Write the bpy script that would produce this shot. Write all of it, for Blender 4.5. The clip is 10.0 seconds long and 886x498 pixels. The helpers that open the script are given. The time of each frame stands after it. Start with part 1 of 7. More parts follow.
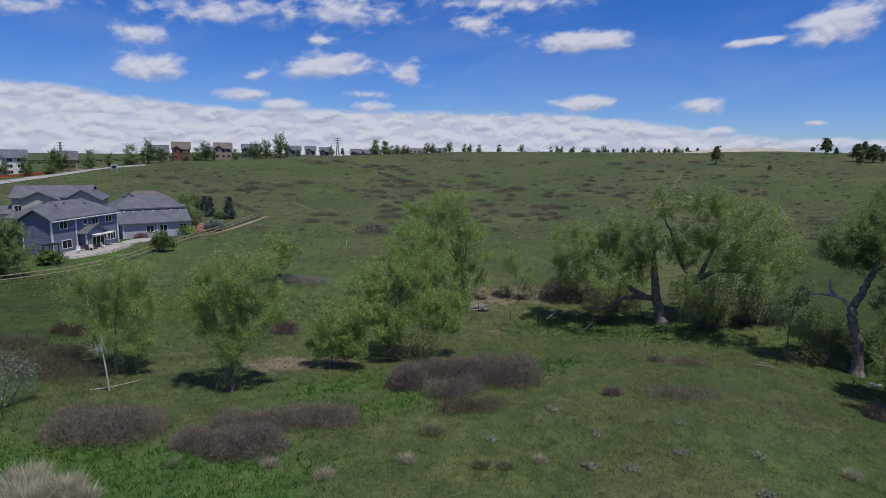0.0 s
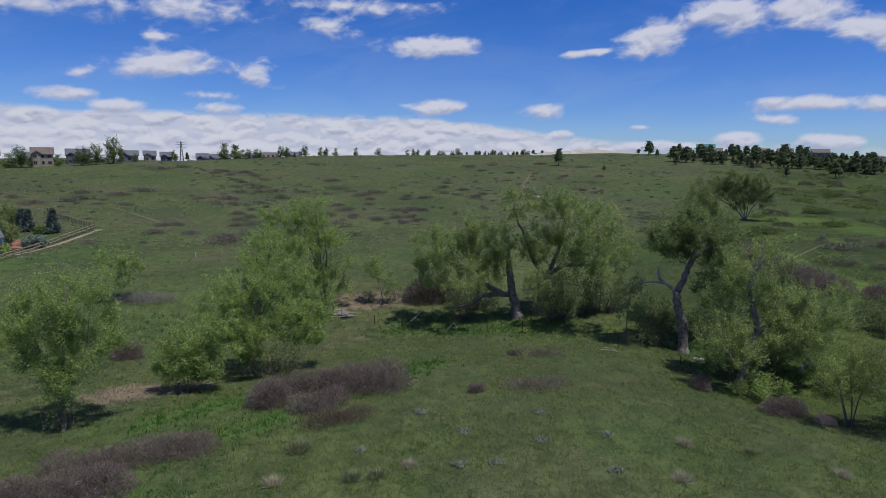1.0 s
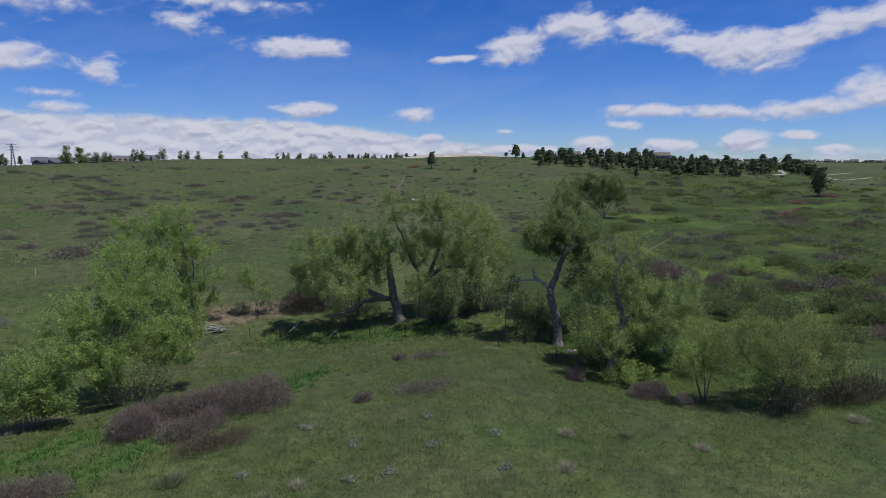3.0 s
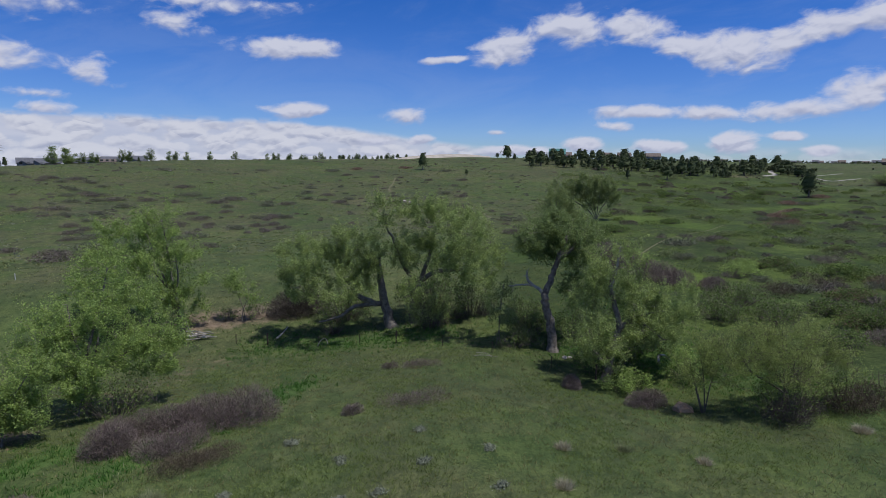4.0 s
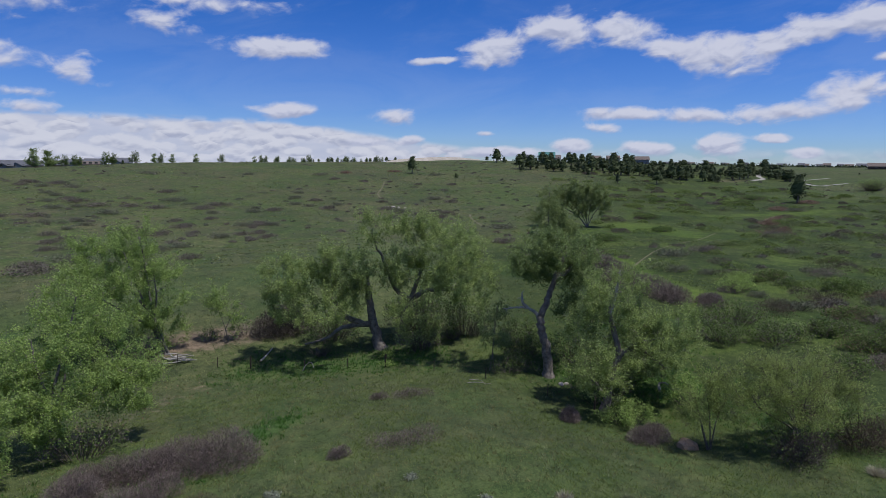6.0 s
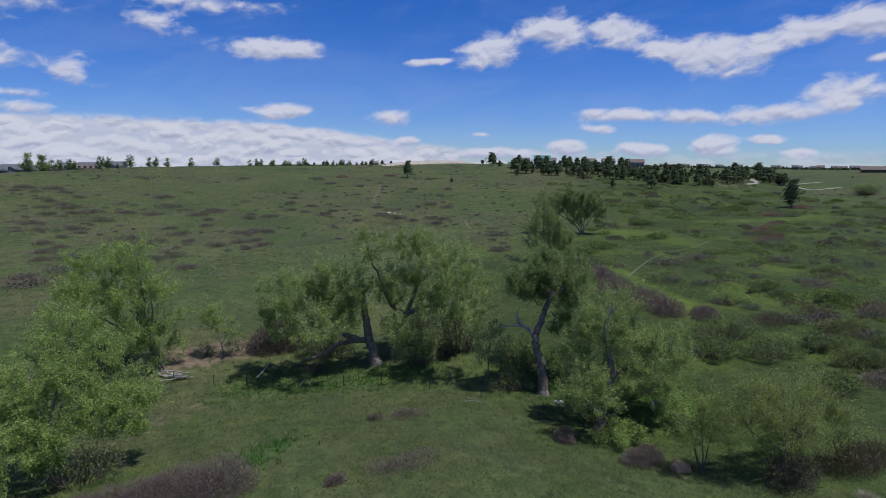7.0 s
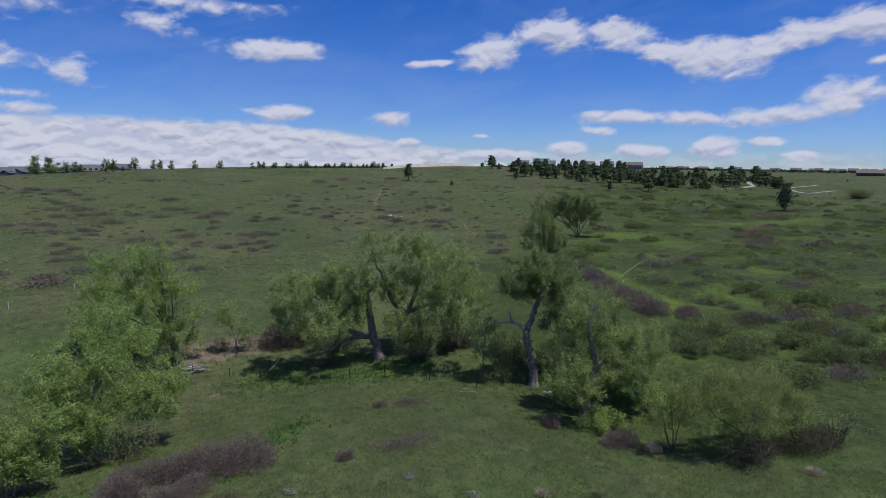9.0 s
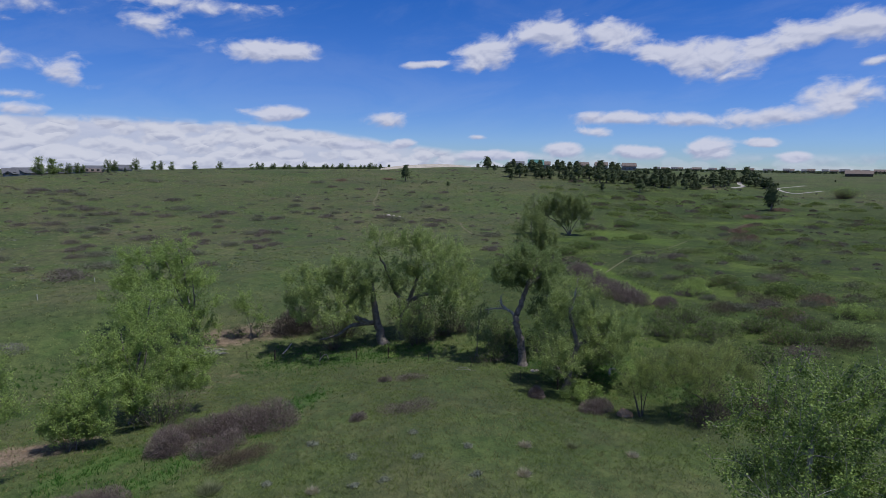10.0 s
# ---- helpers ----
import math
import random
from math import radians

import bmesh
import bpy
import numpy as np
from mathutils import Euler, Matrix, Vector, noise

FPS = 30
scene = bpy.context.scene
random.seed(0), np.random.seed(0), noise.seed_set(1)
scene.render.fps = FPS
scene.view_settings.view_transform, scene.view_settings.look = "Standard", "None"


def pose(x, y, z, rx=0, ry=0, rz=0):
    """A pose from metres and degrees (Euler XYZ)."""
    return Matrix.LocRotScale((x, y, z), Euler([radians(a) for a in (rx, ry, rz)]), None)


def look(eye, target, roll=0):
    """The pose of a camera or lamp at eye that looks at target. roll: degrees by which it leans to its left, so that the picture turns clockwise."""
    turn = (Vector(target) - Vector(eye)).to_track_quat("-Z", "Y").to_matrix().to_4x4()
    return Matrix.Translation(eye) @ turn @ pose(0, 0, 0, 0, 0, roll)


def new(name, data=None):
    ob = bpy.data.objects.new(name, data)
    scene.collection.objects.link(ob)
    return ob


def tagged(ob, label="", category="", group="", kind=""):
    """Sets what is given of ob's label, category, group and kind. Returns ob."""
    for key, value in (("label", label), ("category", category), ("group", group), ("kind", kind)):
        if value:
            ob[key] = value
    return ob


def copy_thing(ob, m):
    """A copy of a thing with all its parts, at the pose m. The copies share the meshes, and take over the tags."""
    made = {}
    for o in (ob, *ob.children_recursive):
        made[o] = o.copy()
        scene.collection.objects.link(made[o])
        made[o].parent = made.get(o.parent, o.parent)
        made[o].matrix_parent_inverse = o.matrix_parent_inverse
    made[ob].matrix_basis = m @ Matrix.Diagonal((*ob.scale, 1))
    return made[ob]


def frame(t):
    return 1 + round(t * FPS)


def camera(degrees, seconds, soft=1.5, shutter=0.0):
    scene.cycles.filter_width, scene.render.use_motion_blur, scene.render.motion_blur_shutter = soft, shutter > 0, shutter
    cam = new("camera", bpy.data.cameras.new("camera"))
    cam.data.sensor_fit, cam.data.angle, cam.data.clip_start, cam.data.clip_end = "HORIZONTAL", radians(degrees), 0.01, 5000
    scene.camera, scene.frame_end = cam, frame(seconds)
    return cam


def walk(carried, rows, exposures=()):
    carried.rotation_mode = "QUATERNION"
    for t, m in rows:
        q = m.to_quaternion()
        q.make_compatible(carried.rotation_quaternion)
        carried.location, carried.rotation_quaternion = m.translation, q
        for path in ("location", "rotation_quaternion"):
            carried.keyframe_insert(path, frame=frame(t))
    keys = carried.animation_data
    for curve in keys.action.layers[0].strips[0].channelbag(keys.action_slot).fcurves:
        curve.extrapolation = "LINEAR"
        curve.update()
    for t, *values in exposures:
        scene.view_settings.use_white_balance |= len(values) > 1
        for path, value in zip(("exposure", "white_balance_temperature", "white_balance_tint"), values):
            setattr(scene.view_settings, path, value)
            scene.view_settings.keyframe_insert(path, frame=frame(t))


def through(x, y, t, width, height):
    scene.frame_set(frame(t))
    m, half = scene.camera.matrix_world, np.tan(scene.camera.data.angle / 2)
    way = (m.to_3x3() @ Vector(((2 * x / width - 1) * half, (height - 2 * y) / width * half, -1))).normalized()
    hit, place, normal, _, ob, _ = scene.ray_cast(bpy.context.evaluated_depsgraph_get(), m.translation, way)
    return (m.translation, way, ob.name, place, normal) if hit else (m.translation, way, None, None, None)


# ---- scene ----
cam = camera(73.9, 10.0, soft=0.82)
PATH = [
    (0, (-0.312, -1.068, 16.488), (-0.284, 0.904, 16.157), 0.9),
    (0.5, (-0.25, -1.025, 16.557), (-0.05, 0.939, 16.232), 0.7),
    (1, (-0.236, -0.789, 16.632), (0.255, 1.124, 16.317), 0.5),
    (1.5, (-0.35, -0.691, 16.657), (0.383, 1.145, 16.35), 0.3),
    (2, (-0.52, -0.612, 16.665), (0.302, 1.186, 16.361), 0.2),
    (2.5, (-0.518, -0.427, 16.653), (0.342, 1.353, 16.35), 0.3),
    (4, (0.21, 1.266, 16.777), (1.12, 3.022, 16.478), 0.4),
    (4.5, (0.731, 2.359, 16.89), (1.652, 4.109, 16.591), 0.4),
    (5, (1.23, 3.352, 17.075), (2.158, 5.098, 16.776), 0.5),
    (6.5, (1.163, 3.712, 19.11), (2.114, 5.447, 18.816), 0.6),
    (7, (1.146, 3.615, 19.923), (2.102, 5.347, 19.631), 0.6),
    (7.5, (1.183, 3.484, 20.467), (2.14, 5.216, 20.178), 0.6),
    (8, (0.941, 2.887, 20.697), (1.896, 4.62, 20.408), 0.6),
    (8.5, (0.187, 1.477, 20.746), (1.142, 3.211, 20.459), 0.6),
    (9, (-1.03, -0.642, 20.786), (-0.074, 1.092, 20.499), 0.7),
    (9.5, (-2.654, -3.402, 20.799), (-1.693, -1.671, 20.513), 0.7),
    (10, (-4.411, -6.39, 20.904), (-3.444, -4.663, 20.62), 0.7),
]
walk(cam, [(t, look(eye, target, roll)) for t, eye, target, roll in PATH],
     [(0, -0.23, 6500, 10), (2.5, -0.23, 6500, 10), (5, -0.22, 6440, 10.5), (10, -0.22, 6380, 11)])

# ---- light: high spring sun over the right shoulder, blue sky with fair-weather clouds ----
SUN_AZ, SUN_EL = 132.0, 70.0
sun_data = bpy.data.lights.new("sun", "SUN")
sun_data.energy, sun_data.angle, sun_data.color = 4.1, radians(0.6), (1.0, 0.96, 0.9)
sun = new("sun", sun_data)
sun_way = Vector((math.sin(radians(SUN_AZ)) * math.cos(radians(SUN_EL)), math.cos(radians(SUN_AZ)) * math.cos(radians(SUN_EL)), math.sin(radians(SUN_EL))))
sun.matrix_world = look(tuple(sun_way * 300), (0, 0, 0))

world = bpy.data.worlds.new("world")
scene.world = world
world.use_nodes = True
wt = world.node_tree
wt.nodes.clear()


def wire(tree, a, b):
    if isinstance(a, bpy.types.NodeSocket):
        tree.links.new(a, b)
    else:
        b.default_value = a


def maths(tree, op, a, b=0.0, c=0.0, clamp=False):
    n = tree.nodes.new("ShaderNodeMath")
    n.operation, n.use_clamp = op, clamp
    for k, v in enumerate((a, b, c)):
        wire(tree, v, n.inputs[k])
    return n.outputs[0]


def ramp(tree, v, a, b, lo=0.0, hi=1.0):
    n = tree.nodes.new("ShaderNodeMapRange")
    n.interpolation_type = "SMOOTHSTEP"
    for k, q in zip(("Value", "From Min", "From Max", "To Min", "To Max"), (v, a, b, lo, hi)):
        wire(tree, q, n.inputs[k])
    return n.outputs[0]


def noise_tex(tree, vec, scale, detail=4.0, rough=0.55, dist=0.0):
    n = tree.nodes.new("ShaderNodeTexNoise")
    if vec is not None:
        tree.links.new(vec, n.inputs["Vector"])
    n.inputs["Scale"].default_value, n.inputs["Detail"].default_value = scale, detail
    n.inputs["Roughness"].default_value, n.inputs["Distortion"].default_value = rough, dist
    return n.outputs["Fac"]


def mix(tree, f, a, b):
    n = tree.nodes.new("ShaderNodeMix")
    n.data_type = "RGBA"
    wire(tree, f, n.inputs[0])
    wire(tree, (*a, 1) if isinstance(a, tuple) else a, n.inputs[6])
    wire(tree, (*b, 1) if isinstance(b, tuple) else b, n.inputs[7])
    return n.outputs[2]


geo = wt.nodes.new("ShaderNodeTexCoord")
sep = wt.nodes.new("ShaderNodeSeparateXYZ")
wt.links.new(geo.outputs["Generated"], sep.inputs[0])
az_n = maths(wt, "MULTIPLY", maths(wt, "ARCTAN2", sep.outputs[0], sep.outputs[1]), 180 / math.pi)
el_n = maths(wt, "MULTIPLY", maths(wt, "ARCSINE", sep.outputs[2]), 180 / math.pi)
sky_xy = wt.nodes.new("ShaderNodeCombineXYZ")
wt.links.new(az_n, sky_xy.inputs[0])
wt.links.new(el_n, sky_xy.inputs[1])
sky_p = sky_xy.outputs[0]


def sky_map(loc, rot, scale):
    n = wt.nodes.new("ShaderNodeMapping")
    n.vector_type = "TEXTURE"
    wt.links.new(sky_p, n.inputs[0])
    n.inputs[1].default_value, n.inputs[2].default_value, n.inputs[3].default_value = loc, rot, scale
    return n.outputs[0]


ONE = [-1.0, 0.001, 0.0]


def cloud(a, e, w, h, tilt, dens):
    """One cloud about azimuth a and elevation e, in degrees, w and h its half sizes."""
    local = sky_map((a, e, 0), (0, 0, radians(tilt)), (w * 1.02, h * 1.06, 1))
    n = wt.nodes.new("ShaderNodeVectorMath")
    n.operation = "LENGTH"
    wt.links.new(local, n.inputs[0])
    up = wt.nodes.new("ShaderNodeSeparateXYZ")
    wt.links.new(local, up.inputs[0])
    dens = dens * (1.3 if e < 2.7 else 1.0)
    m = maths(wt, "MULTIPLY_ADD", n.outputs["Value"], -dens, dens)
    near = maths(wt, "POWER", maths(wt, "ADD", m, 0.5, clamp=True), 3.0)
    ONE[1] = maths(wt, "ADD", ONE[1], near)
    ONE[2] = maths(wt, "MULTIPLY_ADD", near, up.outputs[1], ONE[2])
    ONE[0] = maths(wt, "SMOOTH_MAX", ONE[0], m, 0.4)


cloud(-24.9, 6.5, 2.9, 1.4, 4, 1)
cloud(-25.5, 9.1, 2.3, 0.9, -3, 0.8)
cloud(-10.1, 7.5, 4.4, 1.3, 5, 1)
cloud(-17.7, 4.6, 2.3, 0.7, 2, 1)
cloud(-13.9, 3.8, 2.4, 0.7, 2, 1)
cloud(-6.3, 3.9, 2.1, 0.6, 1, 0.8)
cloud(-2.8, 7, 2.4, 1.2, -9, 0.55)
cloud(13.2, 10, 5.1, 0.9, 2, 1)
cloud(-6.5, 5, 2.4, 0.4, 1, 0.5)
cloud(13.4, 4.6, 2.9, 0.6, 2, 1)
cloud(23.9, 4.2, 1.9, 0.6, -1, 0.55)
cloud(-32.8, 10.5, 3.7, 0.6, 7, 0.496)
cloud(-19.2, 11.5, 6.6, 1.1, 4, 0.496)
cloud(-9, 12.2, 6, 1.7, 2, 0.558)
cloud(3.7, 11.4, 2.7, 1.1, -5, 0.496)
cloud(6, 13.1, 7.4, 0.8, -1, 0.558)
cloud(-16.6, 6.3, 1.1, 0.5, 3, 0.45)
cloud(-10.6, 9.7, 1.5, 0.5, 3, 0.5)
cloud(13.5, 9.6, 5.2, 0.8, 3, 1)
cloud(13.9, 4.2, 2.9, 0.6, 4, 1)
cloud(24.3, 3.9, 2, 0.7, 1, 0.55)
cloud(27.5, 9.2, 2.9, 0.4, 5, 1)
cloud(33.3, 10.4, 3.9, 1.6, 17, 1)
cloud(39.2, 11.8, 3.9, 1.6, -7, 1)
cloud(44.4, 11.6, 3.3, 1.4, -11, 1)
cloud(48.8, 10, 2.9, 1.3, -11, 1)
cloud(52.7, 9.2, 4.6, 1.9, -4, 1)
cloud(56.1, 9.7, 2.4, 1.4, 6, 1)
cloud(59.3, 10.6, 2.6, 1.3, 4, 1)
cloud(63.1, 10.9, 3.1, 1.5, -1, 1)
cloud(44.8, 4.4, 4.1, 0.7, 2, 1)
cloud(43.4, 3.2, 1.7, 0.5, -0, 0.7)
cloud(51.5, 4.1, 3.8, 0.7, -1, 0.8)
cloud(57.2, 4.2, 4.7, 0.9, 2, 0.9)
cloud(62.2, 5.6, 3.6, 1.5, 11, 0.9)
cloud(64.3, 8.2, 1.2, 0.4, 10, 0.7)
cloud(40.6, 1.5, 2.4, 0.8, 0, 1)
cloud(47.2, 1.3, 2.6, 0.8, 0, 1)
cloud(53.2, 1.6, 2.2, 1.1, -0, 1)
cloud(57.2, 2.2, 1.8, 0.5, -1, 1)
cloud(59.6, 1, 1.5, 0.5, 0, 1)
cloud(34, 0.9, 4, 0.6, 0, 1)
cloud(25.4, 1.9, 1.6, 0.5, 1, 0.8)
cloud(21.1, 1.7, 2.1, 0.5, 1, 0.8)
cloud(32.4, 2.6, 1, 0.3, 0, 0.6)

puff_at = [sky_map((-0.1 * d, -0.4 * d, 0), (0, 0, radians(6)), (2.3, 1.25, 1)) for d in (0, 1)]
puff = noise_tex(wt, puff_at[0], 1.0, 8.0, 0.55, 0.3)
swell = [noise_tex(wt, p, 1.0, 3.0, 0.5, 0.3) for p in puff_at]


def body(layer, ragged, lo, hi, most):
    """How thick a layer's clouds are, and how bright: white tops and grey feet."""
    a = ramp(wt, maths(wt, "MULTIPLY_ADD", maths(wt, "SUBTRACT", puff, 0.5), ragged, layer[0]), lo, hi, 0.0, most)
    b = ramp(wt, maths(wt, "MULTIPLY_ADD", maths(wt, "SUBTRACT", swell[0], swell[1]), 1.5, maths(wt, "MULTIPLY", maths(wt, "DIVIDE", layer[2], layer[1]), 0.5)), -0.45, 0.15)
    return a, b


one, lit_one = body(ONE, 1.6, -0.06, 0.6, 0.97)
# the far bank of cloud along the skyline: a pale sheet, higher towards the left, with heaps of cumulus before it
top = ramp(wt, az_n, 10.0, 34.0, 3.3, 0.9)
top = maths(wt, "ADD", top, ramp(wt, az_n, -20.0, -34.0, 0.0, 1.2))
edge = noise_tex(wt, sky_map((5, 0, 0), (0, 0, 0), (5.0, 1.2, 1)), 1.0, 6.0, 0.5, 0.2)
sheet = ramp(wt, maths(wt, "MULTIPLY_ADD", edge, 0.9, maths(wt, "SUBTRACT", el_n, top)), 0.75, 0.2)
sheet = maths(wt, "MULTIPLY", sheet, ramp(wt, az_n, 22.0, 36.0, 0.92, 0.0))



def heaps(wide, high, shift):
    """A row of cumulus heaps, one in each cell, w and h its usual sizes in degrees."""
    at = sky_map((shift, 0.3 * high, 0), (0, 0, 0), (wide, high, 1))
    v = wt.nodes.new("ShaderNodeTexVoronoi")
    v.voronoi_dimensions = "2D"
    v.inputs["Scale"].default_value, v.inputs["Randomness"].default_value = 1.0, 0.9
    wt.links.new(at, v.inputs["Vector"])
    gap = wt.nodes.new("ShaderNodeVectorMath")
    gap.operation = "SUBTRACT"
    wt.links.new(at, gap.inputs[0])
    wt.links.new(v.outputs["Position"], gap.inputs[1])
    up = wt.nodes.new("ShaderNodeSeparateXYZ")
    wt.links.new(gap.outputs[0], up.inputs[0])
    return body([maths(wt, "MULTIPLY_ADD", v.outputs["Distance"], -1.7, 0.95), 1.0, maths(wt, "MULTIPLY", up.outputs[1], 1.15)], 2.0, 0.02, 0.4, 0.85)


below = maths(wt, "MULTIPLY", ramp(wt, maths(wt, "SUBTRACT", el_n, top), 0.55, -0.35), ramp(wt, az_n, 26.0, 42.0, 1.0, 0.3))
far_row, near_row = heaps(4.2, 1.7, 3.3), heaps(2.3, 1.05, 40.0)
# thin scattered cloud; more is added out of view to whiten the sky light
high = noise_tex(wt, sky_map((40, 7, 0), (0, 0, radians(8)), (16, 5.0, 1)), 1.0, 8.0, 0.62, 0.6)
away = ramp(wt, maths(wt, "ABSOLUTE", maths(wt, "SUBTRACT", az_n, 14.0)), 52.0, 66.0)
away = maths(wt, "MAXIMUM", away, ramp(wt, el_n, 16.0, 22.0))
wisp = maths(wt, "MULTIPLY", ramp(wt, high, 0.42, 0.66), maths(wt, "MULTIPLY_ADD", away, 0.5, 0.06))
wisp = maths(wt, "MULTIPLY", wisp, ramp(wt, el_n, 0.0, 6.0))
one_col = mix(wt, lit_one, (4.7, 5.2, 7.2), (7.5, 7.8, 9.3))
sheet_col = mix(wt, ramp(wt, edge, 0.35, 0.65), (5.9, 6.4, 8.2), (6.9, 7.2, 8.7))
sky = wt.nodes.new("ShaderNodeTexSky")
sky.sky_type, sky.sun_disc = "NISHITA", False
sky.sun_elevation, sky.sun_rotation = radians(SUN_EL), radians(SUN_AZ)
sky.altitude, sky.air_density, sky.dust_density, sky.ozone_density = 1800, 1.0, 0.1, 1.5
clear = wt.nodes.new("ShaderNodeHueSaturation")
clear.inputs["Saturation"].default_value = 1.42
wt.links.new(sky.outputs[0], clear.inputs["Color"])
tone = wt.nodes.new("ShaderNodeMix")
tone.data_type, tone.blend_type = "RGBA", "MULTIPLY"
tone.inputs[0].default_value = 1.0
wt.links.new(clear.outputs[0], tone.inputs[6])
wt.links.new(mix(wt, ramp(wt, el_n, 0.0, 11.0), (0.58, 0.78, 1.30), (0.85, 0.89, 1.38)), tone.inputs[7])
col = mix(wt, wisp, tone.outputs[2], (7.6, 8.2, 9.3))
col = mix(wt, sheet, col, sheet_col)
for heap, lit_heap in (far_row, near_row):
    col = mix(wt, maths(wt, "MULTIPLY", heap, below), col, mix(wt, lit_heap, (4.5, 5.0, 6.8), (7.7, 8.0, 9.2)))
col = mix(wt, one, col, one_col)
bg = wt.nodes.new("ShaderNodeBackground")
wt.links.new(col, bg.inputs[0])
bg.inputs[1].default_value = 0.09
wout = wt.nodes.new("ShaderNodeOutputWorld")
wt.links.new(bg.outputs[0], wout.inputs[0])
world.cycles.sampling_method = "MANUAL"
world.cycles.sample_map_resolution = 512

# ---- materials ----


def material(name):
    m = bpy.data.materials.new(name)
    m.use_nodes = True
    t = m.node_tree
    return m, t, t.nodes["Principled BSDF"]


def plain(name, dark, light, scale=6.0, rough=0.8, metal=0.0, bump=0.0, fine=60.0, spec=0.3):
    """A surface with a coarse and a fine variation between two colours."""
    m, t, p = material(name)
    c = t.nodes.new("ShaderNodeTexCoord").outputs["Object"]
    a, b = noise_tex(t, c, scale), noise_tex(t, c, fine, 3.0)
    f = maths(t, "MULTIPLY_ADD", b, 0.5, maths(t, "MULTIPLY", a, 0.5))
    wire(t, mix(t, ramp(t, f, 0.35, 0.65), dark, light), p.inputs["Base Color"])
    p.inputs["Roughness"].default_value, p.inputs["Metallic"].default_value = rough, metal
    p.inputs["Specular IOR Level"].default_value = spec
    if bump:
        n = t.nodes.new("ShaderNodeBump")
        n.inputs["Strength"].default_value, n.inputs["Distance"].default_value = bump, 0.02
        wire(t, f, n.inputs["Height"])
        wire(t, n.outputs[0], p.inputs["Normal"])
    return m


def foliage(name, dark, light, through=0.35, gloss=0.15):
    """Leaves and blades: each island takes its own tone; some light passes through."""
    m, t, p = material(name)
    g = t.nodes.new("ShaderNodeNewGeometry")
    c = t.nodes.new("ShaderNodeTexCoord").outputs["Object"]
    f = maths(t, "MULTIPLY_ADD", g.outputs["Random Per Island"], 0.34, noise_tex(t, c, 1.5, 3.0, 0.6))
    col = mix(t, ramp(t, f, 0.42, 0.92), dark, light)
    wire(t, col, p.inputs["Base Color"])
    p.inputs["Roughness"].default_value, p.inputs["Specular IOR Level"].default_value = 0.65, gloss
    tr = t.nodes.new("ShaderNodeBsdfTranslucent")
    wire(t, col, tr.inputs[0])
    ms = t.nodes.new("ShaderNodeMixShader")
    ms.inputs[0].default_value = through
    t.links.new(p.outputs[0], ms.inputs[1])
    t.links.new(tr.outputs[0], ms.inputs[2])
    t.links.new(ms.outputs[0], t.nodes["Material Output"].inputs[0])
    return m


LEAF_SPRING = foliage("spring_leaf", (0.188, 0.276, 0.074), (0.39, 0.51, 0.158), 0.5)
LEAF_OLIVE = foliage("cottonwood_leaf", (0.175, 0.24, 0.076), (0.41, 0.505, 0.18), 0.48)
LEAF_DARK = foliage("deep_green_leaf", (0.13, 0.19, 0.062), (0.3, 0.385, 0.145), 0.44)
LEAF_GLOSSY = foliage("glossy_leaf", (0.085, 0.142, 0.034), (0.28, 0.385, 0.098), 0.42, 0.35)
LEAF_WILLOW = foliage("willow_leaf", (0.19, 0.25, 0.072), (0.37, 0.44, 0.145), 0.48)
LEAF_GREY = foliage("grey_green_leaf", (0.156, 0.215, 0.072), (0.292, 0.353, 0.138), 0.45)
LEAF_SILVER = foliage("silver_leaf", (0.13, 0.18, 0.135), (0.26, 0.32, 0.255), 0.25)
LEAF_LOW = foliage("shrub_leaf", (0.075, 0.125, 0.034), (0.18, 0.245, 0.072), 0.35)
NEEDLE = foliage("pine_needle", (0.024, 0.038, 0.016), (0.075, 0.1, 0.038), 0.15, 0.2)
SPRUCE = foliage("spruce_needle", (0.04, 0.06, 0.05), (0.1, 0.135, 0.11), 0.1, 0.2)
TWIG = foliage("grey_brown_twig", (0.115, 0.09, 0.08), (0.25, 0.2, 0.178), 0.05, 0.2)
TWIG_PURPLE = foliage("purple_twig", (0.115, 0.09, 0.079), (0.235, 0.187, 0.164), 0.05, 0.2)
TWIG_BROWN = foliage("brown_twig", (0.062, 0.05, 0.034), (0.165, 0.13, 0.09), 0.05, 0.2)
# darker copy of TWIG, with the shade under trees put into its colour
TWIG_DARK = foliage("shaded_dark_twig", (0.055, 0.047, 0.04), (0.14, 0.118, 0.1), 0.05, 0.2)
TWIG_GREY = foliage("weathered_twig", (0.13, 0.125, 0.115), (0.32, 0.305, 0.28), 0.05, 0.2)
TWIG_HILL = foliage("hillside_twig", (0.12, 0.102, 0.088), (0.2, 0.168, 0.146), 0.05, 0.15)
TWIG_HILL_2 = foliage("grey_hillside_twig", (0.115, 0.12, 0.085), (0.19, 0.193, 0.135), 0.05, 0.15)
TWIG_RED = foliage("rusty_twig", (0.13, 0.075, 0.06), (0.3, 0.19, 0.15), 0.05, 0.2)
GRASS = foliage("grass_blade", (0.12, 0.165, 0.045), (0.27, 0.335, 0.105), 0.45, 0.15)
GRASS_LUSH = foliage("lush_grass_blade", (0.045, 0.13, 0.022), (0.12, 0.26, 0.052), 0.42, 0.15)
GRASS_DRY = foliage("dry_grass_blade", (0.28, 0.25, 0.165), (0.56, 0.52, 0.38), 0.2, 0.2)
GRASS_PALE = foliage("pale_grass_blade", (0.14, 0.16, 0.075), (0.31, 0.33, 0.18), 0.2, 0.2)
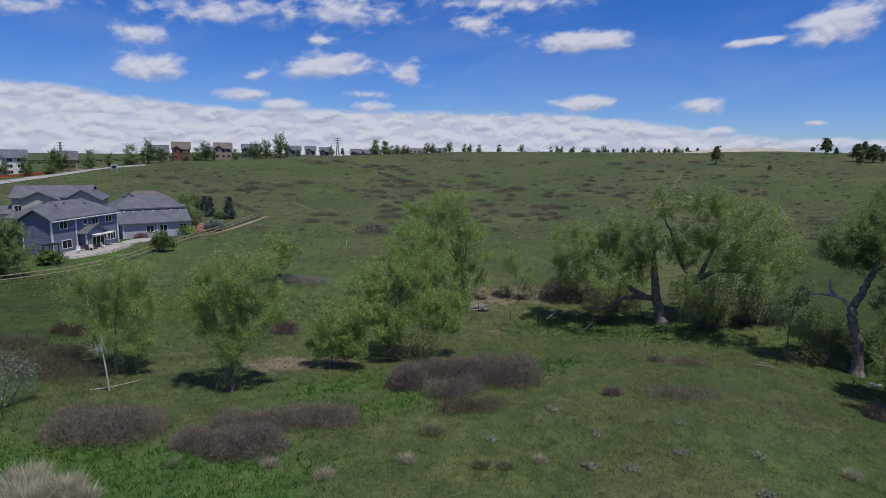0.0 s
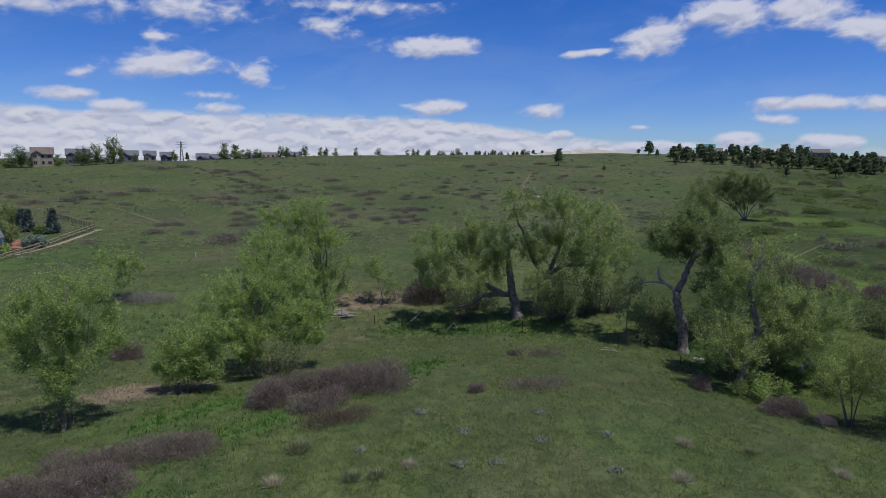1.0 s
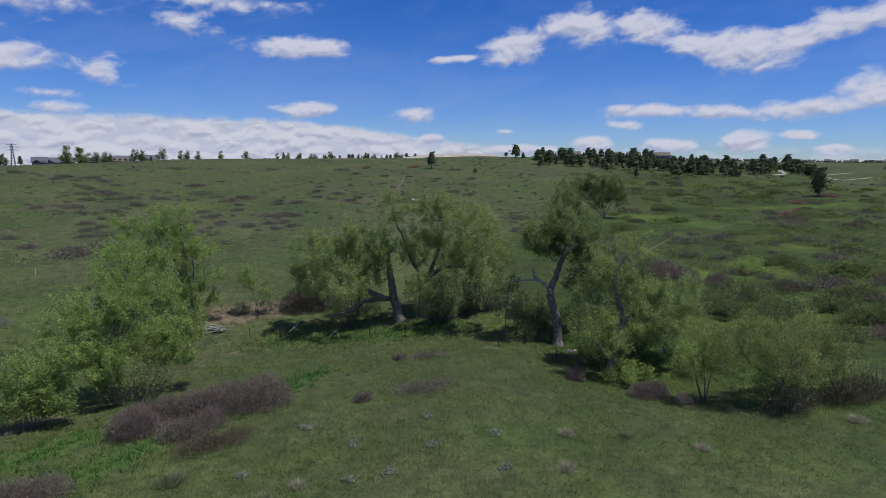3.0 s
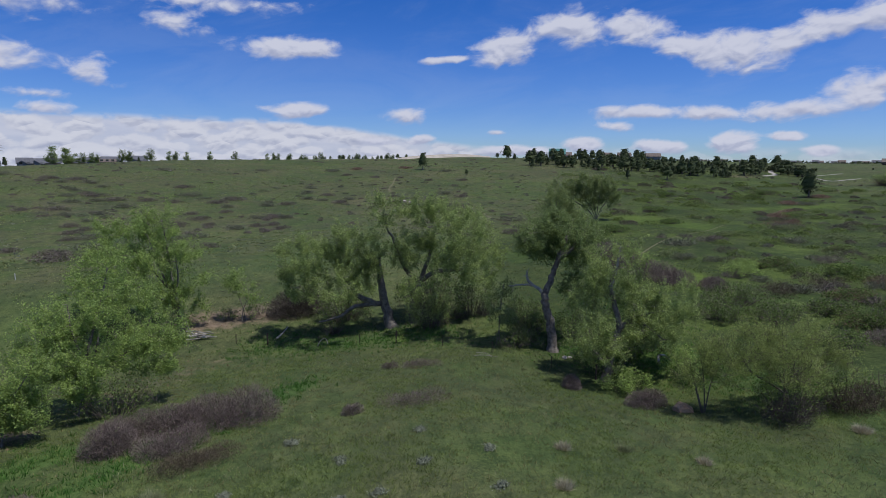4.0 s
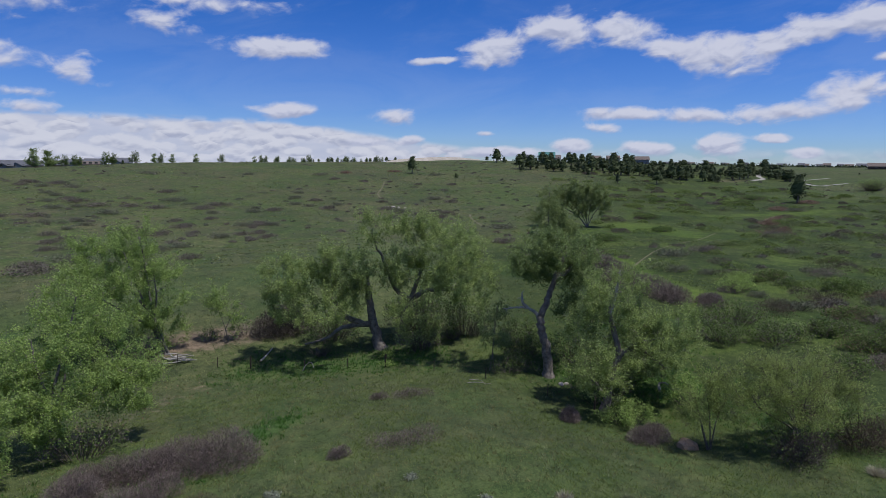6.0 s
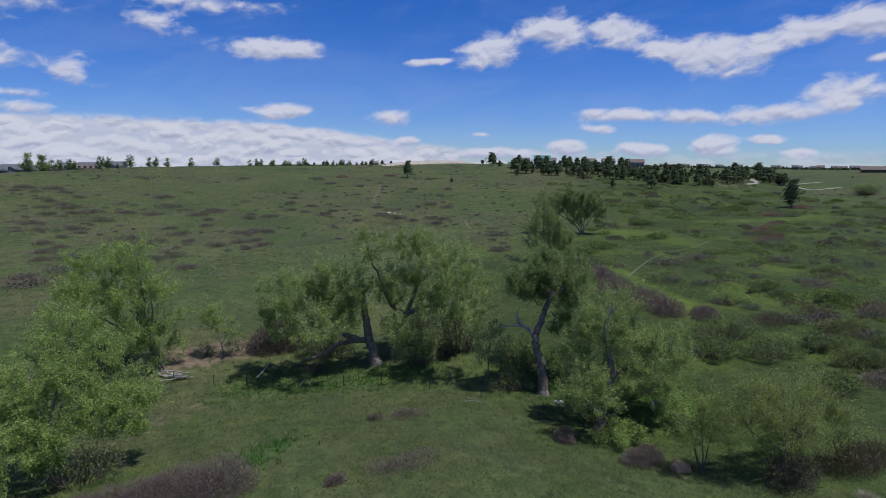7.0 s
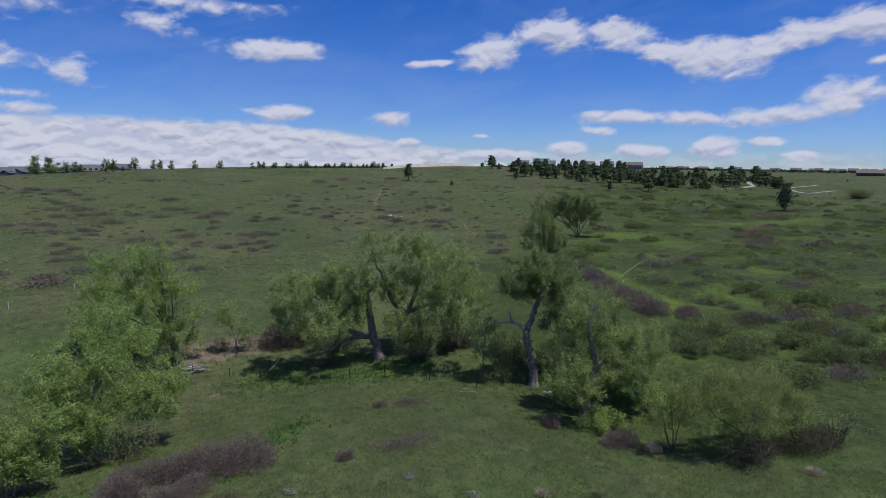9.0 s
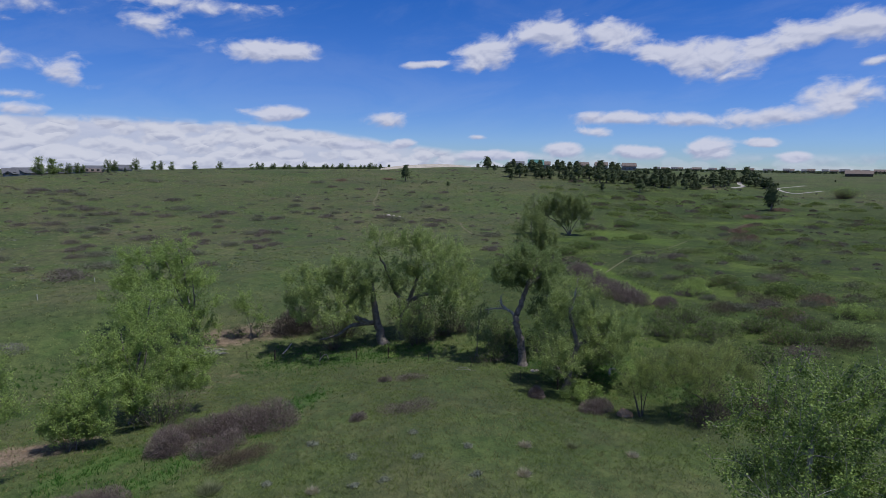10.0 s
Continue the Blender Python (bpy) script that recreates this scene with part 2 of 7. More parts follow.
SAGE = foliage("sage_leaf", (0.14, 0.16, 0.115), (0.26, 0.285, 0.21), 0.15, 0.2)
BARK = plain("cottonwood_bark", (0.065, 0.058, 0.052), (0.26, 0.232, 0.205), 3.0, 0.9, bump=0.8, fine=18.0)
BARK_THIN = plain("young_bark", (0.06, 0.05, 0.04), (0.17, 0.15, 0.12), 3.0, 0.9, bump=0.3, fine=20.0)
BARK_PALE = plain("pale_young_bark", (0.17, 0.165, 0.14), (0.36, 0.35, 0.3), 3.0, 0.85, bump=0.3, fine=20.0)
DEADWOOD = plain("bleached_wood", (0.2, 0.188, 0.17), (0.46, 0.435, 0.395), 2.0, 0.85, bump=0.4, fine=25.0)

# ---- the ground: a meadow with a creek hollow, a hillside behind and far plains ----


def soft(u):
    u = np.clip(u, 0, 1)
    return u * u * (3 - 2 * u)


def ground_z(x, y):
    x, y = np.asarray(x, float), np.asarray(y, float)
    far, az = np.hypot(x, y), np.degrees(np.arctan2(x, y))
    z = 0.5 - 3.5 * np.exp(-((x - 2) / 32) ** 2 - ((y - 62) / 16) ** 2)      # creek hollow
    z = z - 2.0 * np.exp(-((x - 36) / 10) ** 2 - ((y - 36) / 13) ** 2)       # gully below the meadow's edge
    z = z + 0.5 * np.exp(-((x - 12) / 14) ** 2 - ((y - 30) / 9) ** 2)        # near knoll
    r0 = np.interp(az, [-60, -20, 30, 45, 58, 75, 110], [120, 130, 130, 150, 205, 200, 200])
    r1 = np.interp(az, [-60, -33, -23, -17, -10, -4, 30, 45, 58, 75, 110], [290, 310, 330, 360, 420, 460, 460, 480, 640, 620, 620])
    h = np.interp(az, [-180, -90, -40, -33, -28, -23, -17, -12, -5, 0, 30, 45, 58, 75, 110, 180], [0, 0, 2.5, 4.2, 7, 9.8, 11.8, 14.5, 17.5, 18.2, 18.6, 17.5, 16, 17, 8, 0])
    crest = np.interp(az, [-60, -33, -23, -17, -11, -8, -5, -2, 2, 6, 12, 18, 24, 30, 45, 58, 75, 110], [290, 310, 312, 316, 328, 336, 348, 358, 372, 380, 384, 390, 402, 460, 480, 640, 620, 620])
    z = z + h * soft((np.minimum(far, crest) - r0) / (r1 - r0))                                 # hillside
    fall = np.interp(az, [-180, -60, -26, -20, -10, 4, 14, 30, 36, 180], [.004, .021, .021, .012, .02, .02, .01, .008, .004, .003])
    return z - fall * np.clip(far - np.minimum(crest, 480), 0, 2500)


def near_line(x, y, ax, ay, bx, by, w):
    """1 along the line from a to b, fading over w metres to its sides."""
    dx, dy = bx - ax, by - ay
    u = np.clip(((x - ax) * dx + (y - ay) * dy) / (dx * dx + dy * dy + 1e-9), 0, 1)
    return np.exp(-((x - ax - u * dx) ** 2 + (y - ay - u * dy) ** 2) / (w * w))


def lushness(x, y):
    v = 0.9 * near_line(x, y, -30, 27, -9, 25, 3.6) + 0.7 * near_line(x, y, -9, 36.5, -4.5, 39, 1.8)
    v = v + 0.7 * near_line(x, y, -4, 33.5, 10.5, 44, 1.6) + 0.55 * near_line(x, y, 12, 62, 26, 55, 4.0)
    v = v + 0.95 * near_line(x, y, 82, 84, 65, 49, 2.3) + 0.3 * near_line(x, y, 160, 128, 245, 130, 8)
    v = v + 0.4 * near_line(x, y, 225, 166, 262, 172, 9) + 0.2 * near_line(x, y, 130, 105, 165, 120, 8)
    v = v + 0.6 * near_line(x, y, 38, 44, 44, 30, 4.0) + 0.35 * near_line(x, y, 60, 45, 110, 62, 12)
    v = v + 0.5 * near_line(x, y, -58, 66, -30, 110, 7.0) + 0.35 * near_line(x, y, -20, 74, 20, 96, 10)
    v = v + 0.35 * near_line(x, y, 40, 110, 110, 120, 16) + 0.1 * near_line(x, y, -44, 80, -26, 52, 9) + 0.12 * near_line(x, y, -16, 62, 0, 78, 7)
    v = v + 0.34 * near_line(x, y, 176, 135, 230, 124, 5) + 0.25 * near_line(x, y, 150, 101, 105, 69, 5)
    v = v + 0.5 * near_line(x, y, 125, 100, 128, 124, 9)
    return np.clip(v, 0, 1)


def shade_and_dark_green(x, y):
    """The brushy valley floor that runs away to the right, coloured darker as cloud shade."""
    v = near_line(x, y, 58, 42, 110, 62, 26) + near_line(x, y, 90, 80, 230, 150, 42) + 0.7 * near_line(x, y, 200, 190, 330, 240, 50) + 0.8 * near_line(x, y, 120, 60, 260, 110, 40)
    # dark green ground near the rail fence on the left
    v = v + 0.95 * near_line(x, y, -50, 66, -29, 60, 7) + 0.9 * near_line(x, y, -42, 54, -32, 48, 5)
    return np.clip(v, 0, 1)


def bareness(x, y):
    v = 0.95 * near_line(x, y, -12.5, 43.5, -8.5, 44, 2.2) + 0.95 * near_line(x, y, 3, 71.8, 16, 72.6, 3.0)
    v = v + 0.35 * near_line(x, y, -3, 52, 6, 60, 2.5) + 0.3 * near_line(x, y, -20, 45, -14, 40, 3.5)
    v = v + 0.3 * near_line(x, y, -20, 205, -8, 175, 14) + 0.3 * near_line(x, y, 26, 150, 33, 163, 7)
    v = v + 0.3 * near_line(x, y, 50, 206, 64, 190, 9) + 0.35 * near_line(x, y, 95, 300, 112, 290, 9)
    v = v + 0.5 * near_line(x, y, 330, 232, 300, 224, 9)
    return np.clip(v, 0, 1)


def steps(lo, hi, fine, first, last, grow=1.07):
    """Grid lines: fine between lo and hi, then wider and wider out to first and last."""
    mid = list(np.arange(lo, hi, fine))
    a, b, d = [], [], fine
    while (a[-1] if a else lo) > first:
        d *= grow
        a.append((a[-1] if a else lo) - d)
    d = fine
    while (b[-1] if b else mid[-1]) < last:
        d *= grow
        b.append((b[-1] if b else mid[-1]) + d)
    return np.array(a[::-1] + mid + b)


def mesh_of(name, verts, faces, mat, smooth=False):
    me = bpy.data.meshes.new(name)
    me.from_pydata([tuple(v) for v in np.asarray(verts, float).tolist()], [], [tuple(f) for f in np.asarray(faces).tolist()] if not isinstance(faces, list) else faces)
    if smooth:
        me.polygons.foreach_set("use_smooth", np.ones(len(me.polygons), bool))
    if mat is not None:
        me.materials.append(mat)
    return me


gx, gy = steps(-48, 92, 1.15, -4200, 4200), steps(8, 128, 1.15, -4200, 4200)
GX, GY = np.meshgrid(gx, gy)
GZ = ground_z(GX, GY)
bumps = np.array([noise.noise((px * 0.22, py * 0.22, 0.0)) * 0.07 + noise.noise((px * 0.06, py * 0.06, 5.0)) * 0.25 for px, py in zip(GX.ravel().tolist(), GY.ravel().tolist())]).reshape(GX.shape)
GZ = GZ + bumps * np.clip((np.hypot(GX, GY) - 12) / 20, 0, 1)
nx, ny = len(gx), len(gy)
idx = np.arange(nx * ny).reshape(ny, nx)
quads = np.stack([idx[:-1, :-1], idx[:-1, 1:], idx[1:, 1:], idx[1:, :-1]], -1).reshape(-1, 4)


def on_ground(x, y):
    """The height of the ground's own sheet, bumps and all."""
    i = int(np.clip(np.searchsorted(gx, x) - 1, 0, nx - 2))
    j = int(np.clip(np.searchsorted(gy, y) - 1, 0, ny - 2))
    u, v = (x - gx[i]) / (gx[i + 1] - gx[i]), (y - gy[j]) / (gy[j + 1] - gy[j])
    return float((GZ[j, i] * (1 - u) + GZ[j, i + 1] * u) * (1 - v) + (GZ[j + 1, i] * (1 - u) + GZ[j + 1, i + 1] * u) * v)


def on_ground_all(x, y):
    i = np.clip(np.searchsorted(gx, x) - 1, 0, nx - 2)
    j = np.clip(np.searchsorted(gy, y) - 1, 0, ny - 2)
    u, v = (x - gx[i]) / (gx[i + 1] - gx[i]), (y - gy[j]) / (gy[j + 1] - gy[j])
    return (GZ[j, i] * (1 - u) + GZ[j, i + 1] * u) * (1 - v) + (GZ[j + 1, i] * (1 - u) + GZ[j + 1, i + 1] * u) * v


def ground_material():
    m, t, p = material("meadow")
    c = t.nodes.new("ShaderNodeTexCoord").outputs["Object"]

    def attr(name):
        n = t.nodes.new("ShaderNodeAttribute")
        n.attribute_name = name
        return n.outputs["Fac"]

    broad, patch = noise_tex(t, c, 0.018, 5.0, 0.6), noise_tex(t, c, 0.13, 5.0, 0.62, 0.4)
    clump, fine = noise_tex(t, c, 0.9, 5.0, 0.65), noise_tex(t, c, 13.0, 3.0, 0.7)
    mid_n = noise_tex(t, c, 4.6, 4.0, 0.7)
    f = maths(t, "MULTIPLY_ADD", clump, 0.3, maths(t, "MULTIPLY_ADD", mid_n, 0.36, maths(t, "MULTIPLY", fine, 0.34)))
    green = mix(t, ramp(t, f, 0.385, 0.615), (0.028, 0.05, 0.018), (0.104, 0.142, 0.047))
    brown = mix(t, ramp(t, f, 0.385, 0.615), (0.044, 0.05, 0.028), (0.124, 0.126, 0.064))
    lush = mix(t, ramp(t, f, 0.385, 0.615), (0.026, 0.066, 0.015), (0.09, 0.156, 0.042))
    far_lush = mix(t, ramp(t, f, 0.385, 0.615), (0.045, 0.08, 0.015), (0.128, 0.182, 0.04))
    lush = mix(t, attr("gold"), lush, far_lush)
    soil = mix(t, ramp(t, f, 0.38, 0.62), (0.08, 0.062, 0.045), (0.24, 0.19, 0.14))
    mid = maths(t, "MULTIPLY_ADD", patch, 0.6, maths(t, "MULTIPLY", broad, 0.4))
    col = mix(t, maths(t, "MULTIPLY", ramp(t, mid, 0.38, 0.6, 0.0, 0.95), maths(t, "MULTIPLY_ADD", attr("dry"), 0.3, 0.7)), green, brown)
    # these darker greens stand in for a cloud's shadow over the valley
    shade_green = mix(t, ramp(t, f, 0.385, 0.615), (0.018, 0.032, 0.011), (0.062, 0.086, 0.028))
    sward = mix(t, ramp(t, f, 0.385, 0.615), (0.032, 0.057, 0.012), (0.094, 0.13, 0.034))
    shade_green = mix(t, ramp(t, noise_tex(t, c, 0.055, 5.0, 0.6, 0.6), 0.48, 0.62), shade_green, sward)
    col = mix(t, ramp(t, maths(t, "MULTIPLY_ADD", maths(t, "SUBTRACT", patch, 0.5), 1.0, attr("shade_green")), 0.2, 0.8, 0.0, 0.9), col, shade_green)
    # low scrub and pale tufts of the distant slopes
    scrub = ramp(t, noise_tex(t, c, 0.5, 5.0, 0.62, 0.3), 0.55, 0.63, 0.0, 0.55)
    col = mix(t, maths(t, "MULTIPLY", scrub, attr("dry")), col, mix(t, broad, (0.035, 0.042, 0.022), (0.06, 0.056, 0.036)))
    pale = ramp(t, noise_tex(t, c, 0.95, 3.0, 0.6), 0.62, 0.68, 0.0, 0.5)
    col = mix(t, maths(t, "MULTIPLY", pale, attr("dry")), col, (0.2, 0.21, 0.09))
    lu = ramp(t, maths(t, "MULTIPLY_ADD", maths(t, "SUBTRACT", patch, 0.5), 1.2, attr("lush")), 0.15, 0.8, 0.0, 0.85)
    col = mix(t, lu, col, lush)
    ba = ramp(t, maths(t, "MULTIPLY_ADD", maths(t, "SUBTRACT", clump, 0.5), 1.3, attr("bare")), 0.2, 0.8)
    col = mix(t, ba, col, soil)
    # broad drifts of thicker and thinner growth
    drift = maths(t, "MULTIPLY_ADD", noise_tex(t, c, 0.042, 7.0, 0.62, 0.5), 0.6, maths(t, "MULTIPLY", noise_tex(t, c, 0.3, 5.0, 0.6), 0.4))
    tone = t.nodes.new("ShaderNodeMix")
    tone.data_type, tone.blend_type = "RGBA", "MULTIPLY"
    tone.inputs[0].default_value = 1.0
    wire(t, col, tone.inputs[6])
    wire(t, mix(t, ramp(t, drift, 0.36, 0.62), (0.72, 0.8, 0.8), (1.16, 1.12, 1.08)), tone.inputs[7])
    col = tone.outputs[2]
    wire(t, col, p.inputs["Base Color"])
    p.inputs["Roughness"].default_value, p.inputs["Specular IOR Level"].default_value = 0.95, 0.1
    b = t.nodes.new("ShaderNodeBump")
    b.inputs["Strength"].default_value, b.inputs["Distance"].default_value = 0.7, 0.16
    wire(t, f, b.inputs["Height"])
    wire(t, b.outputs[0], p.inputs["Normal"])
    return m


gm = mesh_of("ground", np.stack([GX.ravel(), GY.ravel(), GZ.ravel()], -1), quads, ground_material(), True)
for key, field in (("lush", lushness), ("bare", bareness), ("shade_green", shade_and_dark_green), ("dry", lambda x, y: soft((np.hypot(x, y) - 65) / 60)), ("gold", lambda x, y: soft((x - 40) / 30))):
    gm.attributes.new(key, "FLOAT", "POINT").data.foreach_set("value", field(GX, GY).ravel().astype(np.float32))
tagged(new("ground", gm), "rolling green spring meadow and grassy hillside", "ground", kind="structure")

# ---- builders of plants ----
rng = np.random.default_rng(7)


def unit(v):
    return v / np.maximum(np.linalg.norm(v, axis=-1, keepdims=True), 1e-9)


def curve_through(pts, n=4):
    """A smooth line through the points."""
    p = np.asarray(pts, float)
    if len(p) < 3:
        return np.linspace(p[0], p[-1], n + 1)
    e = np.vstack([2 * p[0] - p[1], p, 2 * p[-1] - p[-2]])
    out = []
    for i in range(1, len(e) - 2):
        for u in np.linspace(0, 1, n, endpoint=False):
            a, b, c, d = e[i - 1], e[i], e[i + 1], e[i + 2]
            out.append(0.5 * (2 * b + (c - a) * u + (2 * a - 5 * b + 4 * c - d) * u * u + (3 * b - a - 3 * c + d) * u ** 3))
    return np.vstack([out, p[-1]])


def tubes(lines, sides=5):
    """One mesh of tapered tubes; lines are (points, radii)."""
    vs, fs, k = [], [], 0
    ang = np.arange(sides) * 2 * math.pi / sides
    for p, r in lines:
        p, r = np.asarray(p, float), np.asarray(r, float)
        d = unit(np.gradient(p, axis=0))
        a = np.empty_like(p)
        side = np.array([1.0, 0.2, 0.0]) if abs(d[0, 2]) > 0.7 else np.array([0.0, 0.0, 1.0])
        for i in range(len(p)):
            side = unit(side - d[i] * (side @ d[i]))
            a[i] = side
        b = np.cross(d, a)
        ring = p[:, None] + r[:, None, None] * (np.cos(ang)[None, :, None] * a[:, None] + np.sin(ang)[None, :, None] * b[:, None])
        vs.append(ring.reshape(-1, 3))
        n = len(p)
        i = np.arange(n - 1)[:, None] * sides + np.arange(sides)[None]
        j = np.arange(n - 1)[:, None] * sides + (np.arange(sides)[None] + 1) % sides
        fs.append(np.stack([i, j, j + sides, i + sides], -1).reshape(-1, 4) + k)
        k += n * sides
    return np.vstack(vs), np.vstack(fs)


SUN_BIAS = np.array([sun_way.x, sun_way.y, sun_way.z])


def leaves(pos, size, up=1.7, slim=0.72, kite=False):
    """Small leaves (kite: with four corners) at the places given, turned every way but leaning to the light."""
    n = len(pos)
    l = size * rng.uniform(0.65, 1.35, n)[:, None]
    d = unit(rng.normal(size=(n, 3)) + np.array([0, 0, -0.25]))
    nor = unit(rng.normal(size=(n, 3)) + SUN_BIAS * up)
    s = unit(np.cross(d, nor))
    a = pos
    if kite:
        v = np.stack([a, a + d * l * 0.45 + s * l * slim * 0.5, a + d * l, a + d * l * 0.45 - s * l * slim * 0.5], 1)
        return v.reshape(-1, 3), np.arange(n * 4).reshape(-1, 4)
    v = np.stack([a + s * l * slim * 0.55, a - s * l * slim * 0.55, a + d * l * 0.92], 1)
    return v.reshape(-1, 3), np.arange(n * 3).reshape(-1, 3)


def slivers(start, way, length, width):
    """Thin one-triangle twigs: each tapers from its start along its way."""
    n = len(start)
    s = unit(np.cross(way, rng.normal(size=(n, 3))))
    w, l = np.asarray(width).reshape(-1, 1), np.asarray(length).reshape(-1, 1)
    tip = start + way * l
    v = np.stack([start - s * w, start + s * w, tip], 1)
    return v.reshape(-1, 3), np.arange(n * 3).reshape(-1, 3)


def blades(start, way, length, width):
    """Grass blades of one triangle."""
    n = len(start)
    s = unit(np.cross(way, rng.normal(size=(n, 3))))
    w, l = np.asarray(width).reshape(-1, 1), np.asarray(length).reshape(-1, 1)
    v = np.stack([start - s * w, start + s * w, start + way * l], 1)
    return v.reshape(-1, 3), np.arange(n * 3).reshape(-1, 3)


def part(name, data, parent, label=""):
    ob = new(name, data)
    ob.parent = parent
    if label:
        ob["label"] = label
    return ob


def thing(name, x, y, label, category, group="", yaw=0.0, z=None, kind=""):
    ob = new(name)
    ob.matrix_world = pose(x, y, on_ground(x, y) if z is None else z, 0, 0, yaw)
    return tagged(ob, label, category, group, kind)


def grow_tree(name, x, y, lobes, limbs, label, leaf, r=0.2, clumps=170, per=70, size=0.16, spread=0.42, bark=BARK, dead=(), bare=0.0, group="", seed=1, thick=0.8, sink=0.15, shoot=1.0, kite=False, dead_bark=DEADWOOD):
    """A tree: main limbs, branches grown from them into the crown's lobes, and leaves about every branch end.
    lobes: (x, y, z, half width, half height) from the foot; limbs: lines from the foot, the first is the trunk."""
    global rng
    rng = np.random.default_rng(seed)
    root = thing(name, x, y, label, "tree", group)
    lob = np.array(lobes, float)
    if not limbs:
        c = lob[:, :3].mean(0)
        tops = lob[np.argsort(-lob[:, 2])][: min(5, len(lob))]
        limbs = [[(rng.normal() * 0.25, rng.normal() * 0.25, -sink), tuple(c * np.array([0.25, 0.25, 0.0]) + [0, 0, tp[2] * 0.4]), tuple(tp[:3] * [0.75, 0.75, 0.9]), tuple(tp[:3] + [0, 0, tp[4] * 0.5])] for tp in tops]
        radii = [r * 0.7] * len(limbs)
    else:
        limbs = [list(l) for l in limbs]
        radii = [r if k == 0 else r * (0.44 if k in dead else 0.58) for k in range(len(limbs))]
        limbs[0][0] = (limbs[0][0][0], limbs[0][0][1], -sink - 0.1)
    lines, nodes = [], []
    for k, l in enumerate(limbs):
        p = curve_through(l, 5)
        p[1:-1] += rng.normal(size=(len(p) - 2, 3)) * radii[k] * 0.1
        f = np.linspace(1, 0.32 if k == 0 else 0.25, len(p))
        rr = radii[k] * f
        if k == 0:
            rr[0] *= 1.5
            rr[1] *= 1.15
        lines.append((p, rr))
        if k not in dead:
            nodes += [(*q, s) for q, s in zip(p[len(p) // 4:], rr[len(p) // 4:])]
    trunk = tubes([l for k, l in enumerate(lines) if k not in dead], 9 if clumps > 60 else 5)
    part("trunk", mesh_of("trunk", *trunk, bark, True), root)
    if dead:
        bare_twigs = []
        for k in dead:
            p, rr = lines[k]
            bare_twigs.append(lines[k])
            for q in p[len(p) // 2:]:
                d = unit(rng.normal(size=3) + np.array([0, 0, 0.5]))
                ln = rng.uniform(0.3, 0.9)
                bare_twigs.append((np.linspace(q, q + d * ln, 3), [0.03, 0.02, 0.008]))
        part("dead_limb", mesh_of("dead_limb", *tubes(bare_twigs, 6), dead_bark, True), root, "bare dead limb")
    # branch ends: points inside the lobes, more of them towards the outside
    wgt = lob[:, 3] ** 1.4 * lob[:, 4] ** 0.7
    pick = rng.choice(len(lob), clumps, p=wgt / wgt.sum())
    dirs = unit(rng.normal(size=(clumps, 3)))
    rad = rng.uniform(0.12, 1.0, clumps) ** 0.5
    rag = rng.uniform(0.85, 1.28, clumps)
    ends = lob[pick, :3] + dirs * (rad * rag)[:, None] * np.stack([lob[pick, 3], lob[pick, 3] * thick, lob[pick, 4]], -1)
    # the ends gather into boughs, with gaps between them
    boughs = max(4, clumps // 8)
    near = np.argmin(np.linalg.norm(ends[:, None] - ends[None, :boughs], axis=2), axis=1)
    ends = ends + (ends[near] - ends) * rng.uniform(0.05, 0.42, clumps)[:, None]
    ends[:, 2] = np.maximum(ends[:, 2], 0.25)
    nd = np.array(nodes)
    ends = ends[np.argsort(np.min(np.linalg.norm(ends[:, None] - nd[None, :, :3], axis=2), axis=1))]
    twigs, lp = [], []
    for e in ends:
        dv = e - nd[:, :3]
        dist = np.linalg.norm(dv, axis=1)
        cost = dist * (1.0 + 0.7 * np.clip(-dv[:, 2] / np.maximum(dist, 0.01), 0, 1)) + 0.15 / (nd[:, 3] + 0.02) * 0.05
        i = int(np.argmin(cost))
        s, ln = nd[i, :3], dist[i]
        m = (s + e) / 2 + np.array([0, 0, 0.12 * ln]) + rng.normal(size=3) * 0.1 * ln
        u = np.linspace(0, 1, 5)[:, None]
        p = (1 - u) ** 2 * s + 2 * u * (1 - u) * m + u ** 2 * e
        r0 = min(nd[i, 3] * 0.75, 0.014 + 0.022 * ln)
        rr = np.linspace(r0, 0.008, 5)
        twigs.append((p, rr))
        nd = np.vstack([nd, np.hstack([p[1:], rr[1:, None]])])
        if rng.random() < bare:
            for _ in range(5):
                d = unit(rng.normal(size=3) + unit(e - s))
                twigs.append((np.linspace(e, e + d * rng.uniform(0.4, 0.9), 3), [0.012, 0.009, 0.005]))
            continue
        k = int(per * rng.uniform(0.4, 1.5) * (1.0 if kite else 1.85))
        at = rng.uniform(0.45, 1.0, k)[:, None]
        q = (1 - at) ** 2 * s + 2 * at * (1 - at) * m + at ** 2 * e
        lp.append((q + rng.normal(size=(k, 3)) * spread * 0.62 * rng.uniform(0.5, 1.0))[: k // 3])
        # upright leafy shoots at the end of the branch
        for _ in range(3):
            d = unit(unit(e - s) * 0.55 + rng.normal(size=3) * 0.38 + np.array([0, 0, 0.75 * shoot]))
            reach = spread * rng.uniform(1.3, 3.4) * (0.55 + 0.45 * shoot)
            u = rng.uniform(-0.25, 1.0, max(2, (k - k // 3) // 3))[:, None]
            lp.append(e + d * u * reach + rng.normal(size=(len(u), 3)) * spread * 0.34 * (1.15 - 0.6 * np.abs(u)))
            twigs.append((np.array([e, e + d * reach * 0.5, e + d * reach]), [0.008, 0.006, 0.003]))
    part("branchwork", mesh_of("branchwork", *tubes(twigs, 3), bark, True), root)["kind"] = "stuff"
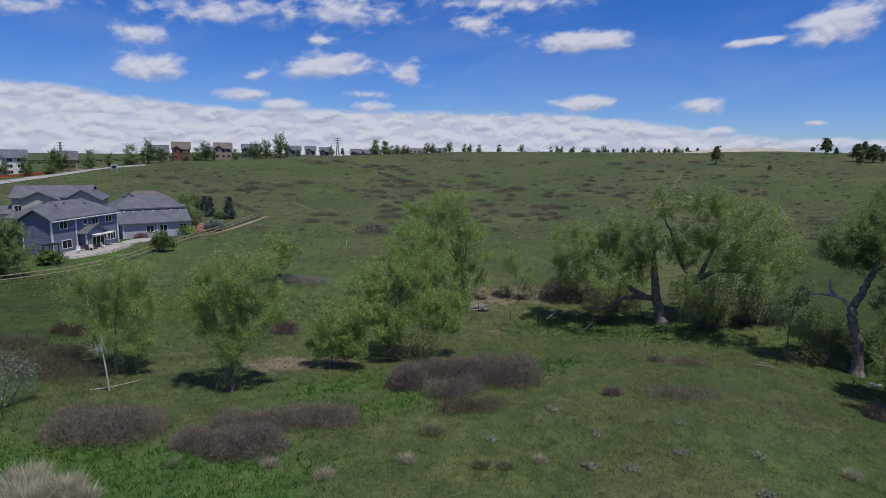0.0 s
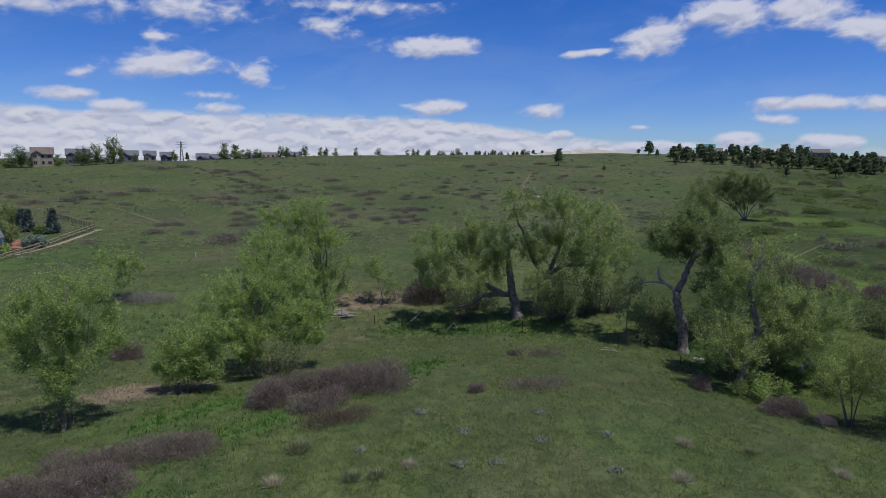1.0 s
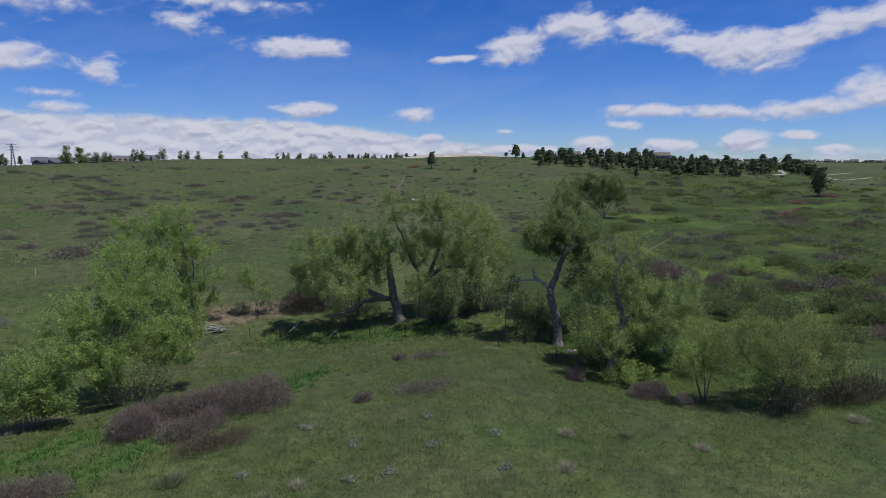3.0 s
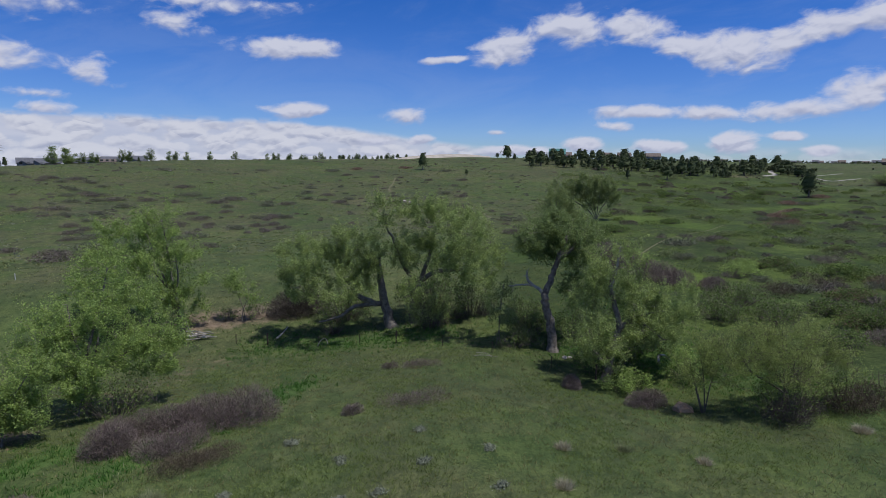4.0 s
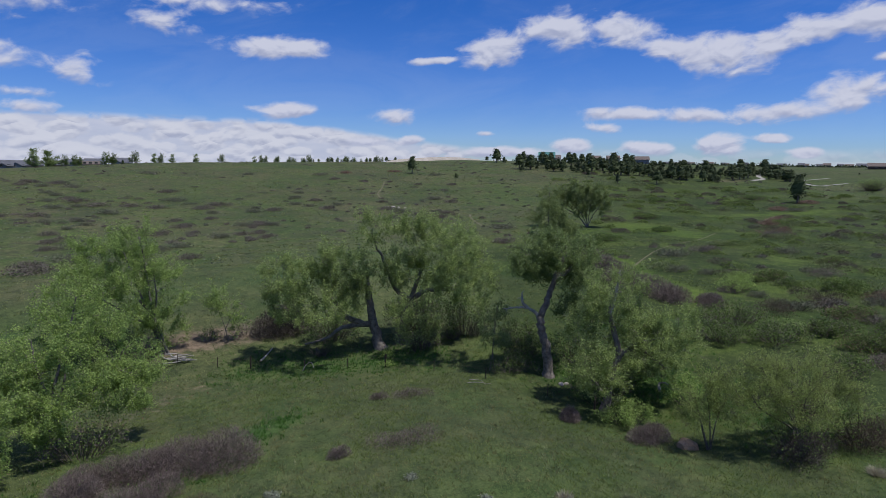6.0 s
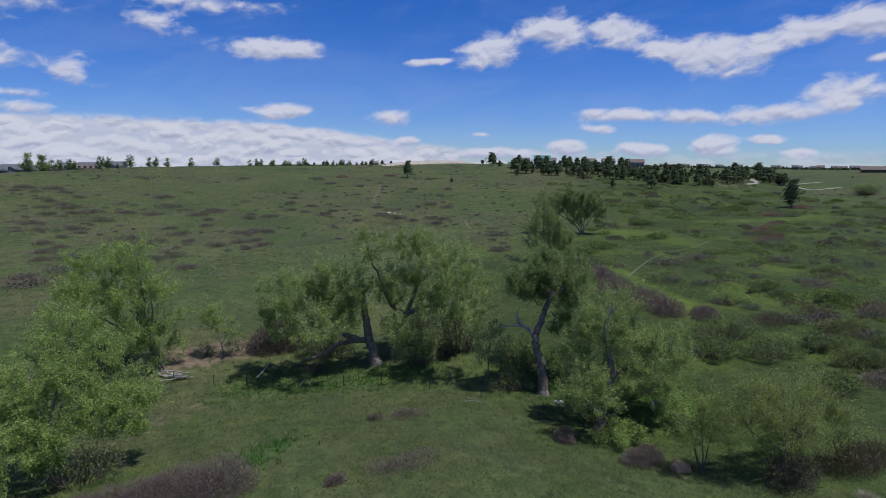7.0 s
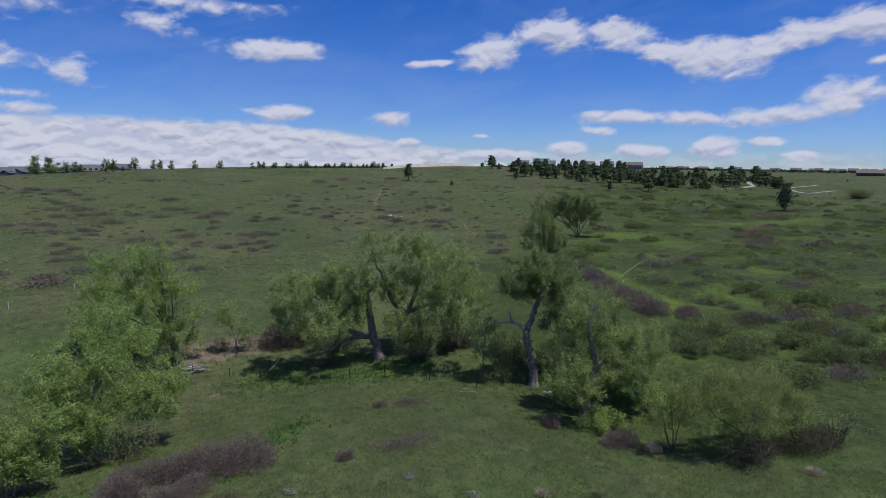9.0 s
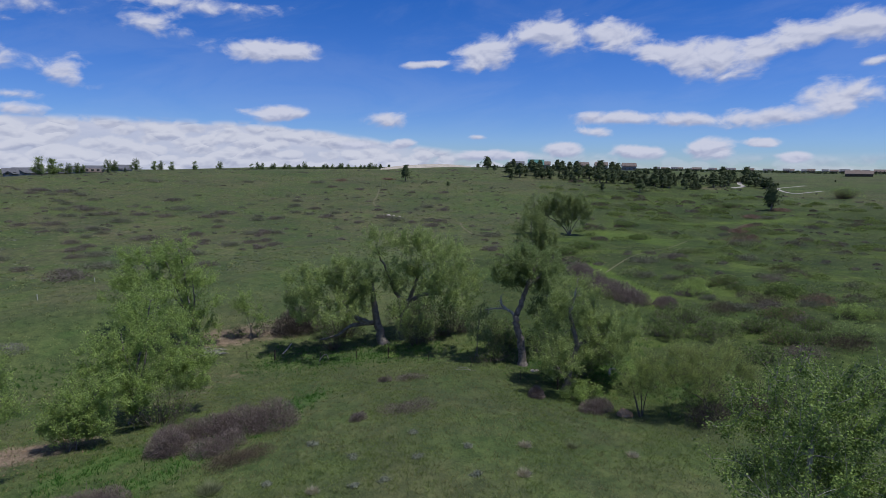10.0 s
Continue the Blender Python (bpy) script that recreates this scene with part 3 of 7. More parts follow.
    lp = np.vstack(lp)
    lp = lp[lp[:, 2] > 0.1]
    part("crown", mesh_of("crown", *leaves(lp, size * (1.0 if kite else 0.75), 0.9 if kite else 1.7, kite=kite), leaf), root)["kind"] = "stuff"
    return root


def twig_shrub_mesh(w, d, h, count, mat, leaf=None, leaf_count=0, tw=0.012, uneven=0.25):
    """A dense round shrub of thin bare twigs, w by d across and h high, in several humps."""
    count = int(count * 1.9)
    humps = max(1, int(round(w / max(h, 0.5) / 1.1)))
    c = np.stack([np.linspace(-0.5, 0.5, humps) * (w - min(w, h * 1.6)) + rng.normal(size=humps) * 0.1, rng.normal(size=humps) * d * 0.08], -1)
    which = rng.integers(0, humps, count)
    hh = h * rng.uniform(1 - uneven, 1.0, humps)
    hw = max(w / humps * 0.72, min(w, d) * 0.5)
    dirs = unit(np.stack([rng.normal(size=count), rng.normal(size=count), np.abs(rng.normal(size=count)) * 1.0], -1))
    rad = rng.uniform(0.05, 0.92, count) ** 0.45
    st = np.stack([c[which, 0] + dirs[:, 0] * rad * hw * 0.95, c[which, 1] + dirs[:, 1] * rad * d * 0.5, dirs[:, 2] * rad * hh[which] * 0.92], -1)
    way = unit(dirs * np.array([0.8, 0.8, 1.1]) + rng.normal(size=(count, 3)) * 0.95 + np.array([0, 0, 0.3]))
    v, f = slivers(st, way, h * rng.uniform(0.06, 0.19, count) * (1.0 if h > 1.3 else 1.5), tw * rng.uniform(0.6, 1.4, count))
    me = mesh_of("twigs", v, f, mat)
    lm = None
    if leaf is not None and leaf_count:
        k = rng.integers(0, count, leaf_count)
        lm = mesh_of("leaves", *leaves(st[k] + rng.normal(size=(leaf_count, 3)) * 0.12 + np.array([0, 0, 0.05]), 0.1), leaf)
    return me, lm


def stems_mesh(w, h, n, mat, k=3):
    lines = []
    for _ in range(n):
        a = rng.uniform(0, 2 * math.pi)
        q = np.array([math.cos(a), math.sin(a)]) * rng.uniform(0, 0.18) * w
        o = np.array([math.cos(a), math.sin(a)]) * rng.uniform(0.1, 0.38) * w
        lines.append((curve_through([(q[0], q[1], -0.15), ((q[0] + o[0]) / 2, (q[1] + o[1]) / 2, h * 0.45), (o[0], o[1], h * rng.uniform(0.6, 0.85))], k), np.linspace(0.03, 0.008, 2 * k + 1)))
    return mesh_of("stems", *tubes(lines, 3), mat, True)


def twig_shrub(x, y, w, h, label, mat, count=2600, d=None, leaf=None, leaf_count=0, yaw=0.0, name="shrub", group="", tw=0.009):
    root = thing(name, x, y, label, "shrub", group, yaw)
    me, lm = twig_shrub_mesh(w, d or w * 0.6, h, count, mat, leaf, leaf_count, tw)
    part("twig_mass", me, root)["kind"] = "stuff"
    part("base_wood", stems_mesh(min(w, (d or w)), h, 9 if count > 700 else 5, BARK_THIN, 3 if count > 700 else 1), root)["kind"] = "stuff"
    if lm:
        part("foliage", lm, root)["kind"] = "stuff"
    return root


def leafy_shrub(x, y, w, h, label, leaf, count=2500, size=0.13, twig=None, name="shrub", d=None, yaw=0.0, group=""):
    root = thing(name, x, y, label, "shrub", group, yaw)
    d = d or w * 0.7
    n = max(6, int(w * d * 2.2))
    c = np.stack([rng.uniform(-0.42, 0.42, n) * w, rng.uniform(-0.42, 0.42, n) * d], -1)
    hh = h * np.sqrt(np.clip(1.0 - (c[:, 0] / w * 2) ** 2 * 0.75 - (c[:, 1] / d * 2) ** 2 * 0.5, 0.1, 1)) * rng.uniform(0.7, 1.08, n)
    k = rng.integers(0, n, count)
    u = rng.uniform(0.1, 1, count) ** 0.6
    pos = np.stack([c[k, 0] + rng.normal(size=count) * 0.24, c[k, 1] + rng.normal(size=count) * 0.24, hh[k] * u], -1)
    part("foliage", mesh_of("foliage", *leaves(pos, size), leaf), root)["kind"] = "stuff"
    lines = [(np.linspace((c[i, 0] * 0.4, c[i, 1] * 0.4, -0.1), (c[i, 0], c[i, 1], hh[i] * 0.9), 4), np.linspace(0.03, 0.008, 4)) for i in range(n)]
    part("base_wood", mesh_of("base_wood", *tubes(lines, 3), BARK_THIN, True), root)["kind"] = "stuff"
    if twig:
        m = count // 2
        k = rng.integers(0, n, m)
        st = np.stack([c[k, 0] + rng.normal(size=m) * 0.25, c[k, 1] + rng.normal(size=m) * 0.25, hh[k] * rng.uniform(0.1, 0.95, m)], -1)
        way = unit(rng.normal(size=(m, 3)) + np.array([0, 0, 0.9]))
        part("twig_mass", mesh_of("twig_mass", *slivers(st, way, rng.uniform(0.2, 0.6, m), 0.014 * np.ones(m)), twig), root)["kind"] = "stuff"
    return root


def conifer_meshes(h, w, needle, layers=11, per=46, seed=3, gap=0.18, droop=0.06, taper=0.5):
    """Trunk and crown of a pine: uneven whorls of boughs with needle tufts."""
    global rng
    rng = np.random.default_rng(seed)
    trunk = mesh_of("trunk", *tubes([(curve_through([(0, 0, -0.2), (rng.normal() * 0.1, rng.normal() * 0.1, h * 0.5), (0, 0, h * 0.97)], 4), np.linspace(h * 0.024, h * 0.004, 9))], 6), BARK, True)
    pos = []
    for k in range(layers):
        z = h * (gap + (0.98 - gap) * k / layers)
        reach = w * 0.5 * (1.03 - k / layers) ** taper * rng.uniform(0.7, 1.12)
        for b in range(rng.integers(4, 7)):
            a = rng.uniform(0, 2 * math.pi)
            rr = reach * rng.uniform(0.6, 1.1)
            u = rng.uniform(0.2, 1, per) ** 0.7
            q = np.stack([np.cos(a) * rr * u, np.sin(a) * rr * u, z + h * 0.03 * u - droop * rr * u * u], -1)
            pos.append(q + rng.normal(size=(per, 3)) * np.array([0.12, 0.12, 0.1]) * w * 0.5)
    pos = np.vstack(pos)
    v, f = leaves(pos, max(0.2, w * 0.11), 0.6, 0.5)
    f = f.tolist()
    # the dense inside of the crown
    core, sides, rings = [], 7, 6
    for k in range(rings):
        z = h * (gap + 0.04 + (0.9 - gap) * k / (rings - 1))
        for s in range(sides):
            a = (s + 0.5 * (k % 2)) * 2 * math.pi / sides
            rr = w * 0.5 * 0.66 * (1.03 - k / (rings - 0.6)) ** taper * rng.uniform(0.6, 1.2)
            core.append((math.cos(a) * rr, math.sin(a) * rr, z + rng.normal() * h * 0.02))
    n0 = len(v)
    for k in range(rings - 1):
        for s in range(sides):
            a, b = n0 + k * sides + s, n0 + k * sides + (s + 1) % sides
            f.append([a, b, b + sides, a + sides])
    f.append([n0 + s for s in range(sides)][::-1])
    crown = mesh_of("crown", np.vstack([v, np.array(core)]), f, needle)
    return trunk, crown

# ---- the cottonwood grove and the trees about the creek ----
grow_tree("cottonwood_tree", -23.4, 40.1,
          [(-0.1, 1.1, 6.3, 2.5, 2.5), (-1.9, 0.8, 4.6, 1.9, 2.1), (1.4, 0.6, 3.9, 1.6, 2.5), (0.4, 0.4, 2.6, 2.5, 1.6), (-1.5, 1.1, 6.7, 1.4, 1.4)],
          [[(0, 0, 0), (-0.1, 0.4, 2.2), (-0.1, 0.8, 4.7), (0.1, 1.2, 7.1)], [(-0.1, 0.3, 1.8), (-1.1, 0.7, 3.8), (-1.9, 1.1, 6.3)], [(0, 0.4, 2.2), (1.2, 0.6, 3.9), (1.6, 0.9, 5.5)],
           [(-0.4, 0.7, 4.2), (-2.0, 1.0, 5.9), (-3.6, 1.2, 7.2), (-5.2, 1.6, 7.9)]],
          "young cottonwood in fresh green leaf with a bare grey limb", LEAF_SPRING, 0.16, 230, 112, 0.115, dead=(3,), bare=0.08, seed=11, dead_bark=BARK_THIN)
grow_tree("cottonwood_tree", -13.8, 36.6,
          [(0.6, 1.3, 7.5, 2.7, 2.3), (-1.3, 1.0, 6.0, 2.1, 2.1), (1.4, 0.8, 4.9, 2.1, 2.1), (-0.1, 0.4, 3.4, 1.5, 1.3), (-2.4, 0.8, 4.8, 0.9, 1.5), (0, 0.3, 2.1, 1.0, 1.1)],
          [[(0, 0, 0), (0, 0.4, 2.6), (0.2, 0.9, 5.6), (0.4, 1.4, 8.2)], [(0, 0.4, 2.2), (-1.1, 0.8, 4.5), (-1.7, 1.2, 6.7)], [(0, 0.4, 2.6), (1.2, 0.7, 4.5), (1.5, 1.1, 6.4)]],
          "slender cottonwood in fresh green leaf on the meadow", LEAF_SPRING, 0.13, 270, 118, 0.115, seed=12, bare=0.05)
grow_tree("cottonwood_sapling", -20.8, 73.9, [(0.7, 0.7, 4.0, 2.8, 2.6), (-0.8, 0.4, 2.2, 2.2, 1.8)], [], "leafy young cottonwood beside grey brush", LEAF_SPRING, 0.1, 70, 60, 0.2, seed=13)
grow_tree("cottonwood_tree", -4.0, 47.5,
          [(1.4, 0.2, 5.4, 3.8, 3.2), (3.7, -0.1, 3.5, 2.7, 2.1), (0.4, -2.1, 3.6, 2.5, 1.9), (-0.5, 0.1, 6.7, 2.4, 2.3), (-2.2, 2.7, 4.3, 2.4, 2.4), (1.9, 2.7, 8.6, 2.7, 2.4), (4.6, 1.1, 4.9, 2.5, 2.8), (-2.4, 0.5, 3.1, 2.3, 1.8)],
          [], "many-stemmed bushy cottonwood in bright yellow-green leaf", LEAF_SPRING, 0.2, 460, 100, 0.15, seed=14, bare=0.06)
grow_tree("cottonwood_sapling", -8.0, 42.4, [(0.2, 0.4, 3.0, 1.8, 1.8), (-0.4, 0.5, 1.6, 2.0, 1.4), (1.3, -0.3, 2.0, 1.4, 1.4), (2.1, -0.2, 4.4, 1.1, 1.1)], [],
          "low leafy cottonwood sapling beside bare soil", LEAF_SPRING, 0.08, 130, 110, 0.14, seed=15)
grow_tree("cottonwood_tree", 4.0, 70.0,
          [(-3.1, 3.0, 8.5, 4.2, 4.2), (-6.2, 6.6, 10.0, 3.4, 3.3), (-0.6, 0.5, 6.8, 3.2, 4.2), (-1.8, 3.8, 11.4, 2.6, 2.8), (-0.4, 0.7, 2.4, 2.6, 3.0), (-5.0, 0.8, 5.1, 4.2, 3.4), (-7.6, 5.5, 6.5, 3.0, 3.4)],
          [], "tall upright cottonwood with several stems in green leaf", LEAF_SPRING, 0.24, 440, 88, 0.185, spread=0.48, seed=16)
grow_tree("cottonwood_sapling", 10.2, 70.7, [(-0.7, 1.0, 4.0, 1.7, 2.2), (0.8, 0.1, 3.0, 1.4, 2.4)], [], "thin cottonwood sapling above rust-brown leaf litter", LEAF_SPRING, 0.07, 55, 50, 0.18, seed=17, bare=0.1)
grow_tree("cottonwood_tree", 24.6, 60.6,
          [(-7.8, 0.7, 8.3, 3.7, 3.1), (-9.8, 2.8, 8.4, 2.2, 2.5), (-4.1, 0.2, 9.1, 2.8, 2.8), (-7.0, -2.5, 5.4, 2.7, 1.8), (-8.6, 0.5, 5.0, 2.8, 2.1), (-2.1, 0.2, 8.3, 1.9, 2.5), (-8.9, 4.0, 5.0, 2.2, 1.9), (-10.3, 4.9, 6.2, 1.6, 1.9), (-5.0, 0.5, 6.4, 3.0, 2.4), (-2.4, -0.5, 5.6, 2.2, 2.0), (-5.5, 1.5, 9.6, 2.6, 2.2), (-3.4, 0.4, 7.2, 2.4, 2.2)],
          [[(0, 0, 0), (-0.5, 0.5, 1.9), (-0.8, 0.8, 3.8), (-1.0, 1.0, 6.1), (-1.4, 1.2, 8.0), (-2.7, 1.2, 8.6)], [(-0.7, 0.7, 2.6), (-2.4, 0.8, 2.7), (-4.2, 0.6, 2.6), (-5.9, 0.6, 1.7), (-8.0, 1.0, 1.3)],
           [(-1.8, 0.8, 2.7), (-3.8, 0.8, 3.9), (-4.7, 0.8, 5.4), (-5.9, 0.9, 6.3)]],
          "old leaning cottonwood with a low spreading limb", LEAF_OLIVE, 0.6, 440, 80, 0.18, spread=0.44, seed=18, bare=0.16)
grow_tree("cottonwood_tree", 27.2, 60.8,
          [(-2.5, -1.3, 11.6, 3.4, 2.5), (-4.5, -1.3, 12.9, 1.7, 2.0), (0.5, -1.5, 13.4, 2.2, 1.6), (1.7, -1.2, 10.8, 3.2, 2.9), (1.6, -8.0, 10.6, 2.9, 2.9), (2.6, -10.9, 9.2, 2.3, 2.6), (1.2, 0.7, 7.6, 4.0, 2.3), (0.9, -8.2, 7.1, 2.9, 2.1), (3.3, -6.2, 12.5, 2.1, 1.8),
           (3.3, 0.6, 12.6, 2.0, 1.7), (-1.7, -4.0, 4.7, 2.5, 1.8), (3.5, -9.6, 6.0, 2.1, 1.8), (5.5, -2.5, 10.0, 3.0, 2.8), (6.5, -4.5, 7.5, 2.8, 2.4), (-0.8, -1.2, 8.6, 2.8, 2.2), (4.2, -2.0, 7.6, 2.8, 2.4)],
          [[(0, 0, 0), (0, 0.1, 1.7), (0.7, 0.1, 4.0), (1.0, 0, 4.7)], [(0.9, 0, 4.6), (-0.6, 0, 5.8), (-1.3, -0.2, 6.9), (-2.3, -0.4, 9.4), (-3.2, -0.6, 10.8), (-3.8, -0.9, 12.4)],
           [(1.0, 0, 4.7), (2.2, -1.8, 5.9), (4.2, -4.2, 6.5), (4.3, -4.9, 7.6), (3.4, -5.6, 9.0)], [(1.0, 0, 4.7), (2.0, -0.3, 7.6), (2.2, -0.6, 10.3)]],
          "large old cottonwood with dark crooked limbs", LEAF_OLIVE, 0.5, 580, 80, 0.18, spread=0.44, seed=19, bare=0.16)
grow_tree("cottonwood_tree", 34.5, 44.5,
          [(1.2, 1.5, 10.8, 3.3, 2.1), (-1.9, 1.7, 10.4, 2.2, 1.8), (3.7, 1.4, 11.0, 2.4, 1.9), (2.6, -0.5, 9.8, 2.1, 1.8), (0.5, 2.5, 9.0, 1.8, 1.4), (1.1, 1.7, 12.0, 1.9, 1.1), (3.6, 0.8, 8.6, 1.7, 1.8), (3.8, 1.8, 6.0, 1.6, 1.8)],
          [[(0, 0, 0), (0, 0.3, 1.7), (-0.2, 0.6, 3.3), (-0.4, 1.0, 4.9), (-0.2, 1.1, 5.7), (0.5, 1.0, 7.3), (1.1, 1.0, 8.9), (1.5, 1.0, 9.8), (1.0, 1.5, 10.8)],
           [(-0.3, 1.1, 5.2), (-1.0, 1.7, 6.0), (-2.0, 2.1, 6.2), (-3.4, 2.7, 6.1)], [(-1.3, 1.8, 6.1), (-1.7, 2.0, 6.7), (-1.7, 2.2, 7.5)],
           [(1.0, 1.0, 8.6), (2.3, 0.5, 9.7), (2.9, 0.5, 10.6)], [(1.5, 1.0, 9.8), (2.2, 1.0, 11.0), (2.3, 1.1, 11.9)]],
          "crooked old cottonwood with a bleached broken limb", LEAF_DARK, 0.47, 420, 85, 0.16, spread=0.4, dead=(1, 2), seed=20, bare=0.04)
grow_tree("cottonwood_tree", 35.5, 36.5,
          [(0.3, 1.4, 9.2, 2.8, 2.2), (-3.6, 0.2, 3.9, 2.4, 2.3), (1.7, 1.3, 6.0, 2.9, 2.6), (-1.9, 3.1, 6.0, 2.4, 2.6), (4.2, -1.0, 5.8, 3.1, 2.5), (1.8, -1.1, 4.2, 2.7, 2.0), (-2.6, -1.5, 3.4, 2.0, 1.7), (-1.5, 2.2, 8.7, 1.8, 2.0), (4.4, 0.6, 3.6, 2.6, 2.0)],
          [[(-1.2, 0.6, 0), (-0.6, 0.7, 2.4), (0.1, 0.7, 4.3), (-0.1, 1.1, 6.3), (-0.3, 1.5, 7.7), (0.1, 1.5, 9.2)], [(0, 0.8, 4.6), (1.8, 0, 4.8), (3.5, -1.1, 3.4)], [(0.1, 0.7, 4.3), (1.4, 0.2, 5.3), (3.6, -0.8, 5.8)],
           [(-0.9, 0.6, 0.9), (-1.9, 1.3, 2.4), (-2.5, 1.8, 3.6)], [(-0.3, 1.5, 7.7), (0.4, 1.6, 9.4), (0.6, 1.5, 11.2)]],
          "dense crooked cottonwood on the creek bank", LEAF_OLIVE, 0.36, 520, 90, 0.15, dead=(4,), seed=21, bare=0.14)
grow_tree("willow_tree", 34.9, 27.8, [(-0.5, 0.7, 2.9, 1.7, 1.9), (1.1, 0.1, 3.4, 1.7, 1.9), (0.4, 0.6, 4.6, 1.4, 1.2)],
          [[(-0.1, 0, 0), (-0.5, 0.6, 2.1), (-0.7, 1.0, 3.7)], [(0, 0, 0), (0.6, 0.1, 2.1), (1.5, -0.1, 3.8)], [(0, 0, 0), (0.1, 0.3, 2.1), (0, 0.7, 4.2)]],
          "thin-stemmed young willow with sparse leaves on the bank", LEAF_WILLOW, 0.09, 110, 70, 0.11, seed=22, bare=0.15, bark=BARK_THIN)
grow_tree("willow_tree", 39.0, 24.8, [(0.2, 0.6, 4.5, 2.8, 1.9), (-1.6, 1.5, 4.5, 2.0, 1.7), (3.3, 0.1, 3.8, 2.1, 1.9), (-3.3, 1.0, 3.3, 1.8, 1.5), (-1.1, -1.2, 3.5, 2.1, 1.3), (3.7, -1.4, 3.0, 1.8, 1.4)], [],
          "broad bushy willow with sparse grey-green leaves", LEAF_WILLOW, 0.12, 420, 75, 0.1, seed=23, bare=0.18, bark=BARK_THIN)
grow_tree("cottonwood_sapling", 30.4, 47.8, [(0.5, 0.4, 3.9, 1.7, 2.5), (0.9, 0.5, 5.6, 1.2, 1.4)], [], "thin cottonwood sapling at the edge of the grove", LEAF_DARK, 0.08, 60, 45, 0.15, seed=24)
fan = [(-6.7, 5.9, 6.5, 2.6, 3.8), (-4.5, 4.0, 8.0, 3.0, 4.0), (-1.9, 1.7, 9.0, 3.2, 3.6), (0.8, -0.7, 9.2, 3.0, 3.4), (3.0, -2.6, 7.0, 2.6, 4.0), (-1.0, 0.9, 5.0, 3.6, 2.6)]
grow_tree("cottonwood_tree", 112.9, 126.4, fan, [[(0, 0, 0), (q[0] * 0.3, q[1] * 0.3, q[2] * 0.45), (q[0] * 0.75, q[1] * 0.75, q[2] * 0.85), (q[0] * 1.05, q[1] * 1.05, q[2] + q[4] * 0.7)] for q in fan],
          "half-bare cottonwood with fanned stems in the grassy valley", LEAF_GREY, 0.2, 430, 56, 0.3, spread=0.62, seed=25, bare=0.16)
grow_tree("cottonwood_tree", 104.0, 131.0, [(-1.0, 0, 6.8, 3.9, 4.7), (0.5, 0, 4.5, 3, 3)], [], "nearly bare grey cottonwood in the valley", LEAF_GREY, 0.3, 160, 60, 0.28, spread=0.75, seed=26, bare=0.3)
grow_tree("cottonwood_tree", 74.5, 95.1, [(0.3, 0.7, 6.0, 4.2, 4.2), (3.0, -0.9, 4.0, 3.2, 3.2)], [], "rounded grey-green cottonwood behind the grove", LEAF_GREY, 0.25, 220, 90, 0.22, spread=0.6, seed=27)
grow_tree("cottonwood_tree", 10.6, 1.2, [(0, 0, 13.2, 2.6, 2.2), (-1.8, -1.0, 12.2, 2.0, 2.2), (1.9, 0.9, 12.8, 2.2, 2.2), (0.6, -0.4, 10.6, 3.2, 2.6), (2.8, 0.2, 11.0, 2.4, 2.6), (-0.2, 0.2, 14.7, 1.1, 1.1), (0.5, 0, 7.6, 2.6, 2.4)],
          [[(0, 0, 0), (0.1, 0, 4.0), (0, 0.1, 8.5), (-0.1, 0, 14.5)], [(0.1, 0, 5.0), (-1.0, -0.7, 9.0), (-1.8, -1.1, 13.2)], [(0.1, 0, 5.5), (1.4, 0.5, 9.5), (2.2, 0.9, 13.8)], [(0, 0, 6.5), (0.5, 0.5, 10.0), (0.8, 0.4, 14.0)]],
          "tall young cottonwood with glossy rounded leaves and pale stems", LEAF_GLOSSY, 0.16, 640, 185, 0.068, spread=0.25, seed=28, bark=BARK_PALE, kite=True)

grow_tree("garden_tree", -52.6, 70.6, [(0, 0, 4.2, 2.8, 2.6), (-2.2, 0.5, 3.4, 2.2, 2.2), (1.4, -0.4, 2.4, 2.2, 1.8), (0.4, 0, 5.8, 1.6, 1.2)], [], "dark leafy garden tree beside the rail fence", LEAF_DARK, 0.16, 150, 80, 0.19, seed=29)
grow_tree("garden_tree", -57.0, 72.6, [(0, 0, 4.6, 2.8, 2.6), (1.2, 0.4, 2.6, 2.4, 2.0)], [], "dark leafy garden tree beside the rail fence", LEAF_DARK, 0.16, 110, 80, 0.19, seed=30)
# ---- brush under and round the trees ----
rng = np.random.default_rng(31)
twig_shrub(16.6, 70.5, 5.6, 4.0, "dark leafless thicket at the edge of the grove", TWIG_DARK, 5200, d=4.4, leaf=LEAF_LOW, leaf_count=900, tw=0.02)
leafy_shrub(27.6, 56.8, 5.2, 4.6, "leafy undergrowth in front of the old cottonwoods", LEAF_OLIVE, 4200, 0.16, TWIG)
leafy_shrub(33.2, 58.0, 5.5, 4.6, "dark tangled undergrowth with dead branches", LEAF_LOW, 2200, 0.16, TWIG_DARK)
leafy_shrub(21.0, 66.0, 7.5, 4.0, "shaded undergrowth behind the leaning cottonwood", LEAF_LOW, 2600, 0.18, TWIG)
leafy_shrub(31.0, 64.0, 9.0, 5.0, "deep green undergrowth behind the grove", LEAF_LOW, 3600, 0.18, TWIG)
leafy_shrub(33.8, 34.0, 4.2, 2.2, "bright green leafy brush on the creek bank", LEAF_SPRING, 2600, 0.12)
leafy_shrub(37.5, 41.5, 5.0, 3.4, "shaded leafy brush along the creek", LEAF_LOW, 2600, 0.14, TWIG)
leafy_shrub(40.5, 33.5, 5.0, 2.6, "green brush in the creek gully", LEAF_SPRING, 2400, 0.13)
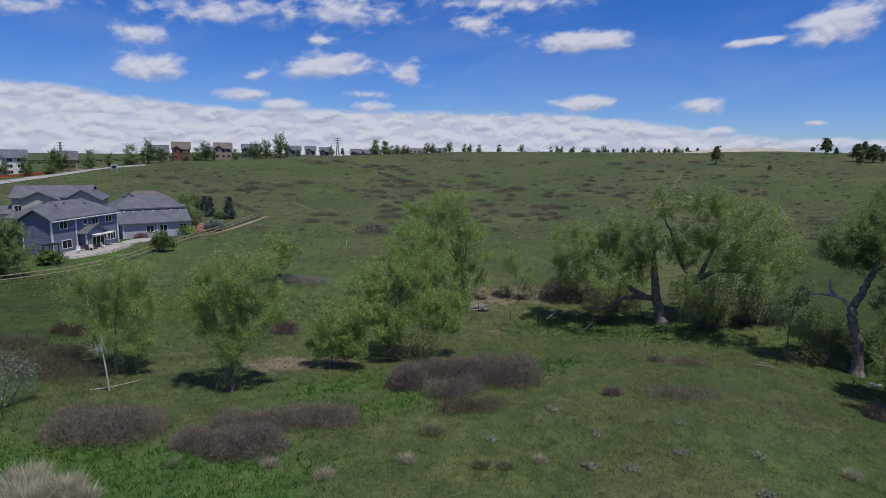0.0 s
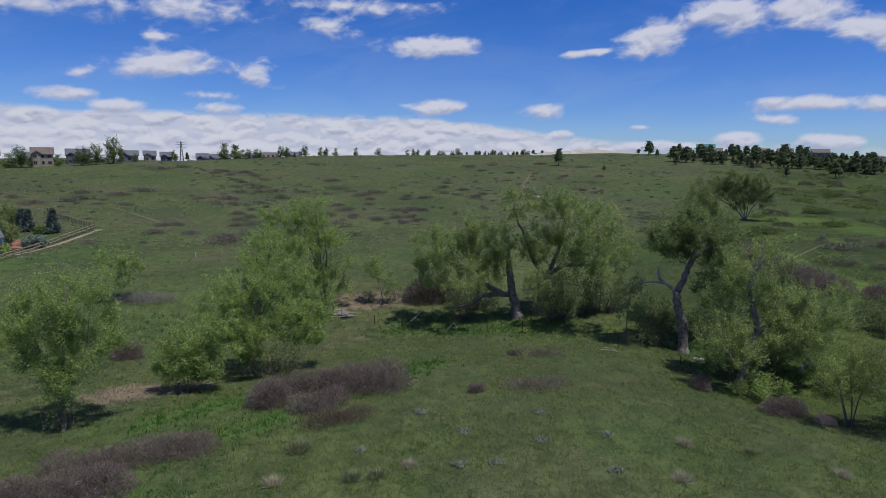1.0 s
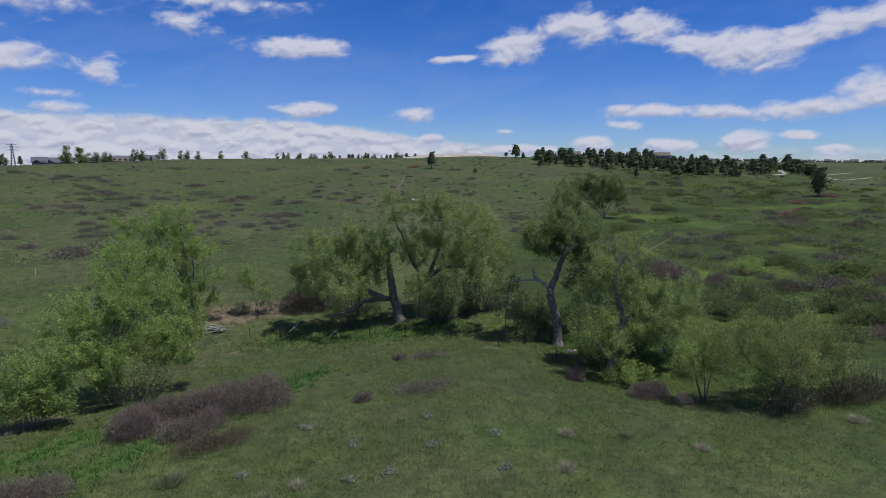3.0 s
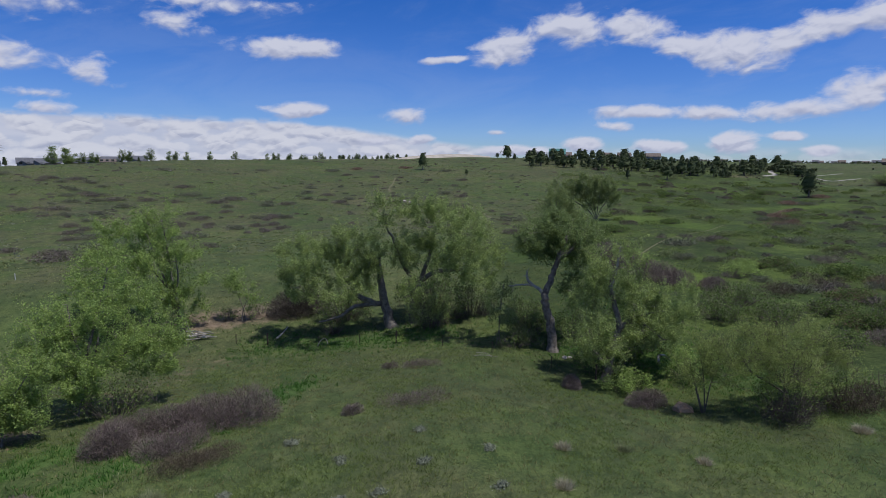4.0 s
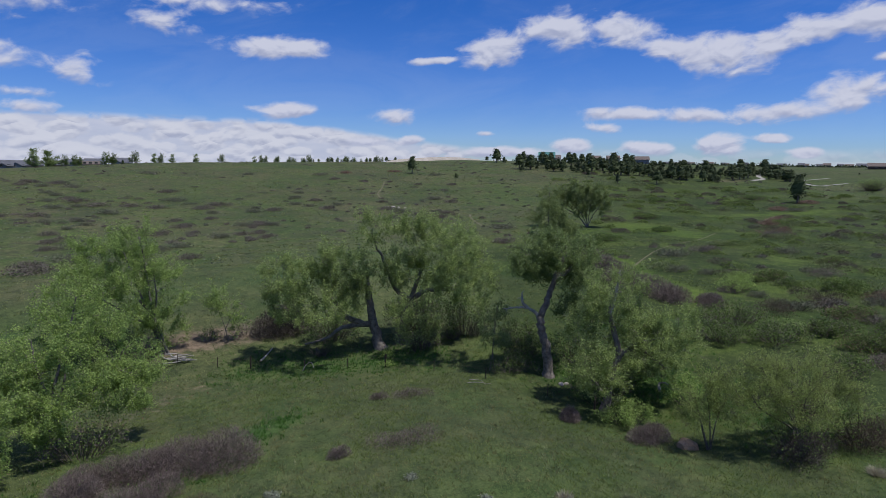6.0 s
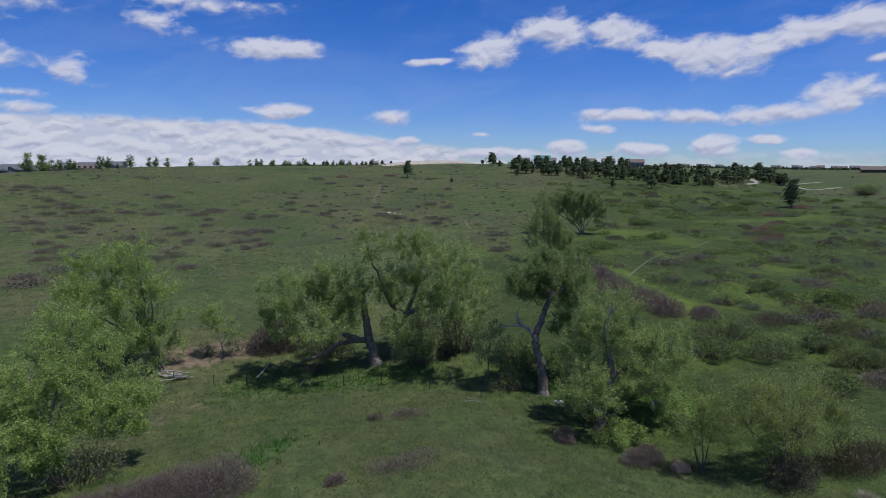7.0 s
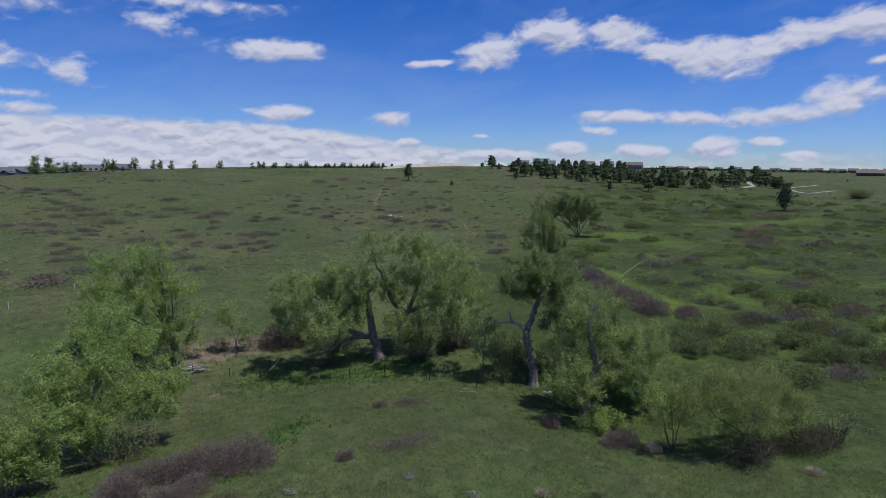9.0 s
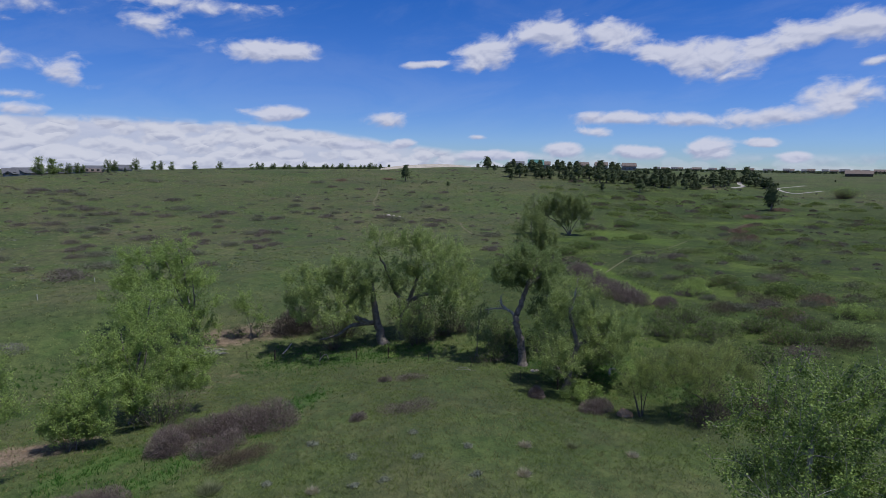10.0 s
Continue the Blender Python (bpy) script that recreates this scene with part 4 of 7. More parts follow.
leafy_shrub(44.5, 27.0, 5.0, 3.0, "rusty half-bare brush beside the willow", LEAF_GREY, 1200, 0.13, TWIG_RED)
leafy_shrub(-2.2, 45.6, 6.0, 2.8, "dark bare brush at the foot of the bushy cottonwood", LEAF_LOW, 1100, 0.13, TWIG)
leafy_shrub(23.6, 56.8, 1.6, 1.2, "bright green sprout beside a fence post", LEAF_SPRING, 420, 0.14)
leafy_shrub(22.4, 54.2, 1.0, 0.9, "bright green sprout beside a fence post", LEAF_SPRING, 220, 0.12)
leafy_shrub(-27.3, 33.0, 4.4, 4.4, "silvery leafed olive shrub", LEAF_SILVER, 5200, 0.1, d=4.6, name="silver_shrub")
leafy_shrub(-2.0, 71.5, 5.0, 2.6, "dark brush under the tall cottonwood", LEAF_LOW, 1200, 0.16, TWIG)
for x, y, w, h in ((54.2, 41.4, 6.5, 2.2), (59.0, 38.5, 7.0, 2.0), (65.5, 37.5, 5.0, 1.5), (66.0, 31.8, 6.0, 1.8), (61.0, 44.8, 9.5, 2.8), (72.5, 34.0, 5.5, 1.4)):
    leafy_shrub(x, y, w, h, "low willow thicket greening over brown twigs", LEAF_LOW, 2600, 0.16, TWIG, group="valley willow thickets")
for x, y, w, h in ((90.5, 48.4, 7.0, 1.8), (124.9, 111.4, 7.0, 1.6), (145.0, 135.0, 9.0, 1.8), (242.4, 166.0, 16.0, 2.4), (222.0, 156.0, 11.0, 2.0), (186.0, 168.0, 8.0, 1.8), (86.0, 98.0, 8.0, 1.8), (98.0, 104.0, 9.0, 1.8), (330.0, 161.0, 20.0, 6.5)):
    leafy_shrub(x, y, w, h, "rounded green brush in the grassy valley", LEAF_LOW if w < 18 else LEAF_SPRING, int(1200 + w * 120), 0.22, group="valley brush")


leafy_shrub(8.6, 71.4, 2.6, 1.8, "dark bare twigs about the foot of a sapling", LEAF_LOW, 300, 0.15, TWIG)
leafy_shrub(12.6, 71.8, 2.8, 2.0, "dark bare twigs about the foot of a sapling", LEAF_LOW, 300, 0.15, TWIG)
leafy_shrub(-13.6, 36.9, 2.4, 2.0, "dark twiggy brush at the foot of the slender cottonwood", LEAF_LOW, 250, 0.12, TWIG)
leafy_shrub(-23.0, 40.6, 3.0, 1.6, "dark brush at the foot of the young cottonwood", LEAF_LOW, 500, 0.12, TWIG)
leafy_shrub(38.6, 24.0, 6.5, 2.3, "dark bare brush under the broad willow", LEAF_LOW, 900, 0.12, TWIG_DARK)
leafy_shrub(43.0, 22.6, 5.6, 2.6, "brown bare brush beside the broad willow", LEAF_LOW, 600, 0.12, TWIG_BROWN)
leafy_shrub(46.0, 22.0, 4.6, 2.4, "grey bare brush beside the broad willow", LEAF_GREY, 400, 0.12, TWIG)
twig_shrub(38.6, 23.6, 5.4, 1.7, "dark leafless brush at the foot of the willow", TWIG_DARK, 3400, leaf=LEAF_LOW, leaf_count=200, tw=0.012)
twig_shrub(43.4, 22.4, 5.4, 2.1, "brown leafless brush at the foot of the willow", TWIG_BROWN, 3400, leaf=LEAF_LOW, leaf_count=200, tw=0.012)
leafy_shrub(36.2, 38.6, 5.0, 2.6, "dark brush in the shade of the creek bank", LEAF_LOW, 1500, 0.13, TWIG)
# extra brush added to deepen the gully's shade, with twigs in shade colour
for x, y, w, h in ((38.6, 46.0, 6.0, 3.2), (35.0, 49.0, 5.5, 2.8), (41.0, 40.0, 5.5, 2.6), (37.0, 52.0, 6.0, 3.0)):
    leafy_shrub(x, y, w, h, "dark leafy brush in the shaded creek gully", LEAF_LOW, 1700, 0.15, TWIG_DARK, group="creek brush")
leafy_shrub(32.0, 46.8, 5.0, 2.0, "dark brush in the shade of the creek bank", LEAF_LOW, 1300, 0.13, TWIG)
rng = np.random.default_rng(44)
for k in range(30):
    x, y = float(rng.uniform(50, 98)), float(rng.uniform(19, 62))
    if y > x * 0.78 or math.hypot(x - 58, y - 40) < 5:
        continue
    w = float(rng.uniform(3.2, 7.5))
    leaf, twig = ((LEAF_LOW, TWIG), (LEAF_SPRING, None), (LEAF_LOW, TWIG_RED), (LEAF_DARK, None))[k % 4]
    leafy_shrub(x, y, w, w * float(rng.uniform(0.24, 0.36)), ("green mound of brush over brown twigs in the valley", "bright green mound of valley brush", "rusty brown mound of valley brush", "deep green mound of valley brush")[k % 4], leaf, int(290 * w), 0.17, twig, group="valley mounds")
for x, y, w, h, mat in ((89.4, 42.6, 6.0, 1.6, TWIG_RED), (81.7, 46.4, 6.5, 1.5, TWIG_BROWN), (71.0, 46.3, 6.5, 1.7, TWIG_BROWN), (76.5, 40.5, 5.5, 1.4, TWIG_RED), (68.8, 28.6, 6.0, 1.6, TWIG_BROWN), (61.5, 29.0, 5.0, 1.5, TWIG), (114.0, 63.0, 6.0, 1.2, TWIG_BROWN), (101.0, 57.0, 6.5, 1.4, TWIG), (150.0, 97.0, 10.0, 1.8, TWIG_RED), (161.0, 104.0, 9.0, 1.6, TWIG_BROWN)):
    twig_shrub(x, y, w, h, "low brown mound of bare twigs in the valley", mat, 1500, d=w * 0.8, leaf=LEAF_LOW, leaf_count=300, group="brown valley mounds", tw=0.025)
twig_shrub(-17.6, 74.6, 6.0, 1.3, "low grey leafless brush beside a young cottonwood", TWIG_GREY, 2600, tw=0.016)
# the large bare shrubs of the meadow
for x, y, w, h in ((-18.5, 29.9, 7.0, 2.2), (-12.6, 28.4, 3.6, 1.5), (-10.0, 28.2, 4.4, 1.9), (-10.6, 30.8, 4.6, 1.4), (-7.0, 31.6, 4.8, 1.5), (-2.0, 37.6, 3.8, 2.0), (-0.9, 39.4, 4.0, 1.8), (1.0, 36.0, 4.2, 1.4), (1.6, 39.4, 4.2, 2.1), (4.6, 38.4, 6.4, 2.6), (11.5, 35.6, 1.7, 0.8), (16.0, 35.8, 4.6, 0.8),
                   (20.6, 44.6, 3.0, 0.6), (17.9, 45.1, 1.6, 0.6), (29.7, 36.2, 2.4, 1.4), (32.5, 31.0, 3.8, 1.5), (-15.0, 55.2, 3.6, 2.0), (-29.1, 54.1, 2.4, 1.4)):
    twig_shrub(x, y, w, h, "dense leafless purplish-brown shrub in the meadow", TWIG_PURPLE if w > 3 and h > 0.9 else TWIG, int((1200 + 1150 * w) * (0.4 if h < 0.9 else 1.0)), leaf=LEAF_LOW, leaf_count=int(40 * w), group="bare meadow shrubs")
for x, y, w, h in ((-27.0, 39.0, 6.5, 1.6), (-31.5, 40.4, 6.5, 1.9), (-29.0, 43.0, 5.5, 1.5), (-35.0, 45.0, 6.0, 1.5), (-32.9, 49.8, 3.2, 1.2), (2.2, 33.6, 4.2, 0.7)):
    twig_shrub(x, y, w, h, "low brown brush beside the meadow", TWIG_BROWN, 4600, group="bare meadow shrubs")
for x, y, w, h, yaw in ((72.7, 77.4, 7.0, 2.6, 60), (68.0, 69.0, 8.0, 3.0, 60), (65.5, 62.0, 8.0, 3.0, 70), (64.0, 56.5, 6.5, 2.6, 60), (66.5, 52.0, 5.0, 2.0, 60)):
    twig_shrub(x, y, w, h, "long purple-brown thicket of bare twigs in the valley", TWIG_PURPLE, 3800, d=w * 0.75, yaw=yaw, group="purple valley thicket", tw=0.02)

# ---- scattered shrubs of the hillside: three grown once and set out by copies ----
kinds = []
for k, mat in enumerate((TWIG_HILL, TWIG_HILL_2, TWIG_RED)):
    rng = np.random.default_rng(50 + k)
    kinds.append(twig_shrub(-60 - 6 * k, -40, 4.0, 1.4, "low leafless brown shrub on the grassy hillside", mat, 560, d=3.2, group="hillside shrubs", tw=0.055, leaf=LEAF_LOW, leaf_count=130))
kinds[2]["label"] = "low rusty-brown shrub on the grassy hillside"
HILL_LEFT = [(-32, 271, 4.6), (-31, 281, 5.7), (-25, 266, 4.6), (-22, 248, 4.7), (-19, 279, 4.4), (-19, 242, 4.2), (-15, 232, 4.8), (-11, 250, 4), (-20, 227, 4.6), (-12, 224, 6.8), (-17, 211, 5), (-11, 212, 4.4),
             (-6, 212, 5.8), (-20, 194, 5.8), (-3, 196, 6.4), (-17, 182, 3.7), (-9, 182, 4.7), (-7.5, 174, 3.6), (-11, 168, 2.7), (12, 310, 8.4), (16, 245, 6.3), (16, 221, 6.8), (10, 205, 4.9), (3, 210, 4.9)]
HILL_LOW = [(22.5, 199, 5.6), (28, 206, 6.9), (22, 177, 3.4), (13, 176, 3.3), (14, 164, 5.1), (2.5, 161, 6.2), (7.7, 153, 5.7), (15, 152, 2.9), (20, 143, 4.6), (-13, 148, 3.9), (-10.5, 153, 3.2), (-12.5, 138, 3.2),
            (-8.6, 139, 4.6), (-7.8, 122, 5.8), (-12, 112, 6.1), (10.5, 131, 3.9), (6.8, 129, 3.7), (11, 117, 3.9), (-13, 118, 4.6), (-20, 124, 3.1), (-25, 140, 3.5), (-27, 126, 3.7), (-28, 140, 3.5)]
HILL_MID = [(28, 161, 4.4), (32.5, 161, 4.4), (35, 160, 3.6), (25, 146, 3.4), (29, 147, 3.5), (29, 140, 2.8), (36, 189, 4.5), (42, 190, 4.6), (38, 196, 3.2), (56, 218, 4.5), (52, 202, 4.6), (55, 196, 3.4), (61, 209, 4.4),
            (59, 188, 5.1), (64.5, 195, 3.8), (64.5, 173, 3.1), (55, 302, 4.9), (88, 292, 7.3), (103, 298, 6.4), (89, 273, 4.8), (99, 261, 4.2), (61, 232, 4.4), (82, 198, 3.6), (76, 180, 5.5), (78, 173, 6.4), (80, 166, 3.5)]
HILL_RIGHT = [(87, 167, 4.6), (90, 165, 4.6), (83, 157, 5), (103, 198, 5.5), (105, 189, 4.9), (117, 241, 3.5), (142, 273, 5.8), (131, 235, 4.6), (63.5, 137.5, 2.6), (109, 255, 3.1), (129, 295, 6.7), (89, 133, 6.6),
              (75, 112, 4.6), (95, 82.6, 6.5), (105.6, 83, 5.6), (169, 111, 6.8), (185, 117, 8.7), (144, 93, 5.7), (119, 75, 5.6), (157, 107, 3.9), (190, 104, 4.2), (223, 114, 5.1), (205, 108, 4), (203, 106, 3.3)]
VALLEY = [(82, 70, 3.8), (84, 66, 3.1), (76, 56, 3.5), (76, 52, 2.6), (74, 45.5, 4.3), (79, 44, 4.3), (86, 42, 4.4), (75, 37, 3.2), (165, 79, 5.6), (168, 84, 3.8), (219, 139, 8.6), (220, 133, 6.3), (254, 149, 10.5),
          (209, 159, 5.4), (-22, 276, 5.3), (-29, 279, 4.3), (-16, 265, 6.1), (-52, 200, 5.8), (-63, 203, 5), (-59, 191, 7.3), (-61, 185, 5.3), (-47, 211, 7.3), (-77, 191, 4), (-68, 180, 5.5), (-83, 197, 3.4)]
FAR_LEFT = [(-45, 179, 3.8), (-28, 194, 3.7), (-57, 284, 9.7), (-48, 292, 7.2), (-106, 214, 4.9), (-94, 208, 4.8), (-108, 158, 3.9), (-109, 171, 4.9)]
spots = HILL_LEFT + HILL_LOW + HILL_MID + HILL_RIGHT + VALLEY + FAR_LEFT
rng = np.random.default_rng(60)
for x, y, w in spots:
    k = kinds[2 if w > 6.3 and x > 100 else int(rng.integers(0, 2))]
    s = w / 4.0 * 1.15
    copy_thing(k, pose(x, y, on_ground(x, y) - 0.03, 0, 0, float(rng.uniform(-25, 25)) + (180 if rng.random() < 0.5 else 0)) @ Matrix.Diagonal((s, s * 0.95, min(1.3, 0.5 + 0.4 * s), 1)))
for k, ob in enumerate(kinds):
    x, y = ((-14, 160), (24, 188), (160, 100))[k]
    ob.matrix_world = pose(x, y, on_ground(x, y) - 0.03)

# the hillside's smaller bare shrubs, too many to count
for mat, n, lab in ((TWIG_HILL, 430, "countless small brown shrubs over the hillside"), (TWIG_HILL_2, 430, "countless small grey shrubs over the hillside")):
    st, ln = [], []
    for _ in range(n):
        a, far = radians(rng.uniform(-26, 70)), rng.uniform(115, 405)
        x, y = far * math.sin(a), far * math.cos(a)
        w = float(rng.uniform(1.0, 3.2)) * (1.0 if rng.random() < 0.8 else 1.5)
        if noise.noise((x * 0.02, y * 0.02, 71.0)) < -0.12:
            continue
        k = int(60 + 55 * w)
        d = unit(np.stack([rng.normal(size=k), rng.normal(size=k), np.abs(rng.normal(size=k))], -1)) * (rng.uniform(0.1, 1, k) ** 0.5)[:, None]
        st.append(np.array([x, y, on_ground(x, y)]) + d * np.array([w * 0.5, w * 0.45, 0.2 + 0.15 * w]))
        ln.append(rng.uniform(0.15, 0.4, k))
    st = np.vstack(st)
    v, f = slivers(st, unit(rng.normal(size=(len(st), 3)) + np.array([0, 0, 0.8])), np.concatenate(ln), np.full(len(st), 0.05))
    tagged(new("hillside_brush", mesh_of("hillside_brush", v, f, mat)), lab, "brush", kind="stuff")

# ---- pines of the ridge ----
pine_kinds = []
for k, (h, w) in enumerate(((10.0, 6.4), (10.0, 5.6), (10.0, 7.4))):
    root = new("pine_tree")
    trunk, crown = conifer_meshes(h, w, NEEDLE, 9 + k, 7, 70 + k, (0.24, 0.18, 0.3)[k])
    part("trunk", trunk, root)
    part("crown", crown, root)
    pine_kinds.append(tagged(root, "dark green ponderosa pine on the grassy ridge", "tree", "ridge pines"))
rng = np.random.default_rng(80)
pine_at = [(135.8, 286.9, 9.4), (213, 216.8, 5.2), (219.2, 244.2, 3.6), (237.2, 214.2, 8.2), (199.1, 276.2, 9.8), (228, 358, 10), (226, 343, 10.5), (224, 331, 9), (233, 352, 8), (251.1, 151.3, 13.6), (255.5, 154.2, 11.0),
           (424, 215, 5), (145, 256, 3)]
for _ in range(520):
    a = radians(rng.uniform(35.5, 58.5))
    d0 = float(np.interp(math.degrees(a), [35, 40, 45, 50, 53, 56, 59], [350, 350, 338, 352, 366, 425, 410]))
    far = d0 + 95 * rng.random() ** 1.3
    edge = min(1.0, (math.degrees(a) - 34) / 6)
    if rng.random() > 0.35 + 0.65 * edge:
        continue
    if len(pine_at) >= 290:
        break
    pine_at.append((far * math.sin(a), far * math.cos(a), rng.uniform(5.0, 10.0)))
for n, (x, y, h) in enumerate(pine_at):
    s = h / 10.0
    wide = s * float(rng.uniform(1.15, 1.65)) if n > 12 else s * (0.95 if x > 250 else 1.3)
    m = pose(x, y, on_ground(x, y) - 0.05, 0, 0, float(rng.uniform(0, 360))) @ Matrix.Diagonal((wide, wide, s, 1))
    if n < 3:
        pine_kinds[n].matrix_world = m
    else:
        copy_thing(pine_kinds[n % 3], m)

# ---- materials of what people have built ----


def siding(name, base, pitch=0.19):
    """Painted lap boards: a fine step at each course."""
    m, t, p = material(name)
    c = t.nodes.new("ShaderNodeTexCoord").outputs["Object"]
    s = t.nodes.new("ShaderNodeSeparateXYZ")
    t.links.new(c, s.inputs[0])
    saw = maths(t, "FRACT", maths(t, "DIVIDE", s.outputs[2], pitch))
    n = noise_tex(t, c, 1.2, 5.0)
    col = mix(t, ramp(t, n, 0.3, 0.7), tuple(v * 0.86 for v in base), tuple(min(1, v * 1.08) for v in base))
    wire(t, col, p.inputs["Base Color"])
    b = t.nodes.new("ShaderNodeBump")
    b.inputs["Strength"].default_value, b.inputs["Distance"].default_value, b.invert = 1.0, 0.03, True
    wire(t, saw, b.inputs["Height"])
    wire(t, b.outputs[0], p.inputs["Normal"])
    p.inputs["Roughness"].default_value = 0.65
    return m


def shingle(name, a, b):
    m, t, p = material(name)
    c = t.nodes.new("ShaderNodeTexCoord").outputs["Object"]
    n1, n2 = noise_tex(t, c, 9.0, 3.0, 0.7), noise_tex(t, c, 0.7, 4.0)
    f = maths(t, "MULTIPLY_ADD", n1, 0.65, maths(t, "MULTIPLY", n2, 0.35))
    wire(t, mix(t, ramp(t, f, 0.36, 0.64), a, b), p.inputs["Base Color"])
    p.inputs["Roughness"].default_value = 0.85
    bp = t.nodes.new("ShaderNodeBump")
    bp.inputs["Strength"].default_value, bp.inputs["Distance"].default_value = 0.5, 0.03
    wire(t, n1, bp.inputs["Height"])
    wire(t, bp.outputs[0], p.inputs["Normal"])
    return m


BLUE = siding("blue_siding", (0.145, 0.17, 0.245))
BLUE_PALE = siding("pale_blue_siding", (0.4, 0.41, 0.46))
BEIGE = siding("beige_siding", (0.46, 0.42, 0.37))
OFFWHITE = siding("white_siding", (0.7, 0.69, 0.66))
REDWALL = siding("red_siding", (0.24, 0.075, 0.055))
TANWALL = siding("tan_siding", (0.34, 0.28, 0.23))
SLATE = siding("slate_blue_siding", (0.13, 0.16, 0.2))
SAGEWALL = siding("sage_siding", (0.26, 0.28, 0.22))
ROOF = shingle("grey_shingle", (0.066, 0.07, 0.083), (0.15, 0.157, 0.18))
ROOF_BROWN = shingle("brown_shingle", (0.095, 0.075, 0.066), (0.19, 0.152, 0.132))
ROOF_TEAL = shingle("teal_metal_roof", (0.05, 0.16, 0.15), (0.1, 0.27, 0.25))
TRIM = plain("white_trim", (0.66, 0.66, 0.65), (0.78, 0.78, 0.77), 2.0, 0.5)
TRIM_DULL = plain("dull_trim", (0.22, 0.21, 0.2), (0.32, 0.31, 0.29), 2.0, 0.7)
WOOD = plain("weathered_fence_wood", (0.15, 0.12, 0.085), (0.34, 0.285, 0.21), 2.0, 0.85, bump=0.3, fine=22.0)
CONCRETE = plain("pale_concrete", (0.28, 0.265, 0.24), (0.42, 0.4, 0.37), 1.0, 0.9, fine=14.0)
ROADSURF = plain("pale_road_surface", (0.27, 0.26, 0.25), (0.38, 0.37, 0.35), 0.3, 0.9, fine=4.0)
DIRT = plain("pale_dirt", (0.2, 0.155, 0.11), (0.36, 0.29, 0.21), 0.6, 0.95, fine=5.0)
DIRT_PALE = plain("pale_graded_earth", (0.3, 0.27, 0.22), (0.46, 0.42, 0.36), 0.2, 0.95, fine=2.0)
TRACK = plain("worn_grassy_track", (0.095, 0.092, 0.05), (0.17, 0.158, 0.092), 0.6, 0.95, fine=5.0)
STONE = plain("pale_stone", (0.3, 0.27, 0.24), (0.55, 0.5, 0.45), 2.0, 0.9, bump=0.6, fine=12.0)
TANSTONE = plain("tan_clay_bank", (0.25, 0.15, 0.085), (0.5, 0.34, 0.21), 2.0, 0.95, bump=0.6, fine=12.0)
REDSTONE = plain("red_sandstone", (0.2, 0.09, 0.06), (0.36, 0.18, 0.12), 2.0, 0.9, bump=0.6, fine=12.0)
SILT = plain("orange_mesh_fabric", (0.28, 0.075, 0.03), (0.42, 0.13, 0.06), 1.0, 0.8, fine=9.0)
STEEL = plain("grey_steel", (0.2, 0.21, 0.22), (0.32, 0.33, 0.34), 2.0, 0.5, 0.7)
DARKCLOTH = plain("dark_blue_canvas", (0.015, 0.018, 0.04), (0.03, 0.035, 0.07), 3.0, 0.8)
DARKWOOD = plain("dark_stained_wood", (0.03, 0.024, 0.02), (0.09, 0.07, 0.055), 3.0, 0.7, bump=0.2)
GLASS, gt, gp = material("window_glass")
gp.inputs["Base Color"].default_value, gp.inputs["Roughness"].default_value = (0.02, 0.025, 0.03, 1), 0.05


def box_bm(bm, x0, y0, z0, x1, y1, z1):
    vs = [bm.verts.new((x, y, z)) for z in (z0, z1) for x, y in ((x0, y0), (x1, y0), (x1, y1), (x0, y1))]
    for q in ((0, 3, 2, 1), (4, 5, 6, 7), (0, 1, 5, 4), (1, 2, 6, 5), (2, 3, 7, 6), (3, 0, 4, 7)):
        bm.faces.new([vs[i] for i in q])


def from_bm(name, bm, mat, bevel=0.0):
    if bevel:
        bmesh.ops.bevel(bm, geom=bm.edges[:], offset=bevel, segments=1, affect="EDGES")
    bmesh.ops.recalc_face_normals(bm, faces=bm.faces[:])
    me = bpy.data.meshes.new(name)
    bm.to_mesh(me)
    bm.free()
    me.materials.append(mat)
    return me


def box_mesh(name, x0, y0, z0, x1, y1, z1, mat, bevel=0.0):
    bm = bmesh.new()
    box_bm(bm, x0, y0, z0, x1, y1, z1)
    return from_bm(name, bm, mat, bevel)


def wall_block(name, x0, x1, y0, y1, eave, ridge, mat, along="x", z0=-1.2):
    """Walls of a block with gables; the ridge runs along x or y."""
    bm = bmesh.new()
    if along == "x":
        prof = [(y0, z0), (y1, z0), (y1, eave), ((y0 + y1) / 2, ridge), (y0, eave)]
        a, b = [bm.verts.new((x0, p, q)) for p, q in prof], [bm.verts.new((x1, p, q)) for p, q in prof]
    else:
        prof = [(x0, z0), (x1, z0), (x1, eave), ((x0 + x1) / 2, ridge), (x0, eave)]
        a, b = [bm.verts.new((p, y0, q)) for p, q in prof], [bm.verts.new((p, y1, q)) for p, q in prof]
    bm.faces.new(a)
    bm.faces.new(b[::-1])
    for i in range(5):
        bm.faces.new([a[i], b[i], b[(i + 1) % 5], a[(i + 1) % 5]])
    return from_bm(name, bm, mat)


